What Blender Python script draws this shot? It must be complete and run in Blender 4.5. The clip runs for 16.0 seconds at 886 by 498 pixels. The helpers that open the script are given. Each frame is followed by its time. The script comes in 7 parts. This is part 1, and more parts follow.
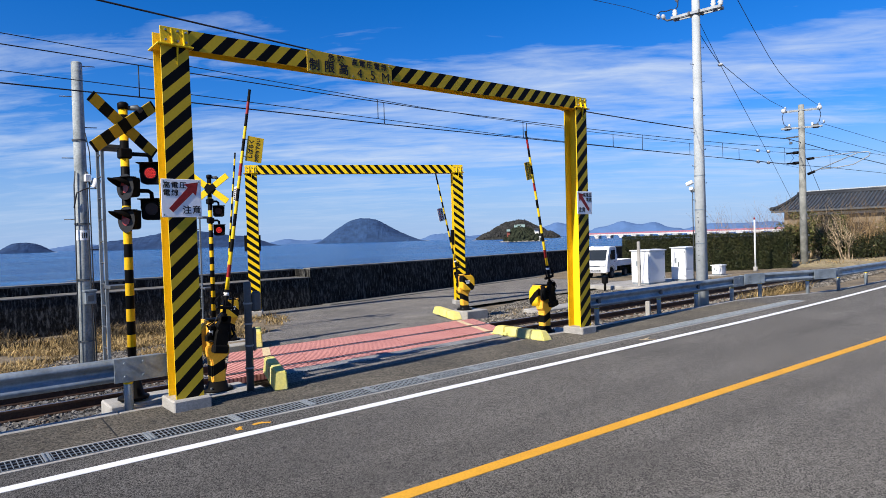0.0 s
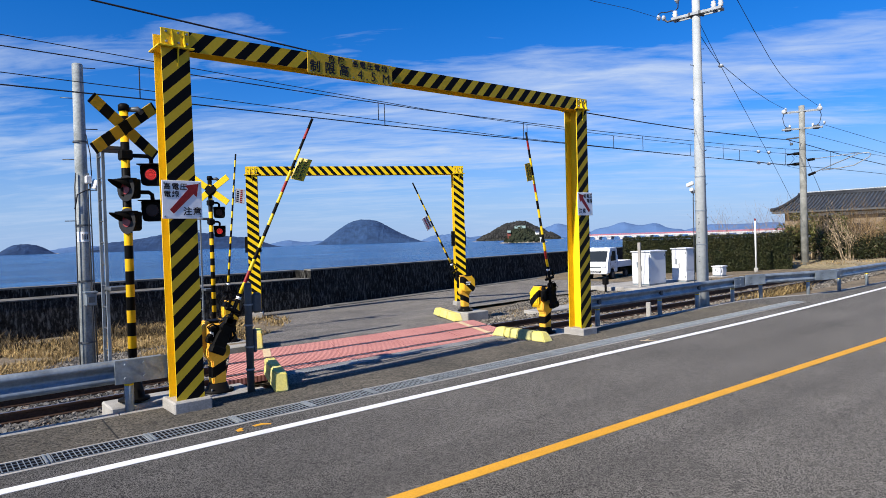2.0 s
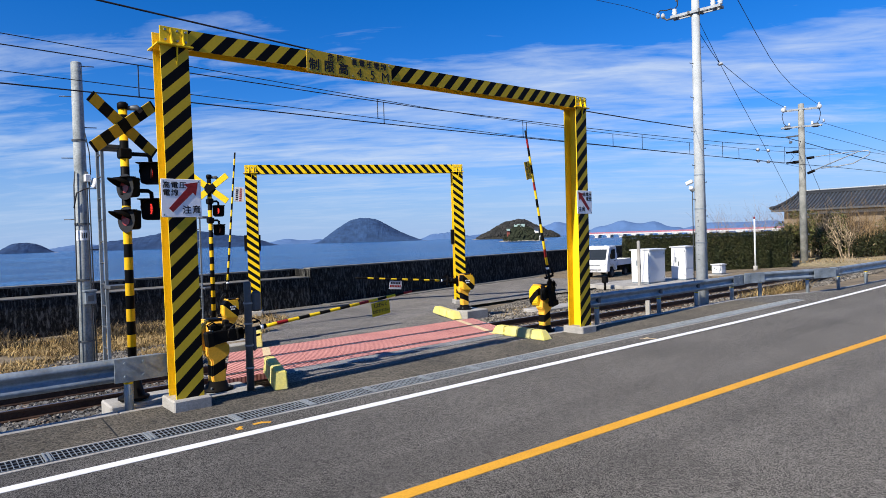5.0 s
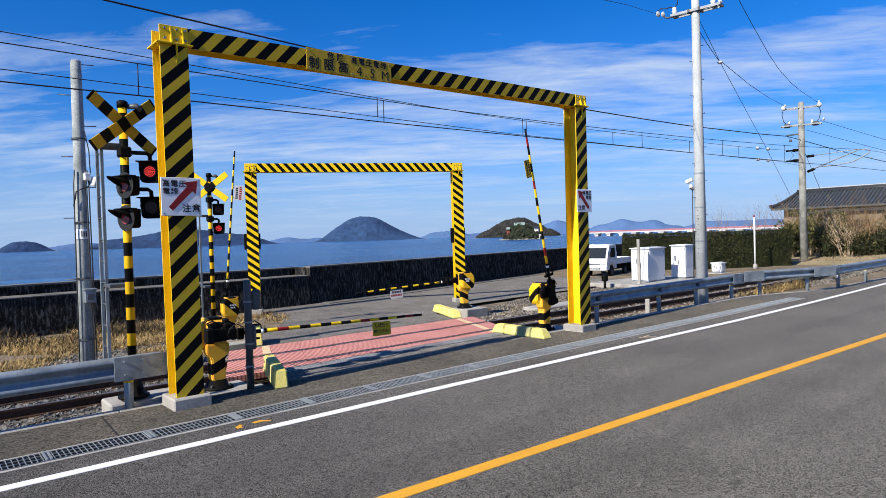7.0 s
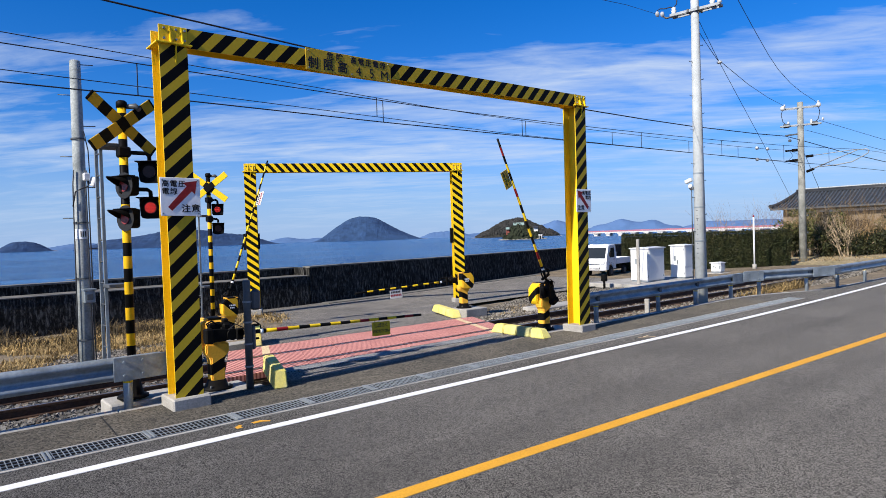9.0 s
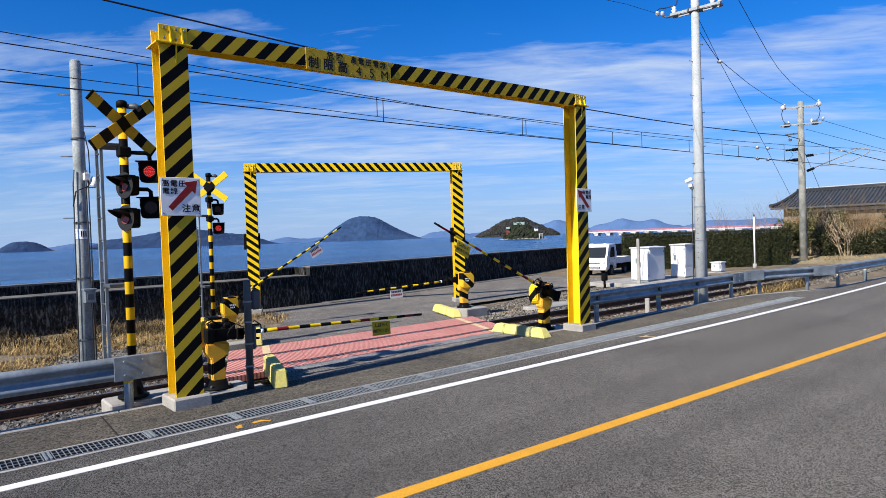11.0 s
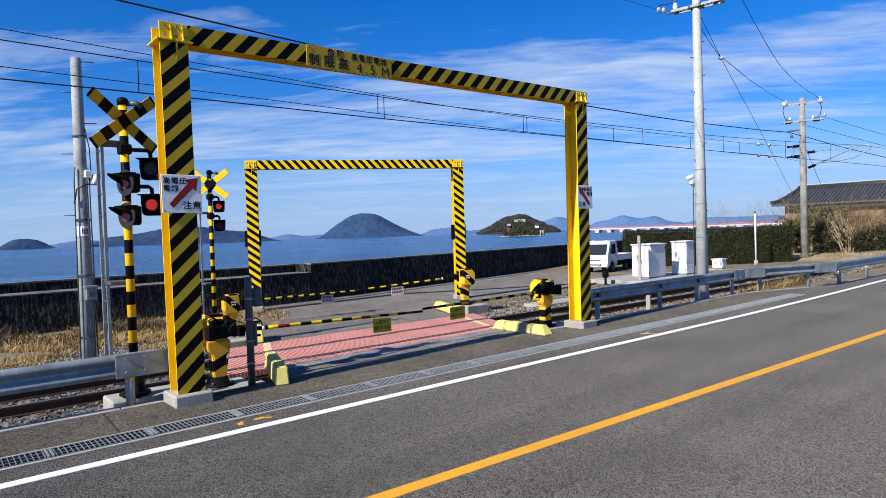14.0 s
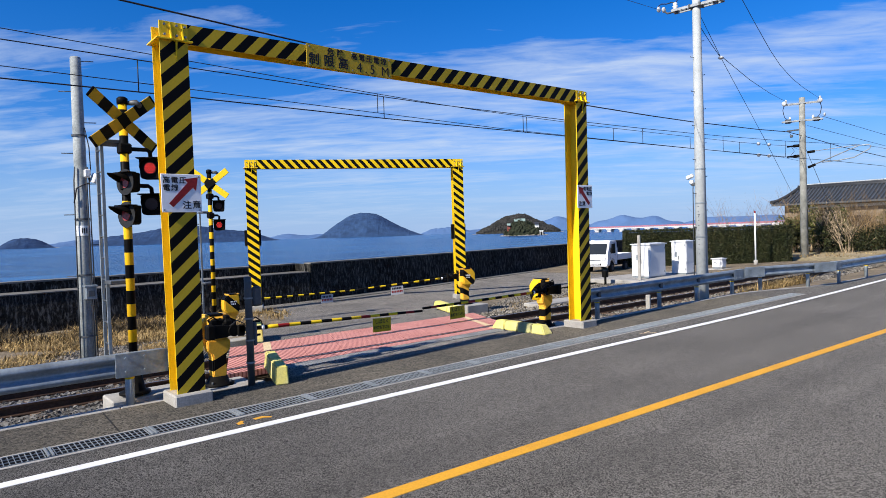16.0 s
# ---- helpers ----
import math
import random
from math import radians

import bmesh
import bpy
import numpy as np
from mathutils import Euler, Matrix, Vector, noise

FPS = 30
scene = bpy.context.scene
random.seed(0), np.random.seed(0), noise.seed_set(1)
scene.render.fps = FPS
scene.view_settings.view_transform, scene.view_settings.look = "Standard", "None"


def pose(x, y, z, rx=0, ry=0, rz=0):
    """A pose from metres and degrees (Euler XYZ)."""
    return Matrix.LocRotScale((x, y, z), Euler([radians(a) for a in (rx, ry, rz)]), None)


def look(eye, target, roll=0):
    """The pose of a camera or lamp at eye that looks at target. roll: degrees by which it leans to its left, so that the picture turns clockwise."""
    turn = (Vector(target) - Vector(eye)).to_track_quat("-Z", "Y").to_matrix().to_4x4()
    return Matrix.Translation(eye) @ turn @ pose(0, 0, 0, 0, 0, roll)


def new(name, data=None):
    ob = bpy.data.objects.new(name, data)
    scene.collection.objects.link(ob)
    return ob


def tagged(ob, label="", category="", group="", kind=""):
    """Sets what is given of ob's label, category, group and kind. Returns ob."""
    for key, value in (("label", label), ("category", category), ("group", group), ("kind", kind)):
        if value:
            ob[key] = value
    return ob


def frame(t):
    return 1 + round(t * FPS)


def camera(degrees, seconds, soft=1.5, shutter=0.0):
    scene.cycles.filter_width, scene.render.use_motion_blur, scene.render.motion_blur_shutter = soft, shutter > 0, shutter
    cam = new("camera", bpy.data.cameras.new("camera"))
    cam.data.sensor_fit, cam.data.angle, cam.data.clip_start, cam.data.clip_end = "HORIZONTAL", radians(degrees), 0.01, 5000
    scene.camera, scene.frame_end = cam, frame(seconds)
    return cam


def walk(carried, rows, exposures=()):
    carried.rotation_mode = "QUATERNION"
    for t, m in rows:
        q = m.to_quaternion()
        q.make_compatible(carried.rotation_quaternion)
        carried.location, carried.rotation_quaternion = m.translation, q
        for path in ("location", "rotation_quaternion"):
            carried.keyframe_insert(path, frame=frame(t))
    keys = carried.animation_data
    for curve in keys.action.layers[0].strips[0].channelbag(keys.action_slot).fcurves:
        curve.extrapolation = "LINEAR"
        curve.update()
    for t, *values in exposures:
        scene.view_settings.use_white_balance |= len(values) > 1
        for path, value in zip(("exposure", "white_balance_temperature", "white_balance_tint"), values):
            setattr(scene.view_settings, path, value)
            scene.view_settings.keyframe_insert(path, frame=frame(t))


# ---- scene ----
# ------------------------------------------------------------ camera
cam = camera(70.0, 16.0, soft=0.6)
EYE = Vector((0.0, 0.0, 2.15))


def view(tilt, turn, lean=0.0):
    """Camera pose: tilt, turn and lean are small offsets in degrees from the first view."""
    p, y = radians(-0.895 + tilt), radians(50.0 + turn)
    way = Vector((math.cos(y) * math.cos(p), math.sin(y) * math.cos(p), math.sin(p)))
    return look(EYE, EYE + way * 10, -1.71 + lean)


walk(cam, [(0.0, view(0, 0)), (0.5, view(0.026, 0.04, -0.02)), (1.0, view(0.06, 0.05, -0.06)), (1.5, view(0.113, 0.048, -0.04)),
           (2.0, view(0.111, 0.045, -0.04)), (2.5, view(0.101, 0.036, -0.03)), (3.0, view(0.09, 0.02, -0.035)), (3.5, view(0.084, 0.012, -0.05)),
           (4.0, view(0.055, 0.0, -0.07)), (5.2, view(-0.06, 0.0, -0.075)), (6.4, view(-0.172, 0.0, -0.08)), (7.0, view(-0.174, -0.012, -0.085)),
           (8.0, view(-0.174, -0.013, -0.085)), (8.5, view(-0.174, -0.055, -0.09)), (9.0, view(-0.173, -0.063, -0.105)),
           (10.2, view(-0.195, -0.045, -0.135)), (11.5, view(-0.223, -0.022, -0.155)), (12.0, view(-0.26, 0.008, -0.16)), (12.5, view(-0.343, 0.035, -0.185)),
           (13.0, view(-0.416, 0.043, -0.19)), (13.5, view(-0.461, 0.053, -0.18)), (14.0, view(-0.47, 0.056, -0.185)), (14.5, view(-0.51, 0.056, -0.19)),
           (15.0, view(-0.546, 0.052, -0.175)), (15.5, view(-0.544, 0.041, -0.15)), (16.0, view(-0.515, 0.041, -0.165))],
     exposures=[(0.0, 0.62), (16.0, 0.62)])

# ------------------------------------------------------------ world and sun
SUN_EL, SUN_AZ = 37.0, 184.5      # degrees; azimuth counted from +x towards +y
world = bpy.data.worlds.new("sky_world")
scene.world = world
world.use_nodes = True
wn, wl = world.node_tree.nodes, world.node_tree.links
wn.clear()


def wnode(kind, **values):
    n = wn.new(kind)
    for k, v in values.items():
        n.inputs[k].default_value = v
    return n


sky = wn.new("ShaderNodeTexSky")
sky.sky_type, sky.sun_disc = "NISHITA", False
sky.sun_elevation, sky.sun_rotation = radians(SUN_EL), radians((90 - SUN_AZ) % 360)
sky.altitude, sky.air_density, sky.dust_density, sky.ozone_density = 0, 1.0, 0.3, 3.0
tint = wn.new("ShaderNodeHueSaturation")
tint.inputs["Saturation"].default_value = 1.2
tint.inputs["Value"].default_value = 1.0
cool = wn.new("ShaderNodeMix"); cool.data_type, cool.blend_type = "RGBA", "MULTIPLY"
cool.inputs["Factor"].default_value = 1.0
cool.inputs["B"].default_value = (0.76, 0.95, 1.42, 1)
wl.new(sky.outputs[0], cool.inputs["A"])
wl.new(cool.outputs["Result"], tint.inputs["Color"])
co = wn.new("ShaderNodeTexCoord")
sep = wn.new("ShaderNodeSeparateXYZ")
wl.new(co.outputs["Generated"], sep.inputs[0])
# the cloud sheet lies flat overhead: project the direction on a plane
zz = wn.new("ShaderNodeMath"); zz.operation = "MAXIMUM"; zz.inputs[1].default_value = 0.015
wl.new(sep.outputs["Z"], zz.inputs[0])
zs = wn.new("ShaderNodeMath"); zs.operation = "ADD"; zs.inputs[1].default_value = 0.10
wl.new(zz.outputs[0], zs.inputs[0])
inv = wn.new("ShaderNodeMath"); inv.operation = "DIVIDE"; inv.inputs[0].default_value = 1.0
wl.new(zs.outputs[0], inv.inputs[1])
flat = wn.new("ShaderNodeVectorMath"); flat.operation = "SCALE"
wl.new(co.outputs["Generated"], flat.inputs[0]); wl.new(inv.outputs[0], flat.inputs["Scale"])
spun = wn.new("ShaderNodeVectorRotate")
spun.rotation_type = "Z_AXIS"
spun.inputs["Angle"].default_value = radians(44)
wl.new(flat.outputs[0], spun.inputs["Vector"])
turned = wn.new("ShaderNodeMapping")
turned.inputs["Scale"].default_value = (0.30, 1.05, 0.0)
turned.inputs["Location"].default_value = (0.35, 0.84, 0)
wl.new(spun.outputs[0], turned.inputs["Vector"])
c1 = wnode("ShaderNodeTexNoise", Scale=1.5, Detail=9.0, Roughness=0.62, Distortion=0.5)
wl.new(turned.outputs[0], c1.inputs["Vector"])
streak = wn.new("ShaderNodeMapping")
streak.inputs["Scale"].default_value = (0.75, 2.0, 0.0)
streak.inputs["Location"].default_value = (2.2, 0.4, 0)
wl.new(spun.outputs[0], streak.inputs["Vector"])
c2 = wnode("ShaderNodeTexNoise", Scale=3.2, Detail=8.0, Roughness=0.58, Distortion=0.6)
wl.new(streak.outputs[0], c2.inputs["Vector"])
both = wn.new("ShaderNodeMix"); both.inputs["Factor"].default_value = 0.32
wl.new(c1.outputs["Fac"], both.inputs["A"]); wl.new(c2.outputs["Fac"], both.inputs["B"])
r1 = wn.new("ShaderNodeValToRGB")
r1.color_ramp.elements[0].position, r1.color_ramp.elements[1].position = 0.46, 0.685
bank = wn.new("ShaderNodeValToRGB")      # how cloudy the sky is by height
bank.color_ramp.interpolation = "EASE"
for k, (at_, v_) in enumerate(((0.0, 0.50), (0.10, 0.53), (0.17, 0.555), (0.215, 0.57), (0.262, 0.56), (0.292, 0.445), (0.32, 0.425), (0.37, 0.36))):
    el = bank.color_ramp.elements[k] if k < 2 else bank.color_ramp.elements.new(at_)
    el.position, el.color = at_, (v_, v_, v_, 1)
wl.new(sep.outputs["Z"], bank.inputs[0])
east = wn.new("ShaderNodeMapRange")
east.inputs["From Min"].default_value, east.inputs["From Max"].default_value = 0.15, 0.9
east.inputs["To Min"].default_value, east.inputs["To Max"].default_value = -0.53, -0.518
wl.new(sep.outputs["X"], east.inputs["Value"])
dense = wn.new("ShaderNodeMath"); dense.operation = "ADD"
wl.new(bank.outputs["Color"], dense.inputs[0]); wl.new(east.outputs[0], dense.inputs[1])
thick = wn.new("ShaderNodeMath"); thick.operation = "ADD"
wl.new(both.outputs["Result"], thick.inputs[0]); wl.new(dense.outputs[0], thick.inputs[1])
wl.new(thick.outputs[0], r1.inputs[0])
low = wn.new("ShaderNodeMapRange")
low.inputs["From Min"].default_value, low.inputs["From Max"].default_value = 0.0, 0.13
low.inputs["To Min"].default_value, low.inputs["To Max"].default_value = 0.25, 1.0
wl.new(sep.outputs["Z"], low.inputs["Value"])
amt = wn.new("ShaderNodeMath"); amt.operation = "MULTIPLY"
wl.new(r1.outputs["Color"], amt.inputs[0]); wl.new(low.outputs[0], amt.inputs[1])
amt2 = wn.new("ShaderNodeMath"); amt2.operation = "MULTIPLY"; amt2.inputs[1].default_value = 0.83
wl.new(amt.outputs[0], amt2.inputs[0])
mixc = wn.new("ShaderNodeMix"); mixc.data_type = "RGBA"
mixc.inputs["B"].default_value = (6.1, 7.2, 9.0, 1)
hazy = wn.new("ShaderNodeMapRange")
hazy.interpolation_type = "SMOOTHSTEP"
hazy.inputs["From Min"].default_value, hazy.inputs["From Max"].default_value = -0.02, 0.20
hazy.inputs["To Min"].default_value, hazy.inputs["To Max"].default_value = 0.85, 0.0
wl.new(sep.outputs["Z"], hazy.inputs["Value"])
pale = wn.new("ShaderNodeMix"); pale.data_type = "RGBA"
pale.inputs["B"].default_value = (3.35, 5.0, 8.2, 1)
wl.new(hazy.outputs[0], pale.inputs["Factor"]); wl.new(tint.outputs[0], pale.inputs["A"])
wl.new(amt2.outputs[0], mixc.inputs["Factor"]); wl.new(pale.outputs["Result"], mixc.inputs["A"])
bg = wnode("ShaderNodeBackground", Strength=0.0667)
wl.new(mixc.outputs["Result"], bg.inputs["Color"])
wo = wn.new("ShaderNodeOutputWorld")
wl.new(bg.outputs[0], wo.inputs["Surface"])

sun_data = bpy.data.lights.new("sun", "SUN")
sun_data.energy, sun_data.angle, sun_data.color = 5.0, radians(0.53), (1.0, 0.93, 0.82)
sun = new("sun", sun_data)
e, a = radians(SUN_EL), radians(SUN_AZ)
sun.matrix_world = look((0, 0, 60), Vector((0, 0, 60)) - Vector((math.cos(e) * math.cos(a), math.cos(e) * math.sin(a), math.sin(e))))

# ------------------------------------------------------------ materials


def mat(name, base, rough=0.7, metal=0.0, second=None, big=1.2, fine=30.0, amount=0.5, grain=0.25, bump=0.15, dist=0.004, spec=0.22, speck=0.0, chips=70.0, matte=0.0):
    """Procedural surface: base mixed with a second colour by large noise, fine grain over it, and a light bump."""
    m = bpy.data.materials.new(name)
    m.use_nodes = True
    n, l = m.node_tree.nodes, m.node_tree.links
    b = n["Principled BSDF"]
    b.inputs["Roughness"].default_value, b.inputs["Metallic"].default_value = rough, metal
    b.inputs["Specular IOR Level"].default_value = spec
    tc = n.new("ShaderNodeTexCoord")
    n1 = n.new("ShaderNodeTexNoise"); n1.inputs["Scale"].default_value, n1.inputs["Detail"].default_value = big, 5
    n2 = n.new("ShaderNodeTexNoise"); n2.inputs["Scale"].default_value, n2.inputs["Detail"].default_value = fine, 3
    for x in (n1, n2):
        l.new(tc.outputs["Object"], x.inputs["Vector"])
    second = second or tuple(c * 0.7 for c in base)
    r = n.new("ShaderNodeMapRange")
    r.inputs["From Min"].default_value, r.inputs["From Max"].default_value = 0.35, 0.68
    r.inputs["To Max"].default_value = amount
    l.new(n1.outputs["Fac"], r.inputs["Value"])
    mx = n.new("ShaderNodeMix"); mx.data_type = "RGBA"
    mx.inputs["A"].default_value, mx.inputs["B"].default_value = (*base, 1), (*second, 1)
    l.new(r.outputs[0], mx.inputs["Factor"])
    g = n.new("ShaderNodeMapRange")
    g.inputs["From Min"].default_value, g.inputs["From Max"].default_value = 0.25, 0.75
    g.inputs["To Min"].default_value, g.inputs["To Max"].default_value = 1 - grain, 1 + grain
    l.new(n2.outputs["Fac"], g.inputs["Value"])
    mul = n.new("ShaderNodeVectorMath"); mul.operation = "SCALE"
    l.new(mx.outputs["Result"], mul.inputs[0]); l.new(g.outputs[0], mul.inputs["Scale"])
    l.new(mul.outputs[0], b.inputs["Base Color"])
    b.inputs["Diffuse Roughness"].default_value = matte
    if speck:       # light and dark stone chips
        vo = n.new("ShaderNodeTexVoronoi"); vo.inputs["Scale"].default_value = chips
        l.new(tc.outputs["Object"], vo.inputs["Vector"])
        sp = n.new("ShaderNodeSeparateColor"); l.new(vo.outputs["Color"], sp.inputs[0])
        cr = n.new("ShaderNodeMapRange")
        cr.inputs["To Min"].default_value, cr.inputs["To Max"].default_value = 1 - speck * 0.85, 1 + speck
        l.new(sp.outputs[0], cr.inputs["Value"])
        m2 = n.new("ShaderNodeVectorMath"); m2.operation = "SCALE"
        l.new(mul.outputs[0], m2.inputs[0]); l.new(cr.outputs[0], m2.inputs["Scale"]); l.new(m2.outputs[0], b.inputs["Base Color"])
    if bump:
        bp = n.new("ShaderNodeBump")
        bp.inputs["Strength"].default_value, bp.inputs["Distance"].default_value = bump, dist
        l.new(n2.outputs["Fac"], bp.inputs["Height"]); l.new(bp.outputs[0], b.inputs["Normal"])
    m["mixed"] = mx.name
    return m


def overlay(m, other, socket):
    """Lay a second colour over a mat() by a mask socket."""
    n, l = m.node_tree.nodes, m.node_tree.links
    b = n["Principled BSDF"]
    src = b.inputs["Base Color"].links[0].from_socket
    mx = n.new("ShaderNodeMix"); mx.data_type = "RGBA"
    l.new(src, mx.inputs["A"])
    mx.inputs["B"].default_value = (*other, 1)
    l.new(socket, mx.inputs["Factor"]); l.new(mx.outputs["Result"], b.inputs["Base Color"])


def stripes(name, base, other, way, period, share=0.5, shift=0.0, rough=0.45, **more):
    """Painted bands: stripes across the direction way, in the part's own space."""
    m = mat(name, base, rough, spec=0.06, **more)
    n, l = m.node_tree.nodes, m.node_tree.links
    tc = n.new("ShaderNodeTexCoord")
    d = n.new("ShaderNodeVectorMath"); d.operation = "DOT_PRODUCT"
    d.inputs[1].default_value = Vector(way) / period
    l.new(tc.outputs["Object"], d.inputs[0])
    s = n.new("ShaderNodeMath"); s.operation = "ADD"; s.inputs[1].default_value = shift + 50
    l.new(d.outputs["Value"], s.inputs[0])
    f = n.new("ShaderNodeMath"); f.operation = "FRACT"
    l.new(s.outputs[0], f.inputs[0])
    c = n.new("ShaderNodeMath"); c.operation = "LESS_THAN"; c.inputs[1].default_value = share
    l.new(f.outputs[0], c.inputs[0])
    overlay(m, other, c.outputs[0])
    return m


def glow(name, colour, strength):
    m = mat(name, colour, 0.3, bump=0)
    b = m.node_tree.nodes["Principled BSDF"]
    b.inputs["Emission Color"].default_value, b.inputs["Emission Strength"].default_value = (*colour, 1), strength
    return m


# tape yellow dimmed for the shade on the near gate's front faces
SHADED_YEL = (0.55, 0.385, 0.03)
YEL, BLK = (0.80, 0.55, 0.014), (0.005, 0.005, 0.005)
M = {}
M["asphalt"] = mat("asphalt", (0.0672, 0.06336, 0.05808), 0.9, second=(0.05088, 0.048, 0.04368), big=0.45, fine=9, amount=0.9, grain=0.10, bump=0.0, speck=1.9, chips=125, matte=1.0)
M["asphalt_old"] = mat("asphalt_old", (0.1174, 0.1087, 0.09782), 0.9, second=(0.072, 0.06809, 0.06261), big=0.9, fine=6, amount=0.8, grain=0.2, bump=0.0, speck=1.0, chips=60, matte=1.0)
M["asphalt_brown"] = mat("brown_asphalt", (0.07513, 0.06652, 0.05243), 0.9, second=(0.04539, 0.04148, 0.03365), big=0.8, fine=7, amount=0.9, grain=0.2, bump=0.0, speck=0.9, chips=50, matte=1.0)
an, al = M["asphalt"].node_tree.nodes, M["asphalt"].node_tree.links     # tyre wear drawn out along the lanes
wc = an.new("ShaderNodeTexCoord")
wm = an.new("ShaderNodeMapping"); wm.inputs["Scale"].default_value = (0.10, 1.5, 1.0)
ws = an.new("ShaderNodeTexNoise"); ws.inputs["Scale"].default_value, ws.inputs["Detail"].default_value = 1.1, 4
wr = an.new("ShaderNodeMapRange")
wr.inputs["From Min"].default_value, wr.inputs["From Max"].default_value, wr.inputs["To Max"].default_value = 0.45, 0.70, 0.40
al.new(wc.outputs["Object"], wm.inputs["Vector"]); al.new(wm.outputs[0], ws.inputs["Vector"]); al.new(ws.outputs["Fac"], wr.inputs["Value"])
overlay(M["asphalt"], (0.036, 0.034, 0.031), wr.outputs[0])
M["white_paint"] = mat("white_road_paint", (0.78, 0.78, 0.76), 0.6, second=(0.55, 0.54, 0.52), big=3, fine=60, amount=0.5, grain=0.12, bump=0.2)
M["yellow_paint"] = mat("yellow_road_paint", (0.688, 0.344, 0.0258), 0.6, second=(0.5332, 0.258, 0.0258), big=2, fine=60, amount=0.6, grain=0.15, bump=0.2)
M["concrete"] = mat("concrete", (0.36, 0.3443, 0.313), 0.85, second=(0.2348, 0.223, 0.2035), big=2.2, fine=45, amount=0.8, grain=0.2, bump=0.3)
# near-black holds both the weathering and the shade on the wall's landward face
M["concrete_dark"] = mat("shaded_weathered_concrete", (0.02191, 0.02191, 0.02035), 0.95, spec=0.06, second=(0.006261, 0.006261, 0.006261), big=0.9, fine=16, amount=0.9, grain=0.75, bump=0.9, dist=0.03)
M["concrete_mid"] = mat("grey_weathered_concrete", (0.172, 0.1634, 0.1462), 0.9, second=(0.086, 0.08342, 0.0774), big=1.5, fine=20, amount=0.9, grain=0.3, bump=0.4, dist=0.01)
M["concrete_pole"] = mat("pole_concrete", (0.45, 0.48, 0.485), 0.8, second=(0.31, 0.335, 0.34), big=1.6, fine=12, amount=0.8, grain=0.08, bump=0.15)
M["old_pole"] = mat("old_pole_concrete", (0.315, 0.318, 0.285), 0.8, second=(0.140, 0.142, 0.128), big=2.2, fine=30, amount=0.95, grain=0.2)
M["grey_pole"] = mat("grey_pole_concrete", (0.355, 0.385, 0.385), 0.7, second=(0.19, 0.21, 0.21), big=4.0, fine=30, amount=0.95, grain=0.25, bump=0.15)
M["arm_steel"] = mat("pale_galvanised_steel", (0.32, 0.345, 0.36), 0.45, 0.15, second=(0.20, 0.215, 0.23), big=4, fine=25, amount=0.7, grain=0.12, bump=0.05)
M["galv"] = mat("galvanised_steel", (0.30, 0.345, 0.375), 0.40, 0.35, second=(0.16, 0.185, 0.20), big=3.0, fine=30, amount=0.9, grain=0.14, bump=0.05)
M["galv_dark"] = mat("dull_galvanised_steel", (0.0946, 0.1032, 0.1118), 0.5, 0.3, second=(0.0602, 0.0645, 0.0688), big=2.0, fine=25, amount=0.7, grain=0.1, bump=0.05)
M["yellow"] = mat("yellow_steel_paint", YEL, 0.38, second=(0.637, 0.3822, 0.01092), big=1.4, fine=25, amount=0.5, grain=0.06, bump=0.05)
M["black"] = mat("black_steel_paint", BLK, 0.55, spec=0.06, second=(0.010, 0.009, 0.008), big=3, fine=30, amount=0.6, grain=0.2, bump=0.08)
M["post_stripe"] = stripes("post_hazard_tape", SHADED_YEL, BLK, (-0.952, 0, 1), 0.308, 0.53, 0.828, second=(0.44, 0.30, 0.025), amount=0.5, bump=0.05, grain=0.06)
M["post_stripe_other"] = stripes("other_post_hazard_tape", SHADED_YEL, BLK, (-0.952, 0, 1), 0.308, 0.53, 0.0, second=(0.44, 0.30, 0.025), amount=0.5, bump=0.05, grain=0.06)
M["beam_stripe"] = stripes("beam_hazard_tape", SHADED_YEL, BLK, (1, 0, -0.92), 0.3143, 0.5, 0.60, second=(0.44, 0.30, 0.025), amount=0.5, bump=0.05, grain=0.06)
M["far_post_stripe"] = stripes("far_post_hazard_tape", YEL, BLK, (0.75, 0, 1), 0.262, 0.5, 0, bump=0.05, grain=0.06)
M["far_beam_stripe"] = stripes("far_beam_hazard_tape", YEL, BLK, (1, 0, 0.9), 0.285, 0.5, 0, bump=0.05, grain=0.06)
M["mast_band"] = stripes("mast_bands", (0.78, 0.46, 0.016), BLK, (0, 0, 1), 0.351, 0.52, 0.505, grain=0.08, bump=0.05)
M["cross_band"] = stripes("cross_board_bands", (0.50, 0.31, 0.025), BLK, (1, 0, 0), 0.30, 0.5, 0.25, grain=0.06, bump=0.03)
M["cross_plain"] = stripes("far_cross_board_bands", (0.80, 0.55, 0.02), BLK, (1, 0, 0), 2.0, 0.14, 0.07, grain=0.06, bump=0.03)
M["pedestal_band"] = stripes("pedestal_band", (0.80, 0.43, 0.05), BLK, (-0.5, 0, 1), 2.0, 0.08, 0.865, grain=0.1, bump=0.05)
M["housing_band"] = stripes("housing_band", (0.82, 0.53, 0.02), BLK, (0, 1, 1), 2.0, 0.085, 0.60, grain=0.1, bump=0.05)
M["machine_band"] = stripes("machine_band", (0.80, 0.46, 0.03), BLK, (-0.9, 0, 1), 2.0, 0.10, 0.65, grain=0.1, bump=0.05)
M["grate"] = mat("grating_steel", (0.26, 0.29, 0.31), 0.45, 0.25, second=(0.17, 0.19, 0.21), big=4, fine=25, amount=0.7, grain=0.1, bump=0.05)
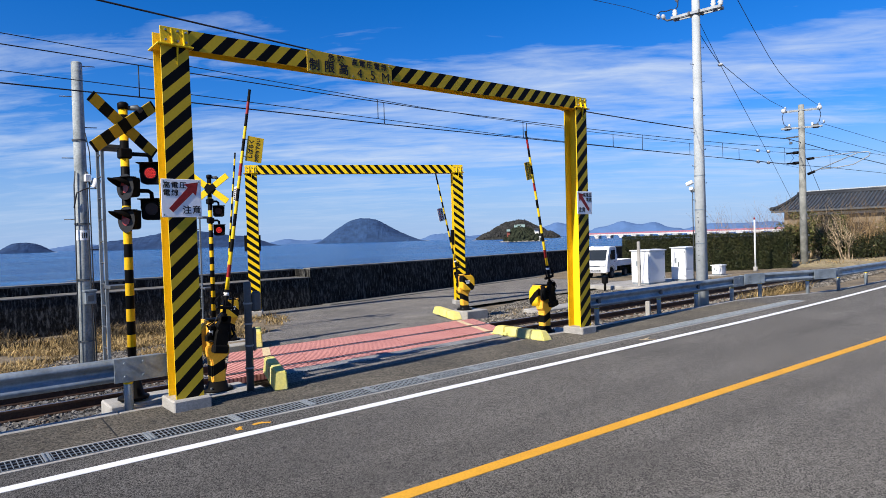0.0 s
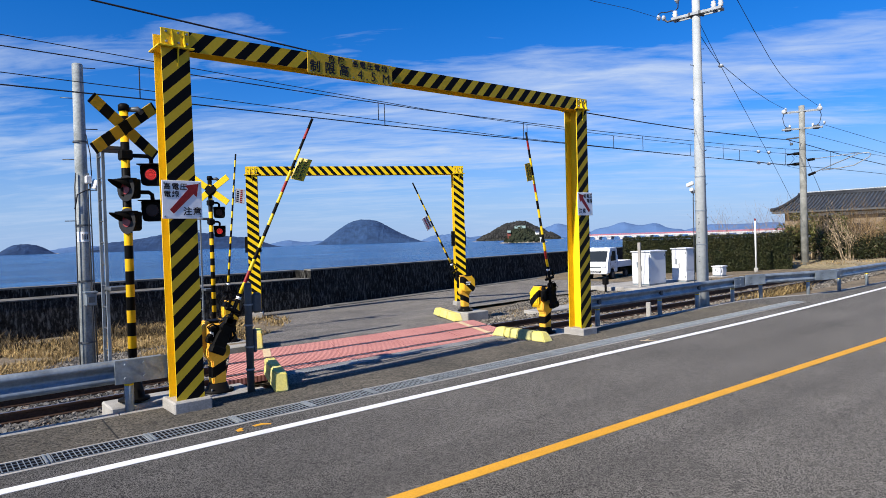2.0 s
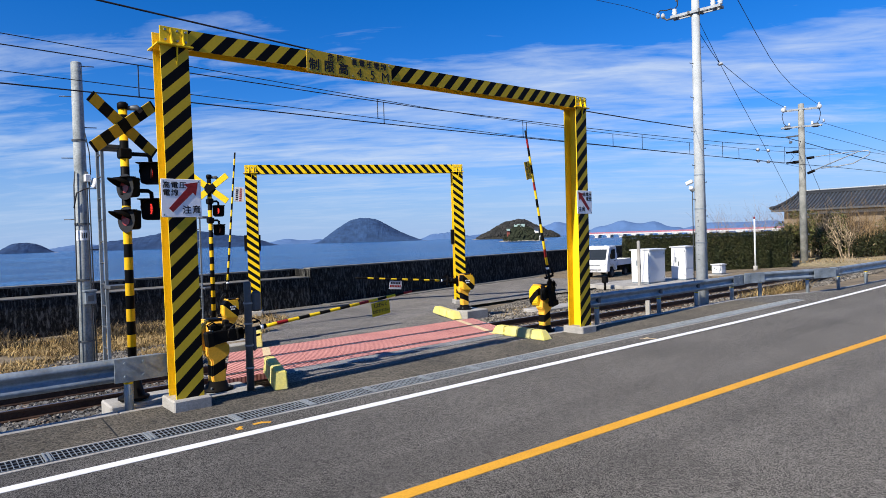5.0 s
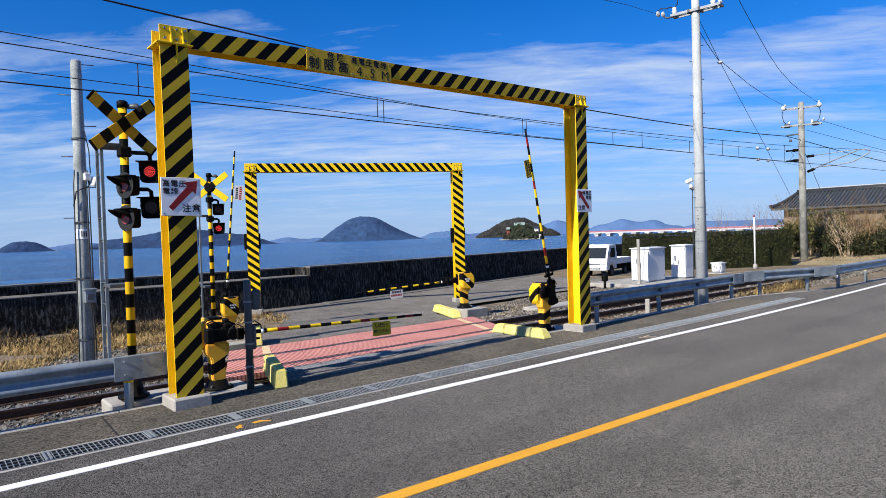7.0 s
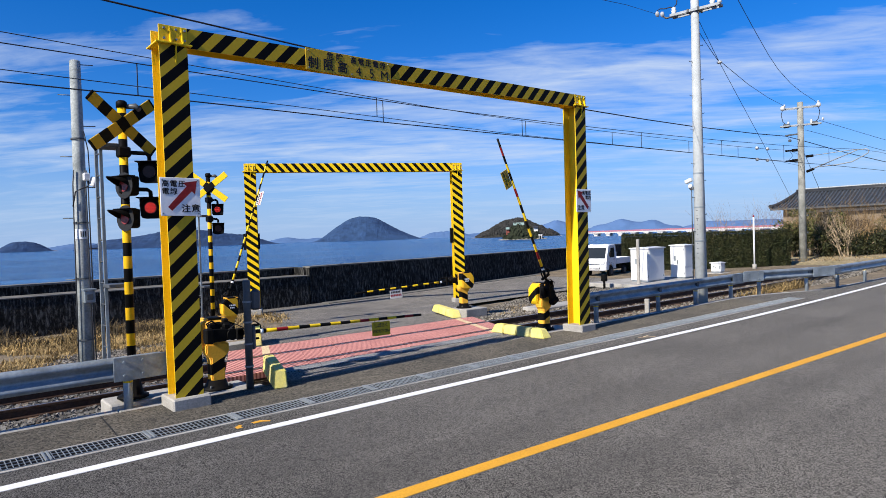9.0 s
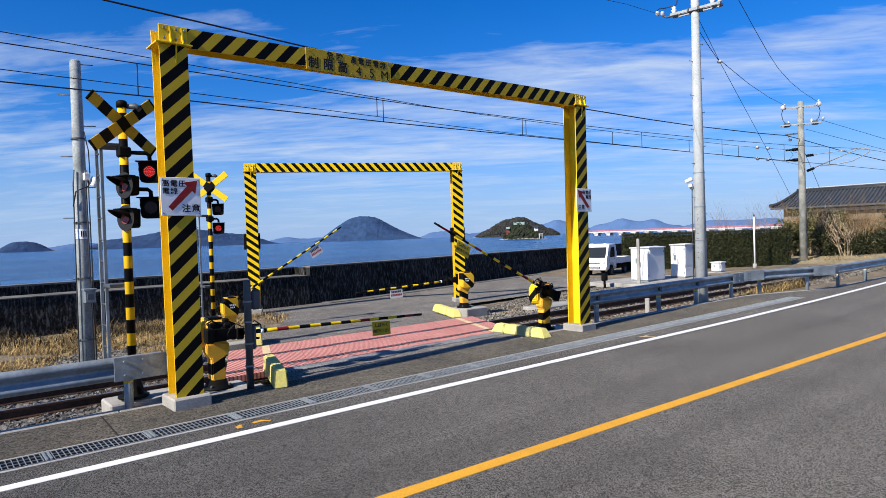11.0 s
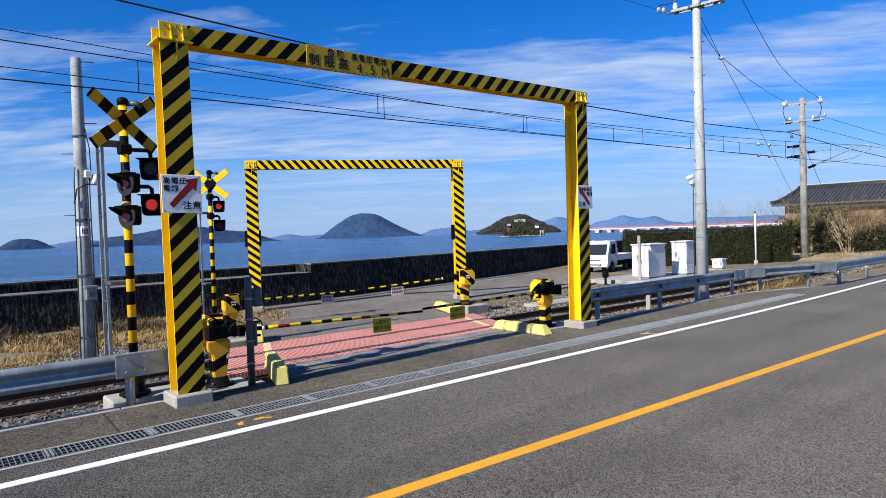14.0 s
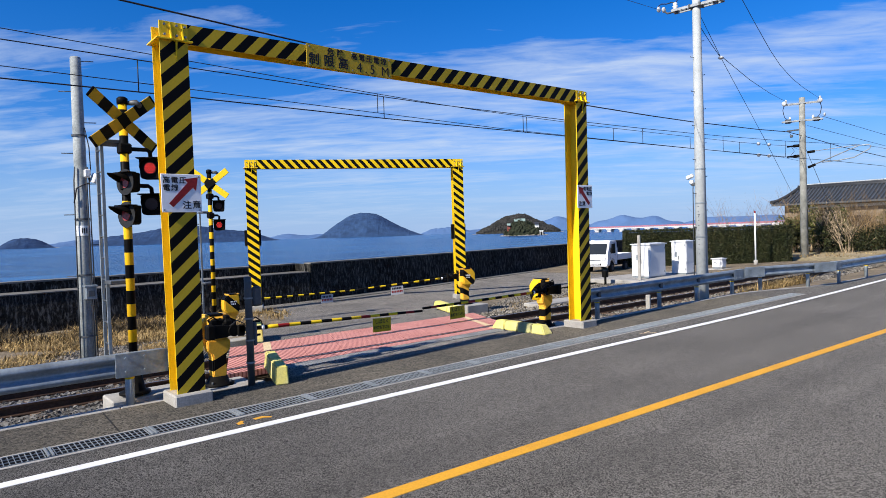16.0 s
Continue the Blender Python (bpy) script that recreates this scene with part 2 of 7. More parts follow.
M["machine_yellow"] = mat("machine_yellow_paint", (0.80, 0.42, 0.045), 0.42, second=(0.60, 0.30, 0.035), big=5, fine=30, amount=0.6, grain=0.1, bump=0.06)
M["red"] = mat("red_paint", (0.26, 0.012, 0.012), 0.45, amount=0.4, grain=0.1)
M["kerb_yellow"] = mat("worn_yellow_kerb", (0.72, 0.62, 0.14), 0.75, second=(0.50, 0.47, 0.25), big=4, fine=40, amount=0.75, grain=0.15, bump=0.2)
M["kerb_old"] = mat("stained_kerb", (0.42, 0.40, 0.16), 0.8, second=(0.24, 0.24, 0.13), big=5, fine=40, amount=0.8, grain=0.2, bump=0.2)
M["plate_pale"] = mat("greyish_white_plate", (0.52, 0.53, 0.54), 0.45, second=(0.40, 0.41, 0.42), big=6, amount=0.5, grain=0.06, bump=0.02)
M["cream"] = mat("cream_line", (0.66, 0.52, 0.30), 0.75, second=(0.52, 0.36, 0.22), big=6, fine=40, amount=0.7)
M["rail"] = mat("rusty_rail", (0.086, 0.0516, 0.03612), 0.6, 0.4, second=(0.0473, 0.0301, 0.02408), big=3, fine=30, amount=0.7, grain=0.3)
M["rail_top"] = mat("worn_rail_head", (0.26, 0.22, 0.19), 0.35, 0.8, bump=0.05)
M["sleeper"] = mat("weathered_sleeper", (0.1462, 0.0989, 0.0688), 0.9, second=(0.0774, 0.0559, 0.043), big=3, fine=20, amount=0.8, grain=0.4, bump=0.5)
M["soil"] = mat("gravelly_soil", (0.2347, 0.1859, 0.1223), 0.95, second=(0.1076, 0.09, 0.06456), big=1.6, fine=22, amount=0.95, grain=0.6, bump=1.0, dist=0.03)
M["ballast"] = mat("dark_ballast_bed", (0.03913, 0.03678, 0.03365), 0.95, second=(0.01956, 0.01878, 0.01722), big=2, fine=18, amount=0.8, grain=0.6, bump=1.0, dist=0.03)
M["dirt_field"] = mat("dry_field", (0.3096, 0.2477, 0.1548), 0.95, second=(0.2064, 0.1754, 0.09288), big=0.5, fine=6, amount=0.9, grain=0.4, bump=0.6, dist=0.03)
M["white_metal"] = mat("white_cabinet_paint", (0.68, 0.69, 0.69), 0.4, second=(0.58, 0.59, 0.59), big=1.5, fine=20, amount=0.5, grain=0.04, bump=0.03)
M["car_white"] = mat("white_car_paint", (0.78, 0.79, 0.80), 0.22, second=(0.74, 0.75, 0.76), big=1.5, fine=20, amount=0.4, grain=0.03, bump=0)
M["tyre"] = mat("tyre_rubber", (0.018, 0.018, 0.018), 0.8)
M["glass"] = mat("dark_glass", (0.02, 0.025, 0.03), 0.06, second=(0.03, 0.035, 0.04), bump=0, grain=0.02)
M["sign_white"] = mat("white_sign_face", (0.87, 0.88, 0.88), 0.4, second=(0.68, 0.69, 0.70), big=3, amount=0.4, grain=0.04, bump=0.02)
M["sign_yellow"] = mat("yellow_sign_face", (0.5096, 0.3367, 0.0182), 0.4, second=(0.4186, 0.273, 0.0182), big=3, amount=0.5, grain=0.05, bump=0.02)
M["plate_yellow"] = mat("yellow_plate", (0.5642, 0.3731, 0.01365), 0.4, second=(0.455, 0.2912, 0.01365), big=5, amount=0.4, grain=0.05, bump=0.02)
M["ink"] = mat("black_lettering", (0.015, 0.015, 0.02), 0.6, bump=0)
M["sign_red"] = mat("red_arrow_paint", (0.27, 0.018, 0.018), 0.5, bump=0)
M["lamp_red"] = glow("lit_red_lamp", (1.0, 0.05, 0.035), 0.75)
M["lens_red"] = mat("dull_red_lens", (0.30, 0.05, 0.05), 0.25, bump=0)
M["backboard"] = mat("dark_grey_backboard", (0.018, 0.019, 0.021), 0.6, bump=0.05)
M["lamp_dark"] = mat("unlit_lamp", (0.035, 0.012, 0.012), 0.3, bump=0)
M["insulator"] = mat("white_porcelain", (0.50, 0.52, 0.53), 0.2, bump=0)
M["wire"] = mat("dark_cable", (0.022, 0.023, 0.028), 0.6, bump=0)
M["grass_dry"] = mat("dry_grass", (0.3849, 0.2703, 0.1147), 0.9, second=(0.1392, 0.09666, 0.04259), big=0.8, fine=10, amount=0.9, grain=0.4, bump=0)
M["leaf"] = mat("hedge_leaf", (0.01878, 0.02504, 0.008609), 0.6, second=(0.04539, 0.04226, 0.01409), big=2.5, fine=8, amount=0.6, grain=0.5, bump=0)
M["leaf_light"] = mat("bush_leaf", (0.0587, 0.06652, 0.01878), 0.6, second=(0.1017, 0.09391, 0.02739), big=2.5, fine=8, amount=0.7, grain=0.5, bump=0)
M["bark"] = mat("pale_bark", (0.3354, 0.258, 0.1613), 0.9, second=(0.1677, 0.129, 0.0903), big=3, fine=20, amount=0.8, grain=0.3)
M["twig"] = mat("dry_twig", (0.27, 0.18, 0.085), 0.9, second=(0.13, 0.085, 0.05), big=3, fine=20, amount=0.8, grain=0.3)
M["roof_tile"] = mat("dark_roof_tile", (0.02924, 0.03182, 0.03612), 0.45, second=(0.0516, 0.05332, 0.05676), big=1.5, fine=8, amount=0.7, grain=0.25, bump=0.2)
M["house_wall"] = mat("house_plank_wall", (0.24, 0.19, 0.14), 0.8, second=(0.15, 0.12, 0.09), big=1.0, fine=12, amount=0.7, grain=0.25)
M["plaster"] = mat("white_plaster", (0.68, 0.67, 0.64), 0.8)
M["forest"] = mat("island_forest", (0.03639, 0.03522, 0.02935), 0.95, second=(0.01643, 0.01878, 0.01526), big=0.05, fine=0.25, amount=0.9, grain=0.5, bump=1.0, dist=6.0)
M["crown"] = mat("winter_tree_crown", (0.038, 0.03669, 0.03407), 0.95, second=(0.0131, 0.01441, 0.0131), big=0.06, fine=0.4, amount=0.95, grain=0.6, bump=0)
M["pine_crown"] = mat("pine_crown", (0.030, 0.034, 0.018), 0.95, second=(0.012, 0.018, 0.010), big=0.2, fine=0.8, amount=0.9, grain=0.5, bump=0)
M["pine"] = mat("dark_pine", (0.016, 0.022, 0.012), 0.9, second=(0.028, 0.034, 0.018), big=0.08, fine=0.5, amount=0.9, grain=0.5, bump=1.0, dist=1.5)
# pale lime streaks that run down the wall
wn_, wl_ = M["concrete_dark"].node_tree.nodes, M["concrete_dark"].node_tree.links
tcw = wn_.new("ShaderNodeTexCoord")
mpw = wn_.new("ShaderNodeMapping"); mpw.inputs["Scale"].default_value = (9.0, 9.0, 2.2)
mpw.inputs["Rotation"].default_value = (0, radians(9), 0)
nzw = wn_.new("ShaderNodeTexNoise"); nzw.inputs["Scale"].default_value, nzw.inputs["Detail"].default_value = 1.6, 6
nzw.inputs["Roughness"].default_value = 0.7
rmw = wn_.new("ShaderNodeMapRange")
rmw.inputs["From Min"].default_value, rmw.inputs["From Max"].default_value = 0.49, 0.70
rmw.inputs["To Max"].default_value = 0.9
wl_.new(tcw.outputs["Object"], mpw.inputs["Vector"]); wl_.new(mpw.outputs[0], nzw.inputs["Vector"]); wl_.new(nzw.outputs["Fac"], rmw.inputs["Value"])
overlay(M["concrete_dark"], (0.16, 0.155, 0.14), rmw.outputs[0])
# distance haze is put into the next three base colours as blue
M["far_forest"] = mat("haze_tinted_forest", (0.021, 0.047, 0.110), 0.95, second=(0.011, 0.030, 0.080), big=0.012, fine=0.05, amount=0.8, grain=0.3, bump=0.6, dist=6.0)
M["hazed_forest"] = mat("hazy_blue_forest", (0.027, 0.060, 0.132), 0.95, second=(0.017, 0.041, 0.100), big=0.012, fine=0.05, amount=0.8, grain=0.3, bump=0.6, dist=6.0)
M["hills"] = mat("haze_tinted_hills", (0.078, 0.145, 0.285), 1.0, second=(0.060, 0.118, 0.240), big=0.004, fine=0.02, amount=0.7, grain=0.1, bump=0)
M["rock"] = mat("shore_rock", (0.30, 0.26, 0.21), 0.9, second=(0.18, 0.155, 0.13), big=0.1, fine=0.6, amount=0.8, grain=0.3, bump=0.6, dist=1.0)
M["shrine_red"] = mat("faded_vermilion_paint", (0.22, 0.06, 0.045), 0.6)
M["tile_cap"] = mat("weathered_round_tile", (0.070, 0.084, 0.104), 0.5, second=(0.030, 0.036, 0.044), big=2.5, fine=7, amount=0.8, grain=0.3, bump=0.2)
M["green_roof"] = mat("pale_green_copper_roof", (0.24, 0.33, 0.30), 0.6)
M["bridge_red"] = mat("red_bridge_rail", (0.46, 0.155, 0.165), 0.6, big=0.1, fine=1)
M["bridge_grey"] = mat("bridge_concrete", (0.55, 0.54, 0.52), 0.8, big=0.1, fine=1)

sea_m = mat("sea_water", (0.008, 0.062, 0.190), 0.2, spec=0.18, second=(0.014, 0.105, 0.28), big=0.012, fine=0.05, amount=1.0, grain=0.22, bump=0)
sn, sl = sea_m.node_tree.nodes, sea_m.node_tree.links
tc = sn.new("ShaderNodeTexCoord")
mp = sn.new("ShaderNodeMapping"); mp.inputs["Scale"].default_value = (1.0, 1.0, 1.0)
sl.new(tc.outputs["Object"], mp.inputs["Vector"])
w1 = sn.new("ShaderNodeTexNoise"); w1.inputs["Scale"].default_value, w1.inputs["Detail"].default_value = 0.9, 6
w1.inputs["Roughness"].default_value = 0.6
sl.new(mp.outputs[0], w1.inputs["Vector"])
bp = sn.new("ShaderNodeBump"); bp.inputs["Strength"].default_value, bp.inputs["Distance"].default_value = 1.0, 1.3
sl.new(w1.outputs["Fac"], bp.inputs["Height"]); sl.new(bp.outputs[0], sn["Principled BSDF"].inputs["Normal"])
ms = sn.new("ShaderNodeMapping"); ms.inputs["Rotation"].default_value, ms.inputs["Scale"].default_value = (0, 0, radians(40)), (0.010, 0.075, 1.0)
n3 = sn.new("ShaderNodeTexNoise"); n3.inputs["Scale"].default_value, n3.inputs["Detail"].default_value, n3.inputs["Roughness"].default_value = 1.0, 8, 0.7
r3 = sn.new("ShaderNodeMapRange")
r3.inputs["From Min"].default_value, r3.inputs["From Max"].default_value, r3.inputs["To Max"].default_value = 0.44, 0.60, 0.85
sl.new(tc.outputs["Object"], ms.inputs["Vector"]); sl.new(ms.outputs[0], n3.inputs["Vector"]); sl.new(n3.outputs["Fac"], r3.inputs["Value"])
overlay(sea_m, (0.002, 0.024, 0.092), r3.outputs[0])
M["sea"] = sea_m

# ------------------------------------------------------------ mesh helpers


def box(bm, lo, hi, bevel=0.0, mi=0, m=None):
    """A box from corner lo to corner hi, with bevelled edges, placed by m."""
    v = [bm.verts.new((x, y, z)) for z in (lo[2], hi[2]) for y in (lo[1], hi[1]) for x in (lo[0], hi[0])]
    fs = [bm.faces.new([v[i] for i in q]) for q in ((0, 2, 3, 1), (4, 5, 7, 6), (0, 1, 5, 4), (2, 6, 7, 3), (0, 4, 6, 2), (1, 3, 7, 5))]
    for f in fs:
        f.material_index = mi
    if bevel:
        es = {e for f in fs for e in f.edges}
        r = bmesh.ops.bevel(bm, geom=list(es), offset=bevel, segments=1, affect="EDGES")
        for f in r["faces"]:
            f.material_index = mi
        v = list({x for f in r["faces"] for x in f.verts})
    if m is not None:
        for x in v:
            x.co = m @ x.co
    return bm


def prism(bm, outline, lo, hi, axis="y", mi=0):
    """Extrude a closed outline of (a, b) along an axis from lo to hi."""
    def at(a, b, c):
        return {"x": (c, a, b), "y": (a, c, b), "z": (a, b, c)}[axis]
    p = [bm.verts.new(at(a, b, lo)) for a, b in outline]
    q = [bm.verts.new(at(a, b, hi)) for a, b in outline]
    n = len(p)
    fs = [bm.faces.new([p[i], p[(i + 1) % n], q[(i + 1) % n], q[i]]) for i in range(n)]
    fs += [bm.faces.new(p[::-1]), bm.faces.new(q)]
    for f in fs:
        f.material_index = mi
    bmesh.ops.recalc_face_normals(bm, faces=fs)
    return bm


def tube(bm, pts, radii, seg=8, mi=0, caps=True):
    """A round tube along points; radii a number or one for each point."""
    pts = [Vector(p) for p in pts]
    radii = radii if isinstance(radii, (list, tuple)) else [radii] * len(pts)
    rings = []
    side = None
    for i, p in enumerate(pts):
        d = (pts[min(i + 1, len(pts) - 1)] - pts[max(i - 1, 0)]).normalized()
        if side is None:
            side = d.orthogonal().normalized()
        side = (side - d * side.dot(d)).normalized()
        up = d.cross(side)
        rings.append([bm.verts.new(p + (side * math.cos(k * math.tau / seg) + up * math.sin(k * math.tau / seg)) * radii[i]) for k in range(seg)])
    for a, b in zip(rings, rings[1:]):
        for k in range(seg):
            f = bm.faces.new([a[k], a[(k + 1) % seg], b[(k + 1) % seg], b[k]])
            f.smooth, f.material_index = True, mi
    if caps:
        for ring, flip in ((rings[0], True), (rings[-1], False)):
            f = bm.faces.new(ring[::-1] if flip else ring)
            f.material_index = mi
    return bm


def mesh_of(bm, name, mats):
    me = bpy.data.meshes.new(name)
    bm.to_mesh(me)
    bm.free()
    for m in mats if isinstance(mats, (list, tuple)) else [mats]:
        me.materials.append(m)
    return me


def part(name, bm, material, parent, label="", at=None):
    """Links a bmesh (or a mesh) as one mesh object under a thing or a part."""
    me = bm if isinstance(bm, bpy.types.Mesh) else mesh_of(bm, name, material)
    ob = new(name, me)
    ob.parent = parent
    if at is not None:
        ob.matrix_basis = at
    if label:
        ob["label"] = label
    return ob


def thing(name, at, label, category, group="", kind=""):
    ob = new(name)
    ob.empty_display_size = 0.1
    ob.matrix_basis = at
    return tagged(ob, label, category, group, kind)


def solid(name, bm, material, label, category, group="", kind="", at=None):
    ob = new(name, mesh_of(bm, name, material))
    if at is not None:
        ob.matrix_basis = at
    return tagged(ob, label, category, group, kind)


def raw(name, verts, faces, material, label="", category="", group="", kind="", parent=None):
    me = bpy.data.meshes.new(name)
    me.from_pydata(verts, [], faces)
    me.materials.append(material)
    ob = new(name, me)
    ob.parent = parent
    return tagged(ob, label, category, group, kind)


def lettering(body, size, material, parent, at, advance=None, name="character"):
    """Raised flat writing in the built-in font, each character a mesh under parent; it reads along x, upright along z, seen from -y."""
    advance = advance or size
    for i, ch in enumerate(body):
        if ch == " ":
            continue
        cu = bpy.data.curves.new("character", "FONT")
        cu.body, cu.size, cu.align_x, cu.align_y, cu.extrude, cu.resolution_u, cu.offset = ch, size, "CENTER", "CENTER", 0.001, 3, size * 0.022 if ord(ch) > 255 else 0.0
        tmp = bpy.data.objects.new("character", cu)
        scene.collection.objects.link(tmp)
        dg = bpy.context.evaluated_depsgraph_get()
        dg.update()
        me = bpy.data.meshes.new_from_object(tmp.evaluated_get(dg))
        bpy.data.objects.remove(tmp)
        bpy.data.curves.remove(cu)
        me.transform(pose(0, 0, 0, 90))
        me.materials.clear()
        me.materials.append(material)
        ob = new(name, me)
        ob.parent, ob.matrix_basis = parent, at @ pose((i - (len(body) - 1) / 2) * advance, 0, 0)


def far(deg, dist, z=0.0):
    """A place by bearing (degrees from +x towards +y) and distance."""
    return Vector((dist * math.cos(radians(deg)), dist * math.sin(radians(deg)), z))


def flat_strip(name, left, right, z, material, label, category, thick=0.004, kind="structure"):
    """A thin slab between two lines of (x, y) points."""
    bm = bmesh.new()
    rows = [[bm.verts.new((*p, zz)) for p in line] for line, zz in ((left, z), (right, z), (right, z - thick), (left, z - thick))]
    n = len(left)
    for a, b in ((0, 1), (1, 2), (2, 3), (3, 0)):
        for i in range(n - 1):
            bm.faces.new([rows[a][i], rows[a][i + 1], rows[b][i + 1], rows[b][i]])
    bm.faces.new([r[0] for r in rows]); bm.faces.new([r[-1] for r in rows][::-1])
    bmesh.ops.recalc_face_normals(bm, faces=bm.faces)
    return solid(name, bm, material, label, category, kind=kind)


# ------------------------------------------------------------ ground, sea, road
SEA = -2.5


def wall_y(x):
    """The line of the sea wall's landward face."""
    return float(np.interp(x, [-200, -20, 3.5, 11.8, 16.7, 33.4, 60, 200, 600], [5.5, 19.6, 21.5, 22.3, 23.3, 27.15, 33.5, 70, 180]))


def ground_z(x, y):
    """Height of the land: road side, track bed, lower shore road."""
    z = float(np.interp(y, [-9999, -0.6, 9.0, 9.45, 12.3, 13.0, 15.0, 18.0, 9999], [-0.25, -0.05, -0.05, -0.24, -0.24, -0.22, -0.24, -0.34, -0.34]))
    if x > 26 and y > 9:
        z += 0.16 * min(1, (x - 26) / 8)
    if 3.8 < x < 12.5 and 8.8 < y < 13.5:
        z = min(z, -0.12)
    return z


def build_ground():
    xs = sorted(set([-3500, -1200, -400, -150, -60, -30] + [x * 1.0 for x in range(-16, 61)] + [80, 120, 200, 400, 600, 1500, 3500]))
    ys = [-3500, -800, -200, -60, -20, -6, -0.6, 4, 8.7, 9.0, 9.2, 9.45, 9.9, 10.9, 11.8, 12.3, 12.65, 13, 13.5, 14.2, 15, 16, 17, 18, 19]
    verts, faces = [], []
    for x in xs:
        edge = wall_y(x) + 0.1
        col = [y for y in ys if y < edge - 0.3]
        col += [edge] * (len(ys) + 1 - len(col))
        for y in col:
            wob = 0.02 * noise.noise((x * 0.9, y * 0.9, 0)) if y > 9.1 else 0
            verts.append((x, y, ground_z(x, y) + wob))
    n = len(ys) + 1
    for i in range(len(xs) - 1):
        for j in range(n - 1):
            faces.append((i * n + j, (i + 1) * n + j, (i + 1) * n + j + 1, i * n + j + 1))
    raw("ground", verts, faces, M["soil"], "dry brown soil and gravel beside the railway", "ground", kind="structure")
    raw("water", [(-4800, -200, SEA), (4800, -200, SEA), (4800, 4900, SEA), (-4800, 4900, SEA)], [(0, 1, 2, 3)], M["sea"],
        "calm rippled blue sea reaching the horizon", "sea", kind="structure")


def road_edge(x):
    """The outer edge of the main road's asphalt, beyond the white line."""
    return float(np.interp(x, [-40, 19.2, 20.6, 22.4, 24.2, 27, 60, 150], [9.02, 9.02, 8.80, 8.15, 7.88, 7.78, 8.2, 9]))


def build_roads():
    xs = [-150, -60, -20, -8, -4, 0, 4, 8, 12, 16, 19, 20.6, 22.4, 24.2, 27, 32, 40, 60, 150]
    flat_strip("road", [(x, -0.9) for x in xs], [(x, road_edge(x)) for x in xs], 0.0, M["asphalt"], "grey-brown two-lane asphalt road", "road", 0.12)
    xl = [-8, -4, 0, 3, 6, 9, 11, 13, 15, 17, 19, 21, 23, 25, 27, 30, 34, 40, 60]

    def line_y(x):
        return float(np.interp(x, [-8, 6, 9, 12, 15, 18, 22, 26.5, 34, 60], [6.95, 6.96, 6.94, 6.90, 6.885, 6.92, 7.01, 7.14, 7.35, 8.05]))
    flat_strip("edge_line", [(x, line_y(x) - 0.075) for x in xl], [(x, line_y(x) + 0.075) for x in xl], 0.004, M["white_paint"],
               "white painted edge line on the road", "road line")
    flat_strip("centre_line", [(x, 4.52 - 0.041 * x) for x in (-8, 0, 8, 16, 24, 40)], [(x, 4.36 - 0.041 * x) for x in (-8, 0, 8, 16, 24, 40)], 0.004, M["yellow_paint"],
               "orange-yellow painted centre line on the road", "road line")
    # kerb that edges the road towards the track, left and right of the crossing
    for a, b in ((-16, 4.05), (9.95, 19.2)):
        bm = bmesh.new()
        x = a
        while x < b - 0.05:
            w = min(2.0, b - x)
            box(bm, (x + 0.004, 9.02, -0.22), (x + w - 0.004, 9.17, 0.015), 0.012)
            x += 2.0
        solid("kerb", bm, M["concrete"], "pale concrete kerb along the road edge", "kerb", kind="structure")
    pts = [(19.2, 9.02), (20.6, 8.80), (22.4, 8.15), (24.2, 7.88), (27, 7.78), (34, 7.85), (60, 8.2)]
    bm = bmesh.new()
    for (x0, y0), (x1, y1) in zip(pts, pts[1:]):
        prism(bm, [(x0, y0), (x1, y1), (x1, y1 + 0.15), (x0, y0 + 0.15)], -0.22, 0.015, "z")
    solid("kerb", bm, M["concrete"], "pale concrete kerb along the road edge", "kerb", kind="structure")
    flat_strip("road_shoulder", [(x, 7.905) for x in (-16, -4, 4, 12, 19)], [(x, 9.015) for x in (-16, -4, 4, 12, 19)], 0.003, M["asphalt_brown"], "brownish asphalt strip behind the drain", "pavement")
    # concrete frame of the drain
    ends = (-6, 0, 6, 12, 20.2)
    flat_strip("drain_frame", [(x, 7.44) for x in ends], [(x, 7.50) for x in ends], 0.006, M["concrete"], "concrete edge of the road drain", "drain")
    flat_strip("drain_frame", [(x, 7.85) for x in ends], [(x, 7.90) for x in ends], 0.006, M["concrete"], "concrete edge of the road drain", "drain")
    # black sheet laid on the road stands in for the shade inside the drain
    flat_strip("drain_shade", [(x, 7.505) for x in (-6, 20.2)], [(x, 7.845) for x in (-6, 20.2)], 0.003, M["black"], "black sheet for the shade under the drain grating", "drain")
    # yellow survey marks on the asphalt
    for x, y, rz, s in ((2.86, 7.24, 60, 0.07), (3.16, 7.27, -20, 0.11)):
        bm = bmesh.new()
        box(bm, (-s, -0.034, 0), (s * 0.2, 0.034, 0.003), m=pose(0, 0, 0, 0, 0, 25))
        box(bm, (-s * 0.1, -0.022, 0), (s, 0.022, 0.0035), m=pose(0, 0, 0, 0, 0, -20))
        solid("survey_mark", bm, M["yellow_paint"], "small yellow paint mark on the asphalt", "road marking", kind="structure", at=pose(x, y, 0.002, 0, 0, rz))
    bm = bmesh.new()
    box(bm, (-0.17, -0.02, 0), (0.17, 0.012, 0.003), m=pose(0, 0, 0, 0, 0, -38)); box(bm, (-0.02, 0.05, 0), (0.20, 0.075, 0.0035), m=pose(0, 0, 0, 0, 0, 8))
    solid("survey_mark", bm, M["cream"], "faded cream paint mark on the asphalt", "road marking", kind="structure", at=pose(11.32, 7.15, 0.002))
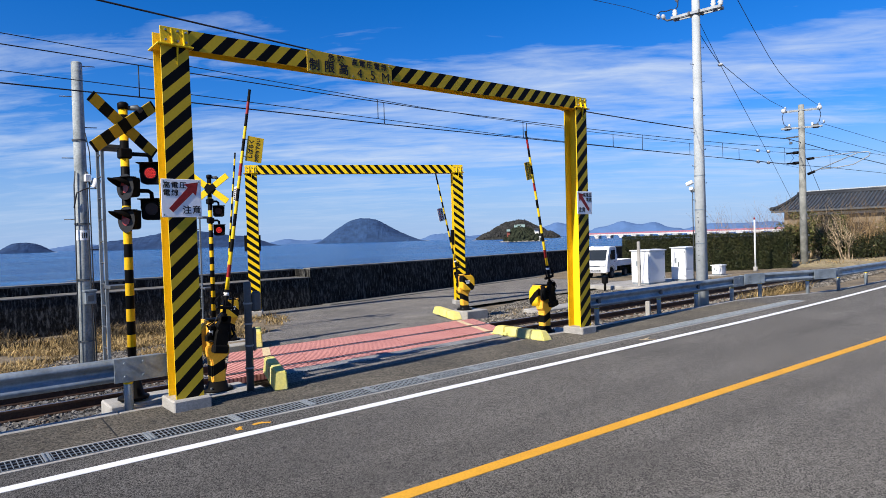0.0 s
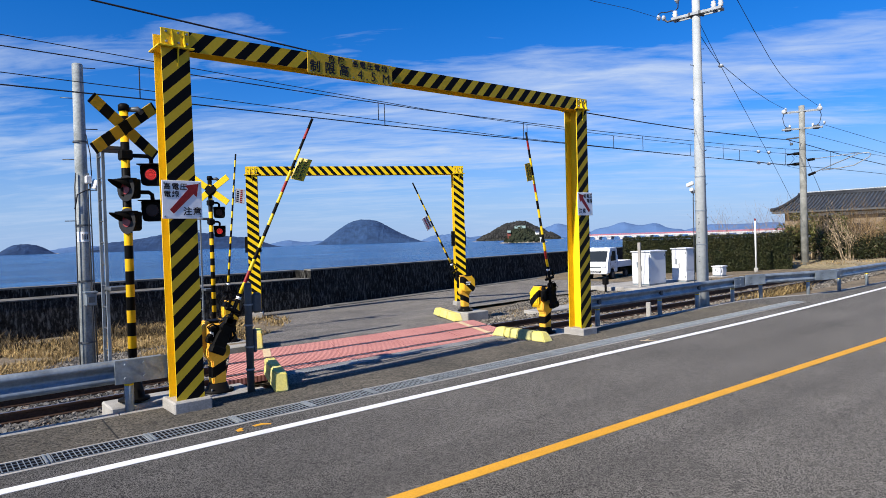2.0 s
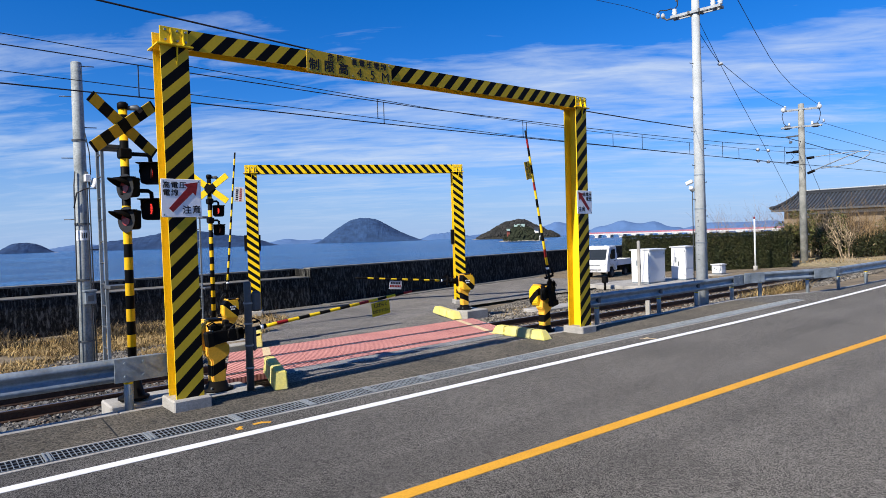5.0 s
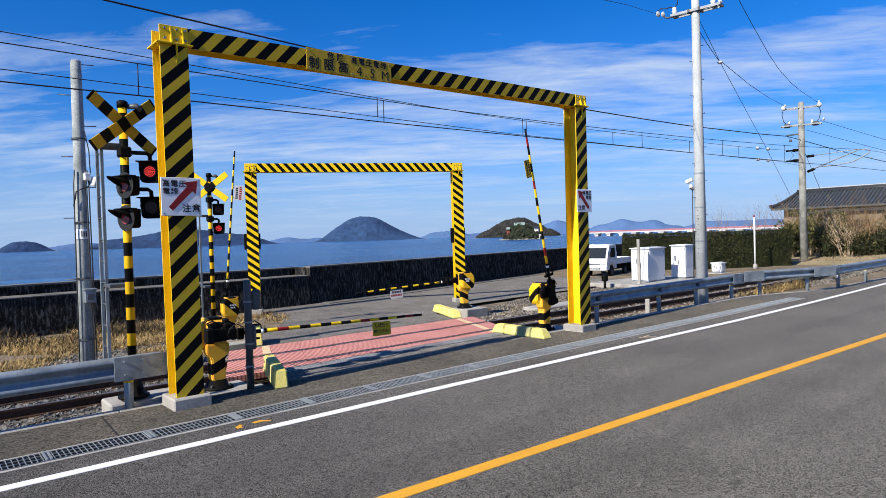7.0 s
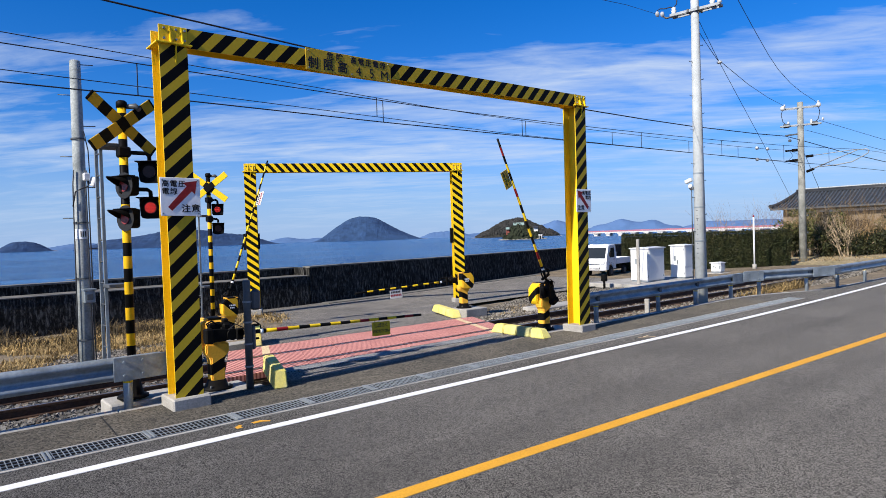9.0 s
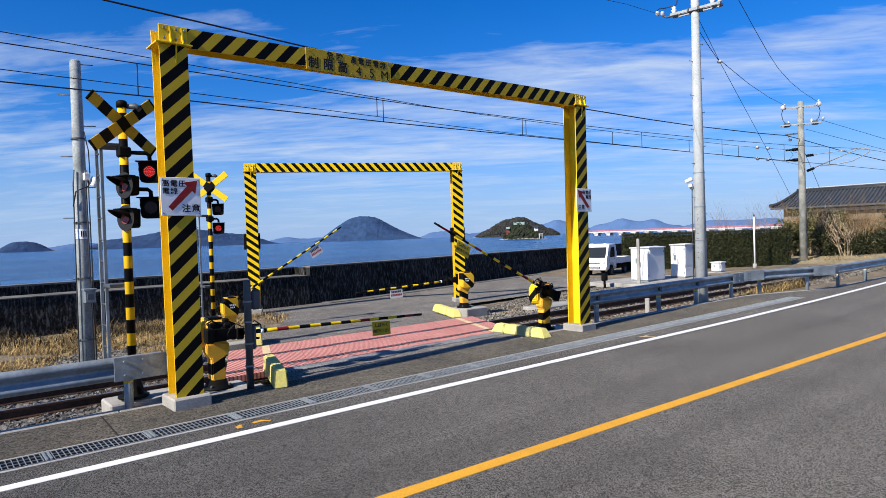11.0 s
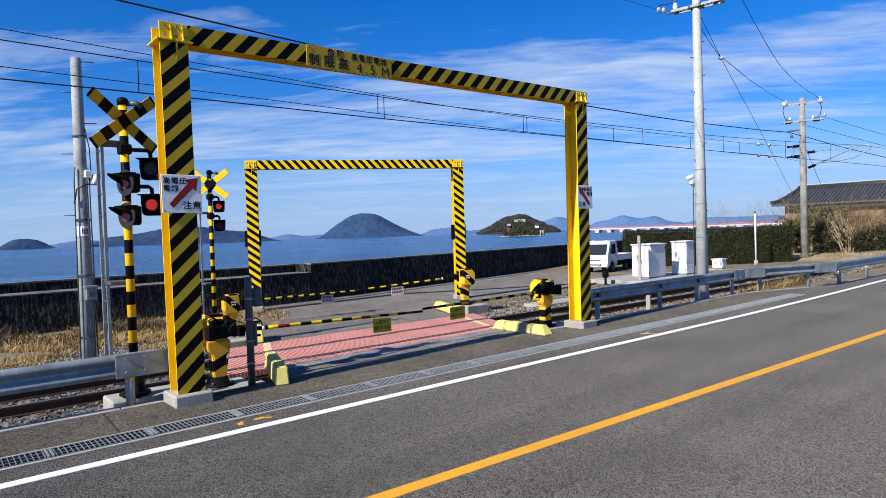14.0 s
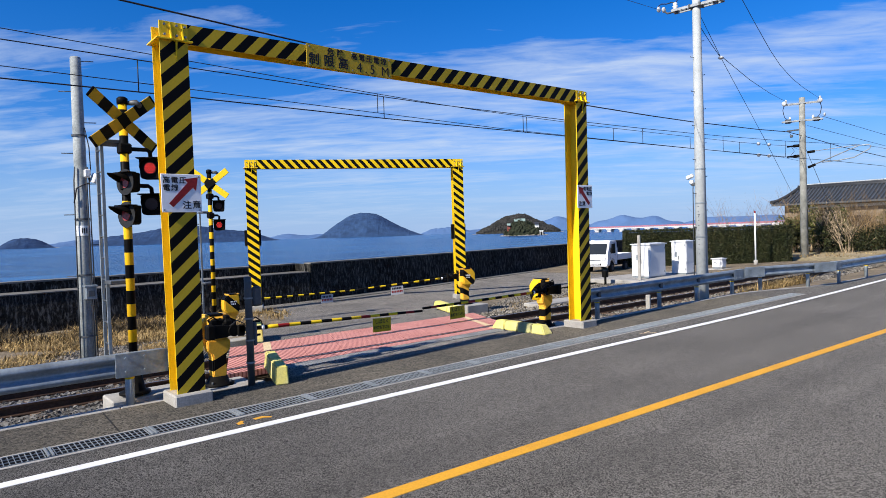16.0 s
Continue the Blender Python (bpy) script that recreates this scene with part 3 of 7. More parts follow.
    # joint sawn across the shoulder
    flat_strip("shoulder_joint", [(1.72, 7.91), (1.77, 9.01)], [(1.737, 7.91), (1.787, 9.01)], 0.0042, M["tyre"], "dark sealed joint across the shoulder", "joint", 0.003)
    for a, b in ((-45, 3.95), (10.75, 110)):
        flat_strip("ballast_bed", [(x, 9.18) for x in (a, b)], [(x, 12.75) for x in (a, b)], -0.205, M["ballast"], "dark bed of fine ballast under the track", "ballast", 0.02)
    # the crossing road and the shore road behind it
    flat_strip("crossing_road", [(4.35, 9.0), (4.45, 9.64)], [(9.75, 9.0), (9.85, 9.64)], 0.0, M["asphalt_old"], "old grey asphalt of the level crossing", "road", 0.1)
    bm = bmesh.new()
    ys = [12.52, 13.5, 14.5, 16, 17.5, 19, 20.4, 22]
    rows = []
    for y in ys:
        z = float(np.interp(y, [12.5, 14, 18, 22], [-0.005, -0.05, -0.29, -0.30]))
        left = float(np.interp(y, [12.5, 14.5, 17, 19.5, 20.5, 22], [5.3, 6.1, 8.2, 9.3, 9.3, 9.0]))
        right = float(np.interp(y, [12.5, 14.2, 16, 17.3, 18.0, 22], [10.95, 11.7, 14.2, 21, 38, 60]))
        rows.append([bm.verts.new((left + (right - left) * k / 12, min(y, wall_y(left + (right - left) * k / 12) - 0.02) if y < 21 else wall_y(left + (right - left) * k / 12) - 0.01, z)) for k in range(13)])
    for a, b in zip(rows, rows[1:]):
        for k in range(12):
            bm.faces.new([a[k], a[k + 1], b[k + 1], b[k]])
    solid("shore_road", bm, M["asphalt_old"], "worn grey asphalt shore road below the sea wall", "road", kind="structure")


def build_wall():
    """Sea wall: the low front bank ends at x = 11.9; the tall wall goes on."""
    def run(name, pts, off, thick, z0, z1, label):
        bm = bmesh.new()
        a, b = [], []
        for x in pts:
            y = wall_y(x) + off
            a.append([bm.verts.new((x, y + s * thick + (0.10 if z == z0 and s == 0 else 0) * -1, z)) for s, z in ((0, z0), (0, z1), (1, z1), (1, z0))])
        for p, q in zip(a, a[1:]):
            for k in range(4):
                bm.faces.new([p[k], q[k], q[(k + 1) % 4], p[(k + 1) % 4]])
        bm.faces.new(a[0]); bm.faces.new(a[-1][::-1])
        bmesh.ops.recalc_face_normals(bm, faces=bm.faces)
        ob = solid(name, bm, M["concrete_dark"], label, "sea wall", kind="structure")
        return ob
    foot = [12.4, 14, 17, 20, 24, 28, 33.4, 40, 50]
    flat_strip("wall_footing", [(x, wall_y(x) - 0.72 + 0.06 * math.sin(x * 1.7)) for x in foot], [(x, wall_y(x) - 0.11) for x in foot], -0.275, M["concrete_mid"], "pale concrete strip along the foot of the sea wall", "pavement", 0.05)
    low = [-60, -30, -12, -4, 0, 4, 8, 11.85]
    run("sea_wall_low", low, 0.0, 1.1, -0.5, 0.80, "stained concrete bank before the sea wall, darkened for shade")
    run("sea_wall_west", low, 1.1, 0.45, SEA - 1, 1.08, "weathered concrete sea wall, darkened for its shaded face")
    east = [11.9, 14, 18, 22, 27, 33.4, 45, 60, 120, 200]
    run("sea_wall_east", east, 0.0, 0.5, SEA - 1, 1.12, "weathered concrete sea wall, darkened for its shaded face")
    bm = bmesh.new()
    box(bm, (11.80, 22.62, 0.80), (11.94, 23.95, 1.13), 0.03)
    solid("wall_end", bm, M["concrete_dark"], "stained concrete end block of the sea wall, darkened for shade", "sea wall", kind="structure")
    for nm, pts, off, thick, z, lab in (("coping_east", east[:9], -0.03, 0.56, 1.12, "worn pale coping of the sea wall"),
                                        ("coping_west", low, 1.07, 0.53, 1.08, "worn pale coping of the sea wall")):
        flat_strip(nm, [(x, wall_y(x) + off) for x in pts], [(x, wall_y(x) + off + thick) for x in pts], z + 0.05, M["concrete_mid"], lab, "sea wall", 0.05)
    flat_strip("bank_top", [(x, wall_y(x) - 0.02) for x in low], [(x, wall_y(x) + 1.09) for x in low], 0.825, M["concrete_mid"], "grey concrete top of the bank", "sea wall", 0.03)


# ------------------------------------------------------------ islands and the far shore


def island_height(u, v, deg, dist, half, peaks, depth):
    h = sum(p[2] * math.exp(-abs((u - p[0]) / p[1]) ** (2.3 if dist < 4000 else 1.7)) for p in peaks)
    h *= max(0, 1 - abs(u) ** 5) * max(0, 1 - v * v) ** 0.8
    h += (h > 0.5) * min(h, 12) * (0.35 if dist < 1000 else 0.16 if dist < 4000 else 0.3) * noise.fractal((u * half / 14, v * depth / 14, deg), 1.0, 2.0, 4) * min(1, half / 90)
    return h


def canopy(name, deg, dist, half, peaks, depth, material, label, size, count):
    """Tree crowns, each a small rough clump, all over an island's landward slope."""
    rnd = random.Random(int(deg * 100))
    ico = bmesh.new()
    bmesh.ops.create_icosphere(ico, subdivisions=1, radius=1.0)
    cv = [v.co.copy() for v in ico.verts]
    cf = [[v.index for v in f.verts] for f in ico.faces]
    ico.free()
    verts, faces = [], []
    while len(verts) < count * len(cv):
        u, v = rnd.uniform(-0.97, 0.97), rnd.uniform(-0.9, 0.12)
        h = island_height(u, v, deg, dist, half, peaks, depth)
        if h < size * 0.8:
            continue
        r, k = size * rnd.uniform(0.6, 1.25), len(verts)
        up = rnd.uniform(0.7, 1.3)
        for c in cv:
            j = rnd.uniform(0.75, 1.25) * r
            verts.append((u * half + c.x * j, v * depth + c.y * j, h - 0.6 + c.z * j * up))
        faces += [[i + k for i in f] for f in cf]
    ob = raw(name, verts, faces, material, label, "trees", kind="stuff")
    ob.matrix_basis = Matrix.Translation(far(deg, dist, SEA)) @ pose(0, 0, 0, 0, 0, deg - 90)


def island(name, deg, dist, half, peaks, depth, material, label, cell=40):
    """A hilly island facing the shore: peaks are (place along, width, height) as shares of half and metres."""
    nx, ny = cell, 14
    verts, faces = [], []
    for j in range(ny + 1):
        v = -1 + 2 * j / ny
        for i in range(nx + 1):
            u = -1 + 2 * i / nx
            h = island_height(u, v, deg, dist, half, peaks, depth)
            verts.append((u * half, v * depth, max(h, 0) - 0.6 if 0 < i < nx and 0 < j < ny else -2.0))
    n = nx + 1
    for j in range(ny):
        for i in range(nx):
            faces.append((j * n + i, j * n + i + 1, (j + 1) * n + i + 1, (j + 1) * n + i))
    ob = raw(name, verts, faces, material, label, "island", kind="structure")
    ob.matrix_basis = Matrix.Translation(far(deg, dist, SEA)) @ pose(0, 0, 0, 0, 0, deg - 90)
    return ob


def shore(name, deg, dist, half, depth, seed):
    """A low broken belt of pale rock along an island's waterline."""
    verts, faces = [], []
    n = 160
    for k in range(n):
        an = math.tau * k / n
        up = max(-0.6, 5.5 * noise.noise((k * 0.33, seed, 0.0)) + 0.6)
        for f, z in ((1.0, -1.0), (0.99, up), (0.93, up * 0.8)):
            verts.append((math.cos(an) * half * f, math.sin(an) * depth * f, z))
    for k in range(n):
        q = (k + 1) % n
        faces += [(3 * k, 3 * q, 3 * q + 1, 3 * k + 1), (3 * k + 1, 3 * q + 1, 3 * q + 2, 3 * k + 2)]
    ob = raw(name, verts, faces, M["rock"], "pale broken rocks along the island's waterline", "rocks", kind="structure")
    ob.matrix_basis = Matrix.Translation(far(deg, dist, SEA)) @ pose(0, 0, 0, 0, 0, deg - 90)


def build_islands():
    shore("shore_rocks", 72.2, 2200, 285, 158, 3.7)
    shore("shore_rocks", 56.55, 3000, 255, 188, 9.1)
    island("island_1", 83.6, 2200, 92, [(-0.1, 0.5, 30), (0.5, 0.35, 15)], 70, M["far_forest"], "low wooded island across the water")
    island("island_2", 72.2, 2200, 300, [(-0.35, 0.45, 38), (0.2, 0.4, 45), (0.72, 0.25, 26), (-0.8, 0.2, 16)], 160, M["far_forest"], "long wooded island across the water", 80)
    island("island_3", 56.55, 3000, 275, [(0.0, 0.40, 108), (-0.50, 0.32, 58), (0.55, 0.30, 30)], 190, M["hazed_forest"], "steep cone-shaped island, tinted blue for distance haze", 80)
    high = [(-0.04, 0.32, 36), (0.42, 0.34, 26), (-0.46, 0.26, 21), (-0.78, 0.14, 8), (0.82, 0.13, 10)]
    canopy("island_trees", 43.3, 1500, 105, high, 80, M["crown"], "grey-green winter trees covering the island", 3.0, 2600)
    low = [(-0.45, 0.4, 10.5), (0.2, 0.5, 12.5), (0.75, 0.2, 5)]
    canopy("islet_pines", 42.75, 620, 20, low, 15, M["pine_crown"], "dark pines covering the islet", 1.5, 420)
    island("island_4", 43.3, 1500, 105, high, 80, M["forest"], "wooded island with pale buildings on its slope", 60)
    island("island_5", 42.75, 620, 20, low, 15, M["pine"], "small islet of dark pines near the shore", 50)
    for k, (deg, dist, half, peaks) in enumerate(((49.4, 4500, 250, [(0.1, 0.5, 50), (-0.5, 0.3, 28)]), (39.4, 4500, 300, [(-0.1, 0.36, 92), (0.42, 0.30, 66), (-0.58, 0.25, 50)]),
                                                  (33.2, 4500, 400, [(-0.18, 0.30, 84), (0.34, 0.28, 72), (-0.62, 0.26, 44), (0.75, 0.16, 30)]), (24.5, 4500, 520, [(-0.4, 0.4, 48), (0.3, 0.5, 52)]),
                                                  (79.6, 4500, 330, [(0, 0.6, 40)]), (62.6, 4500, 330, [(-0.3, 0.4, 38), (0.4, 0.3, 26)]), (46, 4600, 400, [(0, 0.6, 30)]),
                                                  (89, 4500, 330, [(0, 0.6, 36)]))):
        island("hills_%d" % (k + 1), deg, dist, half, peaks, 120, M["hills"], "far shore hills, tinted pale blue for distance haze")
    # shrine and houses on the islet's slope
    for deg, dist, z, w, h, wall, roof, lab in (
            (43.05, 620, 15.0, 4.6, 4.6, "plaster", "green_roof", "shrine hall with a wide green copper roof among pines"),
            (44.05, 614, 11.6, 1.5, 3.6, "shrine_red", "green_roof", "small vermilion shrine hall among pines"),
            (41.55, 616, 12.4, 1.9, 3.4, "plaster", "roof_tile", "small white hall with a grey roof")):
        t = thing("hall", Matrix.Translation(far(deg, dist, SEA + z - 3)) @ pose(0, 0, 0, 0, 0, deg - 90), lab, "hall", "halls on the islet")
        bm = bmesh.new(); box(bm, (-w, -3, -9), (w, 4, h * 0.5)); part("wall", bm, M[wall], t)
        bm = bmesh.new(); prism(bm, [(-4.6, h * 0.42), (5.4, h * 0.42), (1.5, h * 0.9), (0.5, h), (-0.5, h * 0.9)], -w * 1.15, w * 1.15, "x"); part("roof", bm, M[roof], t)
    t = thing("shrine_gate", Matrix.Translation(far(41.15, 604, SEA)) @ pose(0, 0, 0, 0, 0, 41.15 - 90), "pale stone shrine gate at the water's edge", "gate")
    for x in (-2.2, 2.2):
        bm = bmesh.new(); tube(bm, [(x * 0.6, 0, -1), (x * 0.55, 0, 4.2)], 0.3, 8); part("pillar", bm, M["plaster"], t)
    for z, w, k in ((4.2, 2.1, 0.5), (3.2, 1.7, 0.35)):
        bm = bmesh.new(); box(bm, (-w, -0.5, z), (w, 0.5, z + k), 0.1); part("crossbeam", bm, M["plaster"], t)
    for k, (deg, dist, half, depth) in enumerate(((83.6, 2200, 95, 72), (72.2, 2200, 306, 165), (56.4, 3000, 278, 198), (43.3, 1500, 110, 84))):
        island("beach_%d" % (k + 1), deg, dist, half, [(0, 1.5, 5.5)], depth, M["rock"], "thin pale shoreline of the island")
    for deg, dist, half in ((42.75, 606, 22), (41.9, 608, 12)):
        bm = bmesh.new()
        rr = random.Random(int(deg * 10))
        for k in range(46):
            u = -half + 2 * half * k / 45
            r = rr.uniform(0.5, 1.2)
            bmesh.ops.create_icosphere(bm, subdivisions=1, radius=r, matrix=Matrix.Translation((u, rr.uniform(-1, 1), rr.uniform(-0.3, 0.5))) @ Matrix.Diagonal((1.5, 1, 0.7, 1)))
        solid("shore_rocks", bm, M["rock"], "pale rocks along the islet's waterline", "rocks", kind="structure",
              at=Matrix.Translation(far(deg, dist, SEA)) @ pose(0, 0, 0, 0, 0, deg - 90))
    # long low bridge
    a, b = far(38.5, 800, SEA), far(19.0, 660, SEA)
    d = b - a
    m = Matrix.Translation(a) @ pose(0, 0, 0, 0, 0, math.degrees(math.atan2(d.y, d.x)))
    n = d.length
    t = thing("bridge", m, "long low road bridge with red railings over the water", "bridge")
    bm = bmesh.new(); box(bm, (0, -4, 3.4), (n, 4, 4.7)); part("deck", bm, M["bridge_grey"], t)
    for y in (-4, 4):
        bm = bmesh.new()
        for z in (4.9, 5.45, 6.0):
            box(bm, (0, y - 0.12, z), (n, y + 0.12, z + 0.32))
        x = 0
        while x < n:
            box(bm, (x, y - 0.2, 4.7), (x + 0.45, y + 0.2, 6.3)); x += 2.6
        part("railing", bm, M["bridge_red"], t, "red steel railing")
    x = 6
    while x < n:
        bm = bmesh.new(); box(bm, (x - 2.4, -3, -2), (x + 2.4, 3, 2.2)); box(bm, (x - 3.4, -3.6, 2.2), (x + 3.4, 3.6, 3.4)); part("pier", bm, M["bridge_grey"], t)
        x += 17


build_ground()
build_roads()
build_wall()
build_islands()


def moored_boat(at):
    """Small open boat: tapered hull with a little wheelhouse."""
    t = thing("moored_boat", at, "small dark boat moored on the calm sea", "boat")
    bm = bmesh.new()
    ring = [[bm.verts.new((x, w * k, z)) for x, w in ((-2.6, 0.75), (0.5, 0.85), (2.0, 0.55), (3.0, 0.05))] for z, k in ((-0.3, 0.7), (0.55, 1.0))]
    other = [[bm.verts.new((v.co.x, -v.co.y, v.co.z)) for v in r] for r in ring]
    for a in (ring, other):
        for k in range(3):
            bm.faces.new([a[0][k], a[0][k + 1], a[1][k + 1], a[1][k]])
    for k in range(3):
        bm.faces.new([ring[1][k], ring[1][k + 1], other[1][k + 1], other[1][k]])
    for k in (0, 3):
        bm.faces.new([ring[0][k], ring[1][k], other[1][k], other[0][k]])
    bmesh.ops.recalc_face_normals(bm, faces=bm.faces)
    part("hull", bm, M["galv_dark"], t, "dark grey hull")
    bm = bmesh.new(); box(bm, (-1.6, -0.45, 0.55), (-0.6, 0.45, 1.35), 0.05); part("wheelhouse", bm, M["white_metal"], t, "small pale wheelhouse")
    return t


moored_boat(pose(66.0, 208.0, SEA + 0.1, 0, 0, -20))
# ------------------------------------------------------------ height-limit gates


def h_section(web, deep, fl=0.018):
    """Outline of an H: flanges to the front and back, half width 1."""
    return [(-1, 0), (1, 0), (1, fl), (web, fl), (web, deep - fl), (1, deep - fl), (1, deep), (-1, deep), (-1, deep - fl), (-web, deep - fl), (-web, fl), (-1, fl)]


def height_gate(at, span, top, post_mat, beam_mat, wide, deep, label, tall=0.26, rise=(0.0, 0.0), lean=(0.0, 0.0), other_mat=None):
    """A portal of H-section posts and beam: x along the span, front face at y = 0. rise lifts each post's top, lean moves it along x."""
    t = thing("height_gate", at, label, "height gate")
    hw = wide / 2
    for cx, up, ln, skin in ((0.0, rise[0], lean[0], post_mat), (span, rise[1], lean[1], other_mat or post_mat)):
        tp = top + up
        zb = tp - tall + 0.035

        def put(name, bm, mats, parent, text=""):
            for v in bm.verts:
                v.co.x += ln * v.co.z / tp
            return part(name, bm, mats, parent, text)

        bm = bmesh.new()
        prism(bm, [(cx + a * hw, b) for a, b in h_section(0.035 / hw * 0.25, deep)], 0.15, zb - 0.02, "z")
        for f in bm.faces:
            if f.normal.y < -0.9 and f.calc_center_median().y < 0.001:
                f.material_index = 1
        p = put("post", bm, [M["yellow"], skin], t)
        bm = bmesh.new(); box(bm, (cx - 0.245, -0.10, -0.06), (cx + 0.245, deep + 0.11, 0.15), 0.018); part("footing", bm, M["concrete"], t, "pale concrete footing block")
        bm = bmesh.new(); box(bm, (cx - hw - 0.05, -0.06, zb - 0.02), (cx + hw + 0.05, deep + 0.05, zb), 0.003); put("cap_plate", bm, M["yellow"], p)
        # bolted end plate with two ribs over the post
        bm = bmesh.new()
        box(bm, (cx - hw, -0.012, zb), (cx + hw, 0.008, tp), 0.003)
        box(bm, (cx - hw, deep - 0.01, zb), (cx + hw, deep + 0.012, tp), 0.003)
        box(bm, (cx - 0.01, 0.006, zb), (cx + 0.01, deep - 0.012, tp - 0.005), 0.002)
        put("end_plate", bm, M["yellow"], p)
        for dx in (-0.05, 0.10):
            bm = bmesh.new(); prism(bm, [(-0.012, zb), (-0.075, zb), (-0.06, zb + 0.03), (-0.012, tp - 0.01)], cx + dx, cx + dx + 0.014, "x"); put("rib", bm, M["yellow"], p)
        bm = bmesh.new(); prism(bm, [(0.0, zb - 0.02), (-0.05, zb - 0.02), (0.0, zb - 0.26)], cx + 0.02, cx + 0.034, "x"); put("rib", bm, M["yellow"], p)
        for dx, dz in ((-hw * 0.65, 0.05), (-hw * 0.65, 0.18), (hw * 0.2, 0.18), (hw * 0.2, 0.05), (hw * 0.8, 0.18), (hw * 0.8, 0.05)):
            bm = bmesh.new(); tube(bm, [(cx + dx, -0.012, zb + dz), (cx + dx, -0.035, zb + dz)], 0.016, 6); put("bolt", bm, M["galv"], p)
    bm = bmesh.new()
    x0, x1 = hw + lean[0], span - hw + lean[1]
    mid, hb = top - tall / 2, tall / 2
    prism(bm, [(b, mid + a * hb) for a, b in h_section(0.05, deep * 0.8, 0.014)], x0, x1, "x")
    for f in bm.faces:
        if f.normal.y < -0.9 and f.calc_center_median().y < 0.001:
            f.material_index = 1
    for v in bm.verts:
        v.co.z += rise[0] + (rise[1] - rise[0]) * v.co.x / span
    part("beam", bm, [M["yellow"], beam_mat], t)
    return t


def warning_sign(parent, x, z, y, right_up):
    """White plate with a red arrow and black writing; reads from -y."""
    at = pose(x, y, z)
    bm = bmesh.new(); box(bm, (-0.255, -0.012, -0.25), (0.255, 0.0, 0.25), 0.004)
    s = part("warning_sign", bm, M["sign_white"], parent, "white square warning plate with a dark red arrow", at)
    bm = bmesh.new()
    k = 1 if right_up else -1
    pts = [(k * a, b) for a, b in ((-0.165, -0.135), (-0.115, -0.185), (0.145, 0.075), (0.185, 0.035), (0.215, 0.215), (0.035, 0.185), (0.08, 0.14))]
    prism(bm, pts, -0.0165, -0.0135, "y"); part("arrow", bm, M["sign_red"], s, "dark red arrow")
    tx = -0.085 if right_up else 0.095
    lettering("高電圧", 0.092, M["ink"], s, pose(tx, -0.0145, 0.165), 0.103)
    lettering("電線", 0.092, M["ink"], s, pose(tx - 0.052 if right_up else tx + 0.052, -0.0145, 0.065), 0.103)
    lettering("注意", 0.115, M["ink"], s, pose(0.125 if right_up else -0.11, -0.0145, -0.16), 0.125)
    for sx in (-0.225, 0.225):
        for sz in (-0.22, 0.22):
            bm = bmesh.new(); tube(bm, [(sx, -0.012, sz), (sx, -0.02, sz)], 0.011, 6); part("screw", bm, M["galv"], s)
    return s


gate = height_gate(pose(2.77, 8.6, 0.0), 8.46, 5.06, M["post_stripe"], M["beam_stripe"], 0.36, 0.33,
                   "yellow steel height-limit portal with black diagonal stripes on concrete footings", 0.26, (-0.038, 0.082), (-0.045, 0.03), M["post_stripe_other"])
warning_sign(gate, -0.03, 2.79, -0.012, True)
warning_sign(gate, 8.50, 2.85, -0.012, False)
bm = bmesh.new(); box(bm, (-0.78, -0.012, -0.165), (0.78, 0, 0.165), 0.004)
board = part("limit_board", bm, M["sign_yellow"], gate, "yellow board with the height limit in black writing", pose(2.655, -0.004, 4.905))
lettering("危険", 0.125, M["ink"], board, pose(-0.28, -0.0145, 0.09), 0.165)
lettering("高電圧電線", 0.115, M["ink"], board, pose(0.34, -0.0145, 0.085), 0.14)
lettering("制限高", 0.185, M["ink"], board, pose(-0.40, -0.0145, -0.06), 0.255)
lettering("4.5 M", 0.21, M["ink"], board, pose(0.40, -0.0145, -0.075), 0.125)
for sx in (-0.73, 0.02, 0.73):
    for sz in (-0.13, 0.13):
        bm = bmesh.new(); tube(bm, [(sx, -0.012, sz), (sx, -0.02, sz)], 0.012, 6); part("screw", bm, M["galv"], board)

far_gate = height_gate(pose(8.94, 20.75, -0.27, 0, 0, -26.4), 7.32, 5.14, M["far_post_stripe"], M["far_beam_stripe"], 0.38, 0.33,
                       "yellow steel height-limit portal with black stripes beside the shore road", 0.30)
for cx in (0.0, 7.32):
    bm = bmesh.new(); box(bm, (cx - 0.29, 0.10, 2.2), (cx + 0.25, 0.2, 2.75), 0.005)
    part("sign_back", bm, M["black"], far_gate, "dark back of a warning plate")

# ------------------------------------------------------------ crossing signals


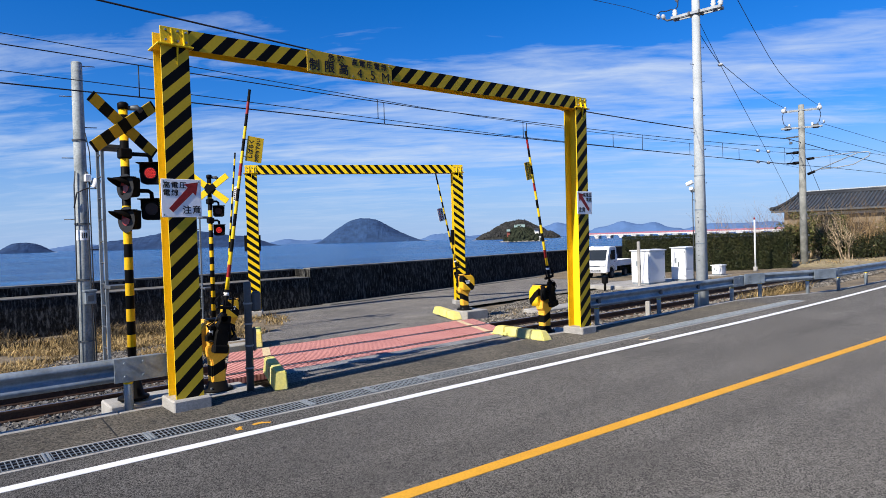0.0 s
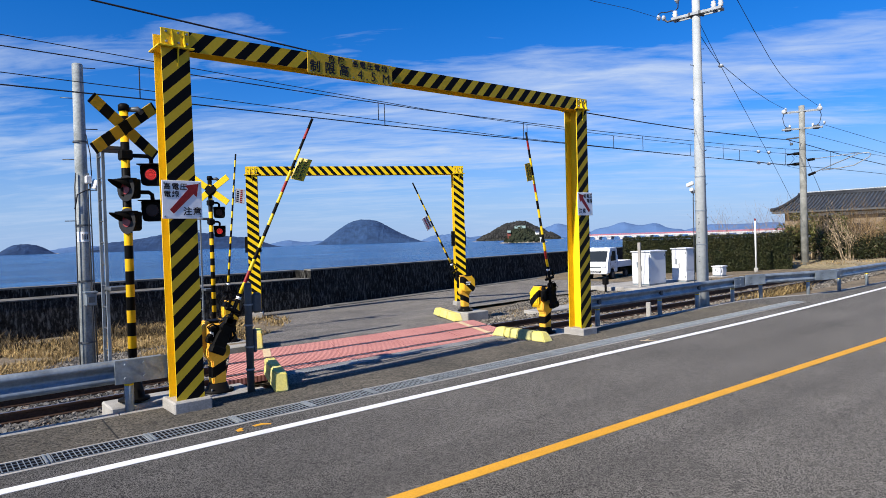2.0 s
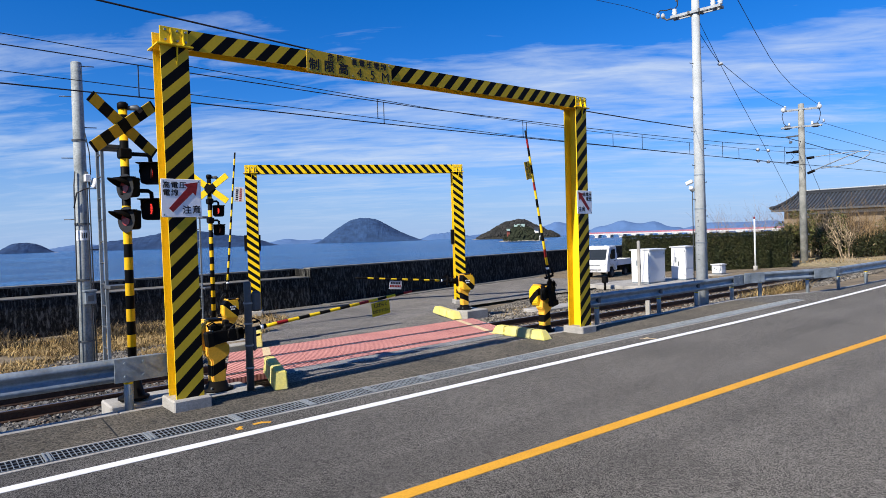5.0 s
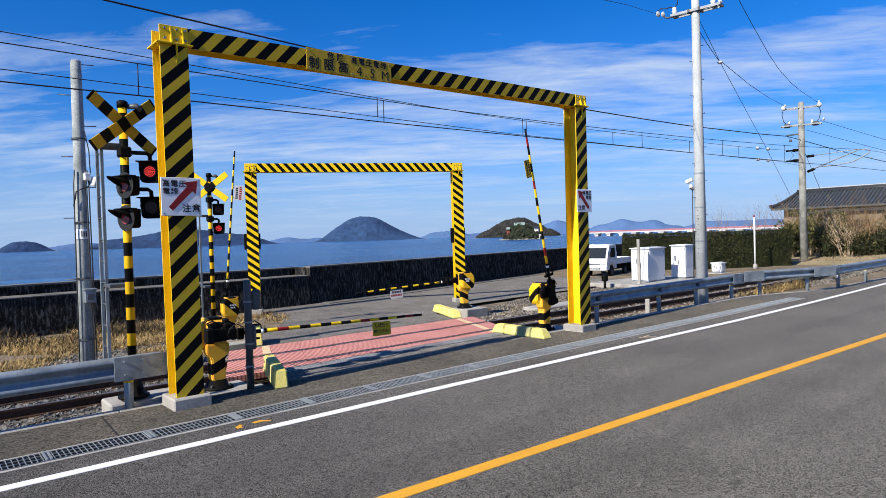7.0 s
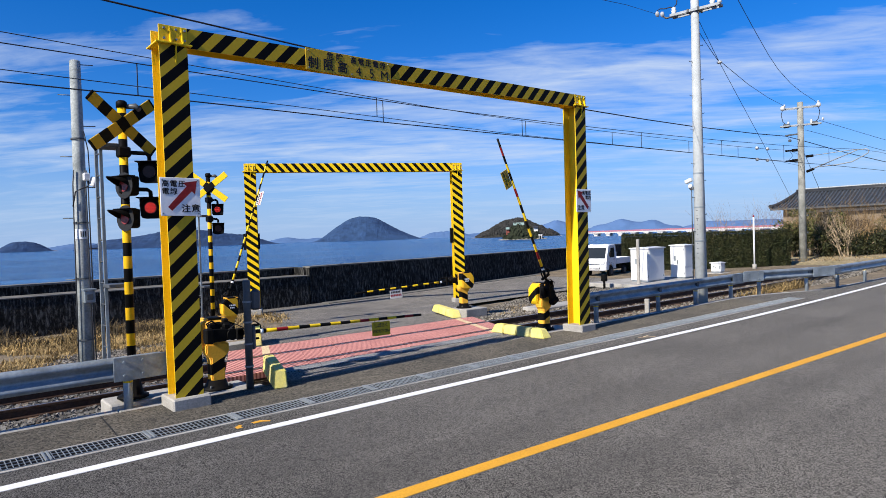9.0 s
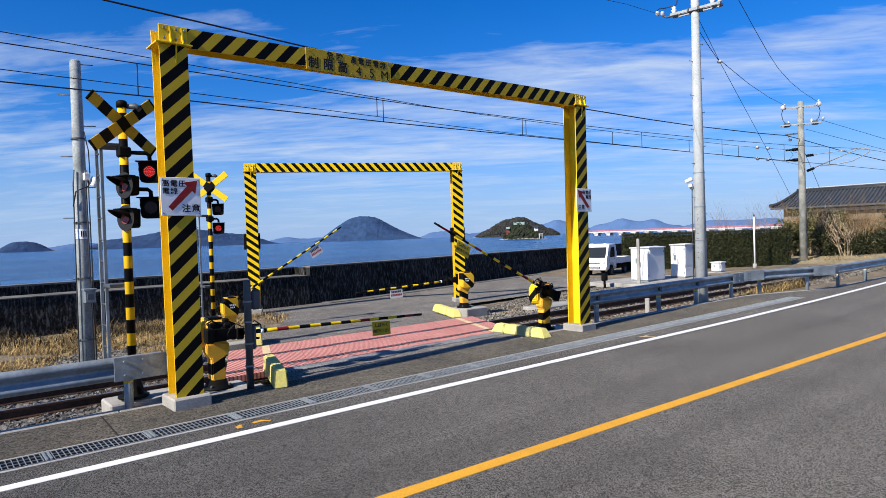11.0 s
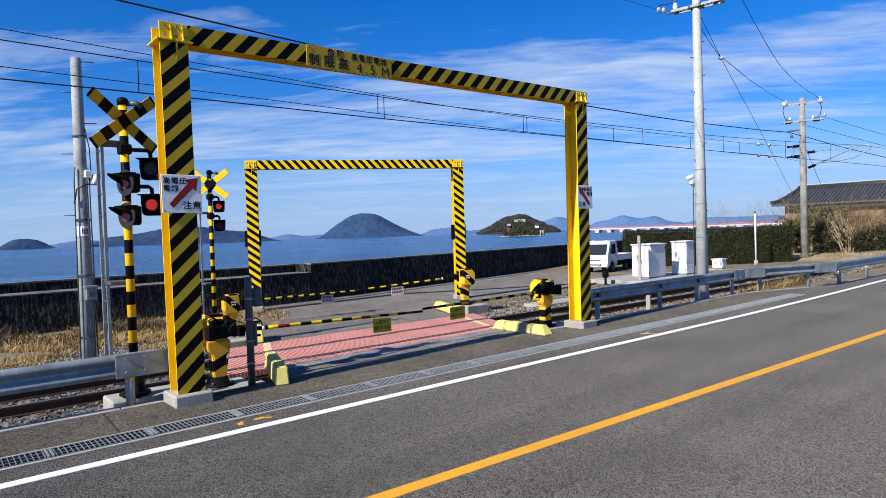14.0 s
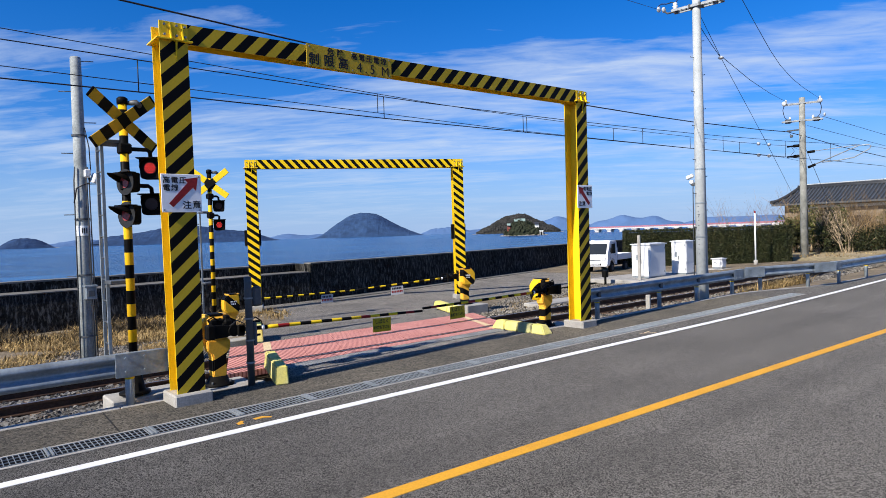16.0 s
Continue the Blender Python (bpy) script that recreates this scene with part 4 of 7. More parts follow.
def lamp_unit(parent, at, name="signal_lamp", hood=0.15, reach_out=0.10):
    """Round signal lamp facing -y: black housing, backboard, visor, lens and the turning lit element behind it."""
    bm = bmesh.new()
    prism(bm, [(-0.15, -0.14), (-0.11, -0.165), (0.11, -0.165), (0.15, -0.14), (0.165, 0.15), (-0.165, 0.15)], -0.014, 0.15, "y")
    bmesh.ops.bevel(bm, geom=list(bm.edges), offset=0.012, segments=2, affect="EDGES")
    ob = part(name, bm, M["black"], parent, "black crossing signal lamp", at)
    bm = bmesh.new()     # visor: open half cylinder above the lens
    n = 14
    for r, flip in ((hood, False), (hood - 0.007, True)):
        rows = []
        for k in range(n + 1):
            ang = math.pi * (0.0 + 1.0 * k / n)
            c, s = math.cos(ang), math.sin(ang)
            reach = -0.05 - reach_out * max(0, s)
            rows.append((bm.verts.new((r * c, 0, r * s)), bm.verts.new((r * c, reach, r * s))))
        for a, b in zip(rows, rows[1:]):
            bm.faces.new([a[0], a[1], b[1], b[0]] if not flip else [b[0], b[1], a[1], a[0]])
    part("visor", bm, M["black"], ob)
    bm = bmesh.new(); box(bm, (-0.185, -0.11, 0.146), (0.185, 0.06, 0.162), 0.004); part("brim", bm, M["black"], ob)
    return ob


def lit_element(parent, at, name="lamp_disc"):
    """A disc that shows a field of red lamps on one side and a dark side on the other; it turns to flash."""
    bm = bmesh.new()
    tube(bm, [(0, -0.006, 0), (0, 0.006, 0)], 0.094, 20)
    ring = [(0, 0)]
    for r, n in ((0.023, 6), (0.047, 12), (0.072, 18)):
        ring += [(r * math.cos(k * math.tau / n), r * math.sin(k * math.tau / n)) for k in range(n)]
    for a, b in ring:
        tube(bm, [(a, -0.006, b), (a, -0.013, b)], 0.0085, 6, mi=1)
    return part(name, bm, [M["lamp_dark"], M["lamp_red"]], parent, "red signal lamp disc that flashes", at)


def crossing_signal(at, label, turn_lamps, boards, height=4.1, cross_turn=0.0, back_lamps=True, out=0.325, drop=0.32):
    """Banded mast with crossed boards and four lamps: two face -y on arms to +x, two face back on the mast."""
    t = thing("crossing_signal", at, label, "crossing signal", "crossing signals")
    bm = bmesh.new(); tube(bm, [(0, 0, 0.1), (0, 0, height - 0.06)], 0.056, 14); mast = part("mast", bm, M["mast_band"], t, "mast with black and yellow bands")
    bm = bmesh.new(); tube(bm, [(0, 0, 0), (0, 0, 0.03), (0, 0, 0.04), (0, 0, 0.34)], [0.20, 0.20, 0.14, 0.075], 14); part("base", bm, M["black"], t, "flared black base")
    bm = bmesh.new(); tube(bm, [(0, 0, height - 0.08), (0, 0, height), (0, 0, height + 0.02)], [0.07, 0.07, 0.045], 12); part("cap", bm, M["black"], mast)
    for k, s in enumerate((1, -1)):
        bm = bmesh.new(); box(bm, (-0.555, -0.012, -0.078), (0.555, 0.012, 0.078), 0.004)
        part("cross_board", bm, M[boards], t, "black and yellow banded crossing board", pose(-0.02, -0.10 - 0.03 * k, height - drop, 0, s * 37.5, cross_turn))
    bm = bmesh.new(); tube(bm, [(0.05, -0.02, height - 0.06), (0.16, -0.06, height - 0.05), (0.2, -0.1, height - 0.1)], [0.03, 0.042, 0.036], 10); part("bell", bm, M["galv_dark"], t, "grey warning bell")
    lamps = []
    for z, side in ((height - 0.68, 1), (height - 1.18, 1)):
        bm = bmesh.new()
        tube(bm, [(0, 0, z), (out - 0.045, -0.02, z), (out - 0.005, -0.02, z - 0.03), (out, -0.02, z - 0.1)], 0.028, 8)
        box(bm, (-0.08, -0.08, z - 0.07), (0.08, 0.08, z + 0.07), 0.02)
        part("arm", bm, M["black"], t)
        lu = lamp_unit(t, pose(out, 0.0, z - 0.25, 0, 0, turn_lamps) @ Matrix.Scale(0.9, 4))
        lamps.append(lit_element(lu, pose(0, -0.022, 0)))
    for z in (height - 1.14, height - 1.58) if back_lamps else ():
        lu = lamp_unit(t, pose(-0.02, -0.10, z, 0, 0, -68) @ Matrix.Scale(0.82, 4), hood=0.135, reach_out=0.27)
        bm = bmesh.new(); tube(bm, [(0, -0.024, 0), (0, -0.034, 0)], 0.10, 16); part("lens", bm, M["lens_red"], lu, "dull red lens")
        bm = bmesh.new(); tube(bm, [(0, -0.024, 0), (0, -0.016, 0)], 0.215, 20); part("backboard", bm, M["backboard"], lu, "round dark grey backboard")
    return t, lamps


sig_near, lamps_near = crossing_signal(pose(2.26, 9.37, 0.10), "banded mast with crossed boards and red lamps by the road", -30, "cross_band", 4.02, 18)
bm = bmesh.new(); box(bm, (1.93, 9.19, -0.22), (2.85, 9.75, 0.07), 0.02)
solid("signal_plinth", bm, M["concrete"], "pale concrete plinth under the crossing signal", "plinth")
sig_far, lamps_far = crossing_signal(pose(6.02, 16.62, -0.25), "banded mast with crossed boards beyond the track", -25, "cross_plain", 4.25, -38, False, 0.22, 0.36)

# ------------------------------------------------------------ barriers


def barrier(at, s, length, plate_mat, plate_label, text, group, q=1, hang=0.77, skin=""):
    """Barrier machine with its arm along s * x, on the -y side; the arm turns about the pivot at z = 0.82. q = -1 sets the housing on the other side."""
    t = thing("crossing_barrier", at, "yellow and black crossing barrier machine with a banded arm", "barrier", group)

    def bx(bm, lo, hi, bevel=0.0):
        return box(bm, (min(s * lo[0], s * hi[0]), lo[1], lo[2]), (max(s * lo[0], s * hi[0]), hi[1], hi[2]), bevel)

    bm = bmesh.new(); prism(bm, [(-0.085, 0.1), (0.085, 0.1), (0.10, 0.16), (0.10, 0.46), (0.17, 0.54), (0.17, 0.68), (-0.17, 0.68), (-0.17, 0.54), (-0.10, 0.46), (-0.10, 0.16)], -0.10, 0.10, "y")
    bmesh.ops.bevel(bm, geom=list(bm.edges), offset=0.016, segments=2, affect="EDGES"); part("pedestal", bm, M["pedestal_band"], t, "yellow pedestal with a black band")
    bm = bmesh.new(); tube(bm, [(0, 0, 0), (0, 0, 0.03), (0, 0, 0.05), (0, 0, 0.14)], [0.23, 0.23, 0.16, 0.13], 12); foot = part("foot", bm, M["black"], t, "flared black foot")
    for k in range(4):
        an = math.pi / 4 + k * math.pi / 2
        bm = bmesh.new(); tube(bm, [(0.19 * math.cos(an), 0.19 * math.sin(an), 0.03), (0.19 * math.cos(an), 0.19 * math.sin(an), 0.075)], 0.016, 6); part("bolt", bm, M["galv_dark"], foot)
    # housing: a chamfered box set back from the arm
    bm = bmesh.new(); prism(bm, [(a * s * q, b) for a, b in ((-0.10, 0.58), (0.18, 0.58), (0.24, 0.67), (0.24, 0.92), (0.15, 1.03), (-0.12, 1.03), (-0.15, 0.98), (-0.15, 0.64))], -0.02, 0.24, "y")
    bmesh.ops.bevel(bm, geom=list(bm.edges), offset=0.02, segments=2, affect="EDGES"); body = part("body", bm, M[skin or ("housing_band" if text else "machine_band")], t, "rounded yellow machine housing")
    bm = bmesh.new(); bx(bm, (min(-0.16 * q, 0.14 * q), -0.03, 1.025), (max(-0.16 * q, 0.14 * q), 0.22, 1.055), 0.012); part("lid", bm, M["machine_yellow"], body)
    bm = bmesh.new(); bx(bm, (min(-0.10 * q, 0.11 * q), -0.036, 1.028), (max(-0.10 * q, 0.11 * q), 0.226, 1.062), 0.012); part("lid_band", bm, M["black"], body, "black band over the lid")
    bm = bmesh.new(); bx(bm, (-0.15, -0.07, 0.62), (0.15, 0.0, 1.02), 0.03); part("cover", bm, M["machine_yellow"], body)
    for x, z in ((-0.1, 0.66), (0.1, 0.66), (-0.1, 0.97), (0.1, 0.97)):
        bm = bmesh.new(); tube(bm, [(s * x, -0.06, z), (s * x, -0.085, z)], 0.02, 6); part("bolt", bm, M["machine_yellow"], body)
    bm = bmesh.new(); bx(bm, (-0.12, -0.14, 0.74), (0.07, -0.06, 1.0), 0.03); tube(bm, [(0, -0.06, 0.82), (0, -0.20, 0.82)], 0.075, 10)
    for a, b, c, d in ((-0.13, -0.12, 0.80, 0.055), (0.06, -0.13, 0.79, 0.05), (-0.10, -0.15, 0.95, 0.045), (0.09, -0.11, 0.95, 0.05)):
        bx(bm, (a - d, b - 0.03, c - d * 0.8), (a + d, b + 0.06, c + d * 0.8), 0.012)
    if text:
        bx(bm, (0.06, -0.17, 0.72), (0.19, -0.03, 0.98), 0.03)
        bx(bm, (0.08, -0.13, 0.95), (0.17, -0.04, 1.04), 0.02)
        tube(bm, [(0.18 * s, -0.12, 0.76), (0.23 * s, -0.15, 0.82), (0.20 * s, -0.10, 0.94)], 0.02, 6)
    for a, c in ((-0.06, 0.79), (0.05, 0.90), (-0.14, 0.86)):
        tube(bm, [(s * a, -0.10, c), (s * a, -0.205, c)], [0.032, 0.026], 8)
    tube(bm, [(-0.16 * s, -0.12, 0.78), (-0.08 * s, -0.19, 0.74), (0.06 * s, -0.18, 0.77), (0.12 * s, -0.10, 0.84)], 0.016, 6)
    gear = part("gearbox", bm, M["black"], t, "black drive gear")
    bm = bmesh.new(); tube(bm, [(-0.12 * s, -0.10, 0.93), (-0.17 * s, -0.13, 0.99), (-0.1 * s, -0.16, 1.03), (0.0 * s, -0.14, 0.96)], 0.012, 6); part("hose", bm, M["black"], gear)
    bm = bmesh.new(); bx(bm, (-0.14, -0.155, 0.84), (-0.09, -0.135, 0.93), 0.004); part("tag", bm, M["sign_white"], gear, "small white tag")
    if not text:      # two rows of small pale writing on the face away from the arm
        bm = bmesh.new()
        for z, w in ((0.86, 0.07), (0.80, 0.045)):
            a = -w
            while a < w:
                box(bm, (a, 0.241, z - 0.018), (a + 0.028, 0.2425, z + 0.018)); a += 0.042
        part("writing_bars", bm, M["sign_white"], body, "small pale writing")
    # arm: bracket with counterweight, then the banded pole
    bm = bmesh.new()
    prism(bm, [(-0.20 * s, -0.10), (0.06 * s, -0.09), (0.16 * s, -0.045), (0.34 * s, -0.04), (0.34 * s, 0.04), (0.16 * s, 0.045), (0.06 * s, 0.09), (-0.20 * s, 0.10)], -0.275, -0.205, "y")
    bmesh.ops.bevel(bm, geom=list(bm.edges), offset=0.01, segments=1, affect="EDGES")
    arm = part("arm", bm, M["black"], t, "black bracket with the banded barrier arm")
    bm = bmesh.new(); bx(bm, (-0.24, -0.31, -0.11), (-0.12, -0.17, 0.11), 0.02); part("counterweight", bm, M["black"], arm)
    bm = bmesh.new(); tube(bm, [(0.16 * s, -0.30, 0), (0.16 * s, -0.18, 0)], 0.085, 12); tube(bm, [(0.27 * s, -0.33, 0.02), (0.27 * s, -0.16, 0.02)], 0.05, 8); bx(bm, (0.20, -0.33, -0.085), (0.31, -0.29, 0.085), 0.015); part("swivel", bm, M["black"], arm)
    bm = bmesh.new(); tube(bm, [(0.30 * s, -0.235, 0), (0.40 * s, -0.235, 0), (0.69 * s, -0.235, 0)], [0.034, 0.027, 0.036], 10); part("socket", bm, M["black"], arm)
    bm = bmesh.new(); tube(bm, [(0.60 * s, -0.235, 0), (0.645 * s, -0.235, 0)], 0.0385, 10); part("collar", bm, M["sign_white"], arm, "pale collar on the arm")
    bm = bmesh.new(); bx(bm, (0.40, -0.27, -0.13), (0.45, -0.20, 0.13), 0.012); bx(bm, (0.45, -0.265, -0.12), (0.58, -0.245, -0.085), 0.006); bx(bm, (0.45, -0.265, 0.085), (0.58, -0.245, 0.12), 0.006); tube(bm, [(0.43 * s, -0.24, 0.12), (0.50 * s, -0.26, 0.17), (0.60 * s, -0.25, 0.10), (0.62 * s, -0.24, 0.03)], 0.01, 6); part("shear_link", bm, M["black"], arm, "black break-away link of the arm")
    bm = bmesh.new(); tube(bm, [(0.1 * s, -0.28, 0.07), (0.2 * s, -0.29, 0.15), (0.32 * s, -0.27, 0.09), (0.36 * s, -0.25, 0.03)], 0.008, 6); part("cable", bm, M["wire"], arm)
    bm = bmesh.new()
    p0 = 0.68
    n = 16 if text else round((length - p0) / 0.17)
    xs = [p0 + (length - p0) * k / n for k in range(n + 1)]
    tube(bm, [(s * x, -0.235, 0) for x in xs], [0.032 - 0.010 * x / length for x in xs], 8)
    for f in bm.faces:
        k = int((abs(f.calc_center_median().x) - p0 - 0.001) / (length - p0) * n)
        f.material_index = 0 if k >= n - 1 else (2 if k in (1, 9, 14) else 0 if k in (3, 5, 7, 11, 13) else 1) if text else 1 - k % 2
    part("pole", bm, [M["black"], M["yellow"], M["red"]], arm, "tapered pole with black, yellow and red bands")
    px = s * length * hang
    for dx in (-0.13, 0.13):
        bm = bmesh.new(); tube(bm, [(px + dx, -0.235, -0.02), (px + dx, -0.235, -0.07)], 0.006, 5); part("hanger", bm, M["galv"], arm)
    bm = bmesh.new(); box(bm, (-0.19, -0.004, -0.29), (0.19, 0.004, -0.05), 0.002)
    plate = part("plate", bm, plate_mat, arm, plate_label, pose(px, -0.235, 0))
    for sgn in (-1, 1):
        turn = 0 if sgn < 0 else 180
        if text:
            for body_text, dz in (("しばらく", -0.115), ("お待ち下さい", -0.215)):
                lettering(body_text, 0.078 if dz > -0.2 else 0.066, M["ink"], plate, pose(0, sgn * 0.0055, dz, 0, 0, turn), 0.075 if dz > -0.2 else 0.06)
        else:
            for dz, w, m in ((-0.11, 0.13, "ink"), (-0.20, 0.16, "sign_red")):
                bm = bmesh.new()
                xx = -w
                while xx < w:
                    box(bm, (xx, sgn * 0.0055 - 0.001, dz - 0.028), (xx + 0.035, sgn * 0.0055 + 0.001, dz + 0.028)); xx += 0.05
                part("writing_bars", bm, M[m], plate)
    return arm, plate


PIVOT = 0.82
arm_nl, plate_nl = barrier(pose(3.43, 9.43, 0.0), 1, 3.72, M["plate_yellow"], "yellow hanging plate with black writing", True, "barriers before the track", -1, 0.76, "machine_yellow")
arm_nr, plate_nr = barrier(pose(10.85, 9.45, 0.0), -1, 3.66, M["plate_yellow"], "yellow hanging plate with black writing", True, "barriers before the track")
arm_fr, plate_fr = barrier(pose(12.42, 13.90, 0.05, 0, 0, 169), 1, 3.3, M["plate_pale"], "white hanging plate with red and black marks", False, "barriers beyond the track", -1, 0.63)
arm_fl, plate_fl = barrier(pose(6.13, 15.80, -0.25, 0, 0, 180), -1, 4.0, M["plate_pale"], "white hanging plate with red and black marks", False, "barriers beyond the track", -1, 0.73)
bm = bmesh.new(); box(bm, (12.12, 13.45, -0.3), (12.95, 14.2, 0.05), 0.02)
solid("barrier_plinth", bm, M["concrete"], "pale concrete plinth under the barrier machine", "plinth")
bm = bmesh.new(); box(bm, (5.75, 15.5, -0.4), (6.45, 16.1, -0.25), 0.02)
solid("barrier_plinth", bm, M["concrete"], "pale concrete plinth under the barrier machine", "plinth")
bm = bmesh.new(); box(bm, (3.0, 9.2, -0.24), (3.9, 9.75, 0.0), 0.02)
solid("barrier_plinth", bm, M["concrete"], "pale concrete plinth under the barrier machine", "plinth")
bm = bmesh.new(); box(bm, (10.4, 9.19, -0.24), (11.6, 9.75, 0.0), 0.02)
solid("barrier_plinth", bm, M["concrete"], "pale concrete plinth under the barrier machine", "plinth")

# ------------------------------------------------------------ guard rails


def guard_rail(name, pts, posts, base_z=0.0, group="guard rails"):
    """W-beam rail along (x, y) points, its face to -y, with round posts at the given points and rounded end plates."""
    t = thing(name, pose(0, 0, 0), "grey galvanised W-beam guard rail on round posts", "guard rail", group)
    prof = [(0.0, -0.155), (-0.05, -0.145), (-0.082, -0.11), (-0.082, -0.07), (-0.01, -0.03), (-0.01, 0.03), (-0.082, 0.07), (-0.082, 0.11), (-0.05, 0.145), (0.0, 0.155)]
    bm = bmesh.new()
    rows = []
    for i, p in enumerate(pts):
        a, b = Vector(pts[max(i - 1, 0)]), Vector(pts[min(i + 1, len(pts) - 1)])
        d = (b - a).normalized()
        nrm = Vector((-d.y, d.x))
        rows.append([[bm.verts.new((p[0] + nrm.x * (u + off), p[1] + nrm.y * (u + off), base_z + 0.56 + w)) for u, w in prof] for off in (0, 0.006)])
    for r, q in zip(rows, rows[1:]):
        for k in range(len(prof) - 1):
            f = bm.faces.new([r[0][k], q[0][k], q[0][k + 1], r[0][k + 1]]); f.smooth = True
            f = bm.faces.new([r[1][k], r[1][k + 1], q[1][k + 1], q[1][k]]); f.smooth = True
        for k in (0, len(prof) - 1):
            bm.faces.new([r[0][k], r[1][k], q[1][k], q[0][k]])
    bmesh.ops.recalc_face_normals(bm, faces=bm.faces)
    part("beam", bm, M["galv"], t)
    for x, y in posts:
        bm = bmesh.new(); tube(bm, [(x, y, base_z - 0.2), (x, y, base_z + 0.66)], 0.057, 12); p = part("post", bm, M["galv"], t)
        bm = bmesh.new(); tube(bm, [(x, y, base_z + 0.36), (x, y, base_z + 0.385)], 0.0585, 12, caps=False); part("band", bm, M["yellow"], p, "yellow reflective band")
        bm = bmesh.new(); box(bm, (x - 0.05, y - 0.09, base_z + 0.49), (x + 0.05, y + 0.0, base_z + 0.63), 0.008); part("bracket", bm, M["galv_dark"], p)
    return t


def end_plate(t, lo, hi, y, z=0.56, curl=0, base_z=0.0):
    """Flat end piece with bolts over the W-beam."""
    bm = bmesh.new(); box(bm, (lo, y - 0.092, z - 0.157 + base_z), (hi, y - 0.082, z + 0.157 + base_z), 0.004)
    if curl:
        x = hi if curl > 0 else lo
        box(bm, (x - 0.006, y - 0.09, z - 0.157 + base_z), (x + 0.006, y + 0.08, z + 0.157 + base_z), 0.003)
    p = part("end_plate", bm, M["galv"], t)
    n = 2
    for k in range(n):
        for dz in (-0.09, 0.09):
            x = lo + (hi - lo) * (0.2 + 0.35 * k)
            bm = bmesh.new(); tube(bm, [(x, y - 0.092, z + dz + base_z), (x, y - 0.108, z + dz + base_z)], 0.02, 8); part("bolt", bm, M["galv"], p)


gr = guard_rail("guard_rail", [(-14, 9.10), (-8, 9.10), (-4, 9.10), (0, 9.10), (2.55, 9.10)], [(-9.9, 9.12), (-5.9, 9.12), (-1.9, 9.12), (2.14, 9.12)])
end_plate(gr, 1.95, 2.60, 9.10)
gr = guard_rail("guard_rail", [(11.45, 9.12), (14, 9.12), (17, 9.12), (19.6, 9.10)], [(12.36, 9.14), (15.05, 9.14), (17.0, 9.14), (19.1, 9.13)], 0.03)
end_plate(gr, 11.42, 12.0, 9.12, curl=-1, base_z=0.03); end_plate(gr, 19.0, 19.7, 9.10, curl=1, base_z=0.03)
gr = guard_rail("guard_rail", [(19.75, 9.02), (20.2, 8.90), (22.9, 7.98), (23.6, 7.80)], [(20.55, 8.92), (22.45, 8.22)], 0.07)
for x, y, w in ((20.05, 8.93, 0.42), (23.0, 7.95, 0.5)):
    bm = bmesh.new(); box(bm, (-w, -0.098, 0.473), (w, -0.086, 0.787), 0.004)
    ep = part("end_plate", bm, M["galv"], gr, "", pose(x, y, 0, 0, 0, -18.5))
    for dx in (-0.2, 0.2):
        for dz in (0.54, 0.72):
            bm = bmesh.new(); tube(bm, [(dx, -0.098, dz), (dx, -0.114, dz)], 0.02, 8); part("bolt", bm, M["galv"], ep)
gr = guard_rail("guard_rail", [(23.6, 7.84), (24.6, 7.80), (28, 7.80), (34, 7.86), (42, 7.95), (60, 8.2)], [(24.25, 7.9), (27.05, 7.9), (30.5, 7.92), (34.2, 7.95), (38, 8.0), (46, 8.1)], 0.07)
end_plate(gr, 23.6, 24.2, 7.84, curl=-1, base_z=0.07)


# ------------------------------------------------------------ poles


def pole_lines(bm, pts, r=0.008, sag=0.0, n=10, mi=0):
    """A cable through points, each span sagging."""
    out = []
    for a, b in zip(pts, pts[1:]):
        a, b = Vector(a), Vector(b)
        for k in range(n):
            s = k / n
            out.append(a.lerp(b, s) - Vector((0, 0, sag * 4 * s * (1 - s))))
    out.append(Vector(pts[-1]))
    tube(bm, out, r, 5, mi)
    return bm


def utility_pole(at, height, r0, r1, material, label):
    t = thing("utility_pole", at, label, "utility pole", "utility poles")
    bm = bmesh.new(); tube(bm, [(0, 0, -0.6), (0, 0, height * 0.5), (0, 0, height - 0.02), (0, 0, height)], [r0, (r0 + r1) / 2, r1, r1 * 0.85], 18); part("shaft", bm, material, t)
    return t


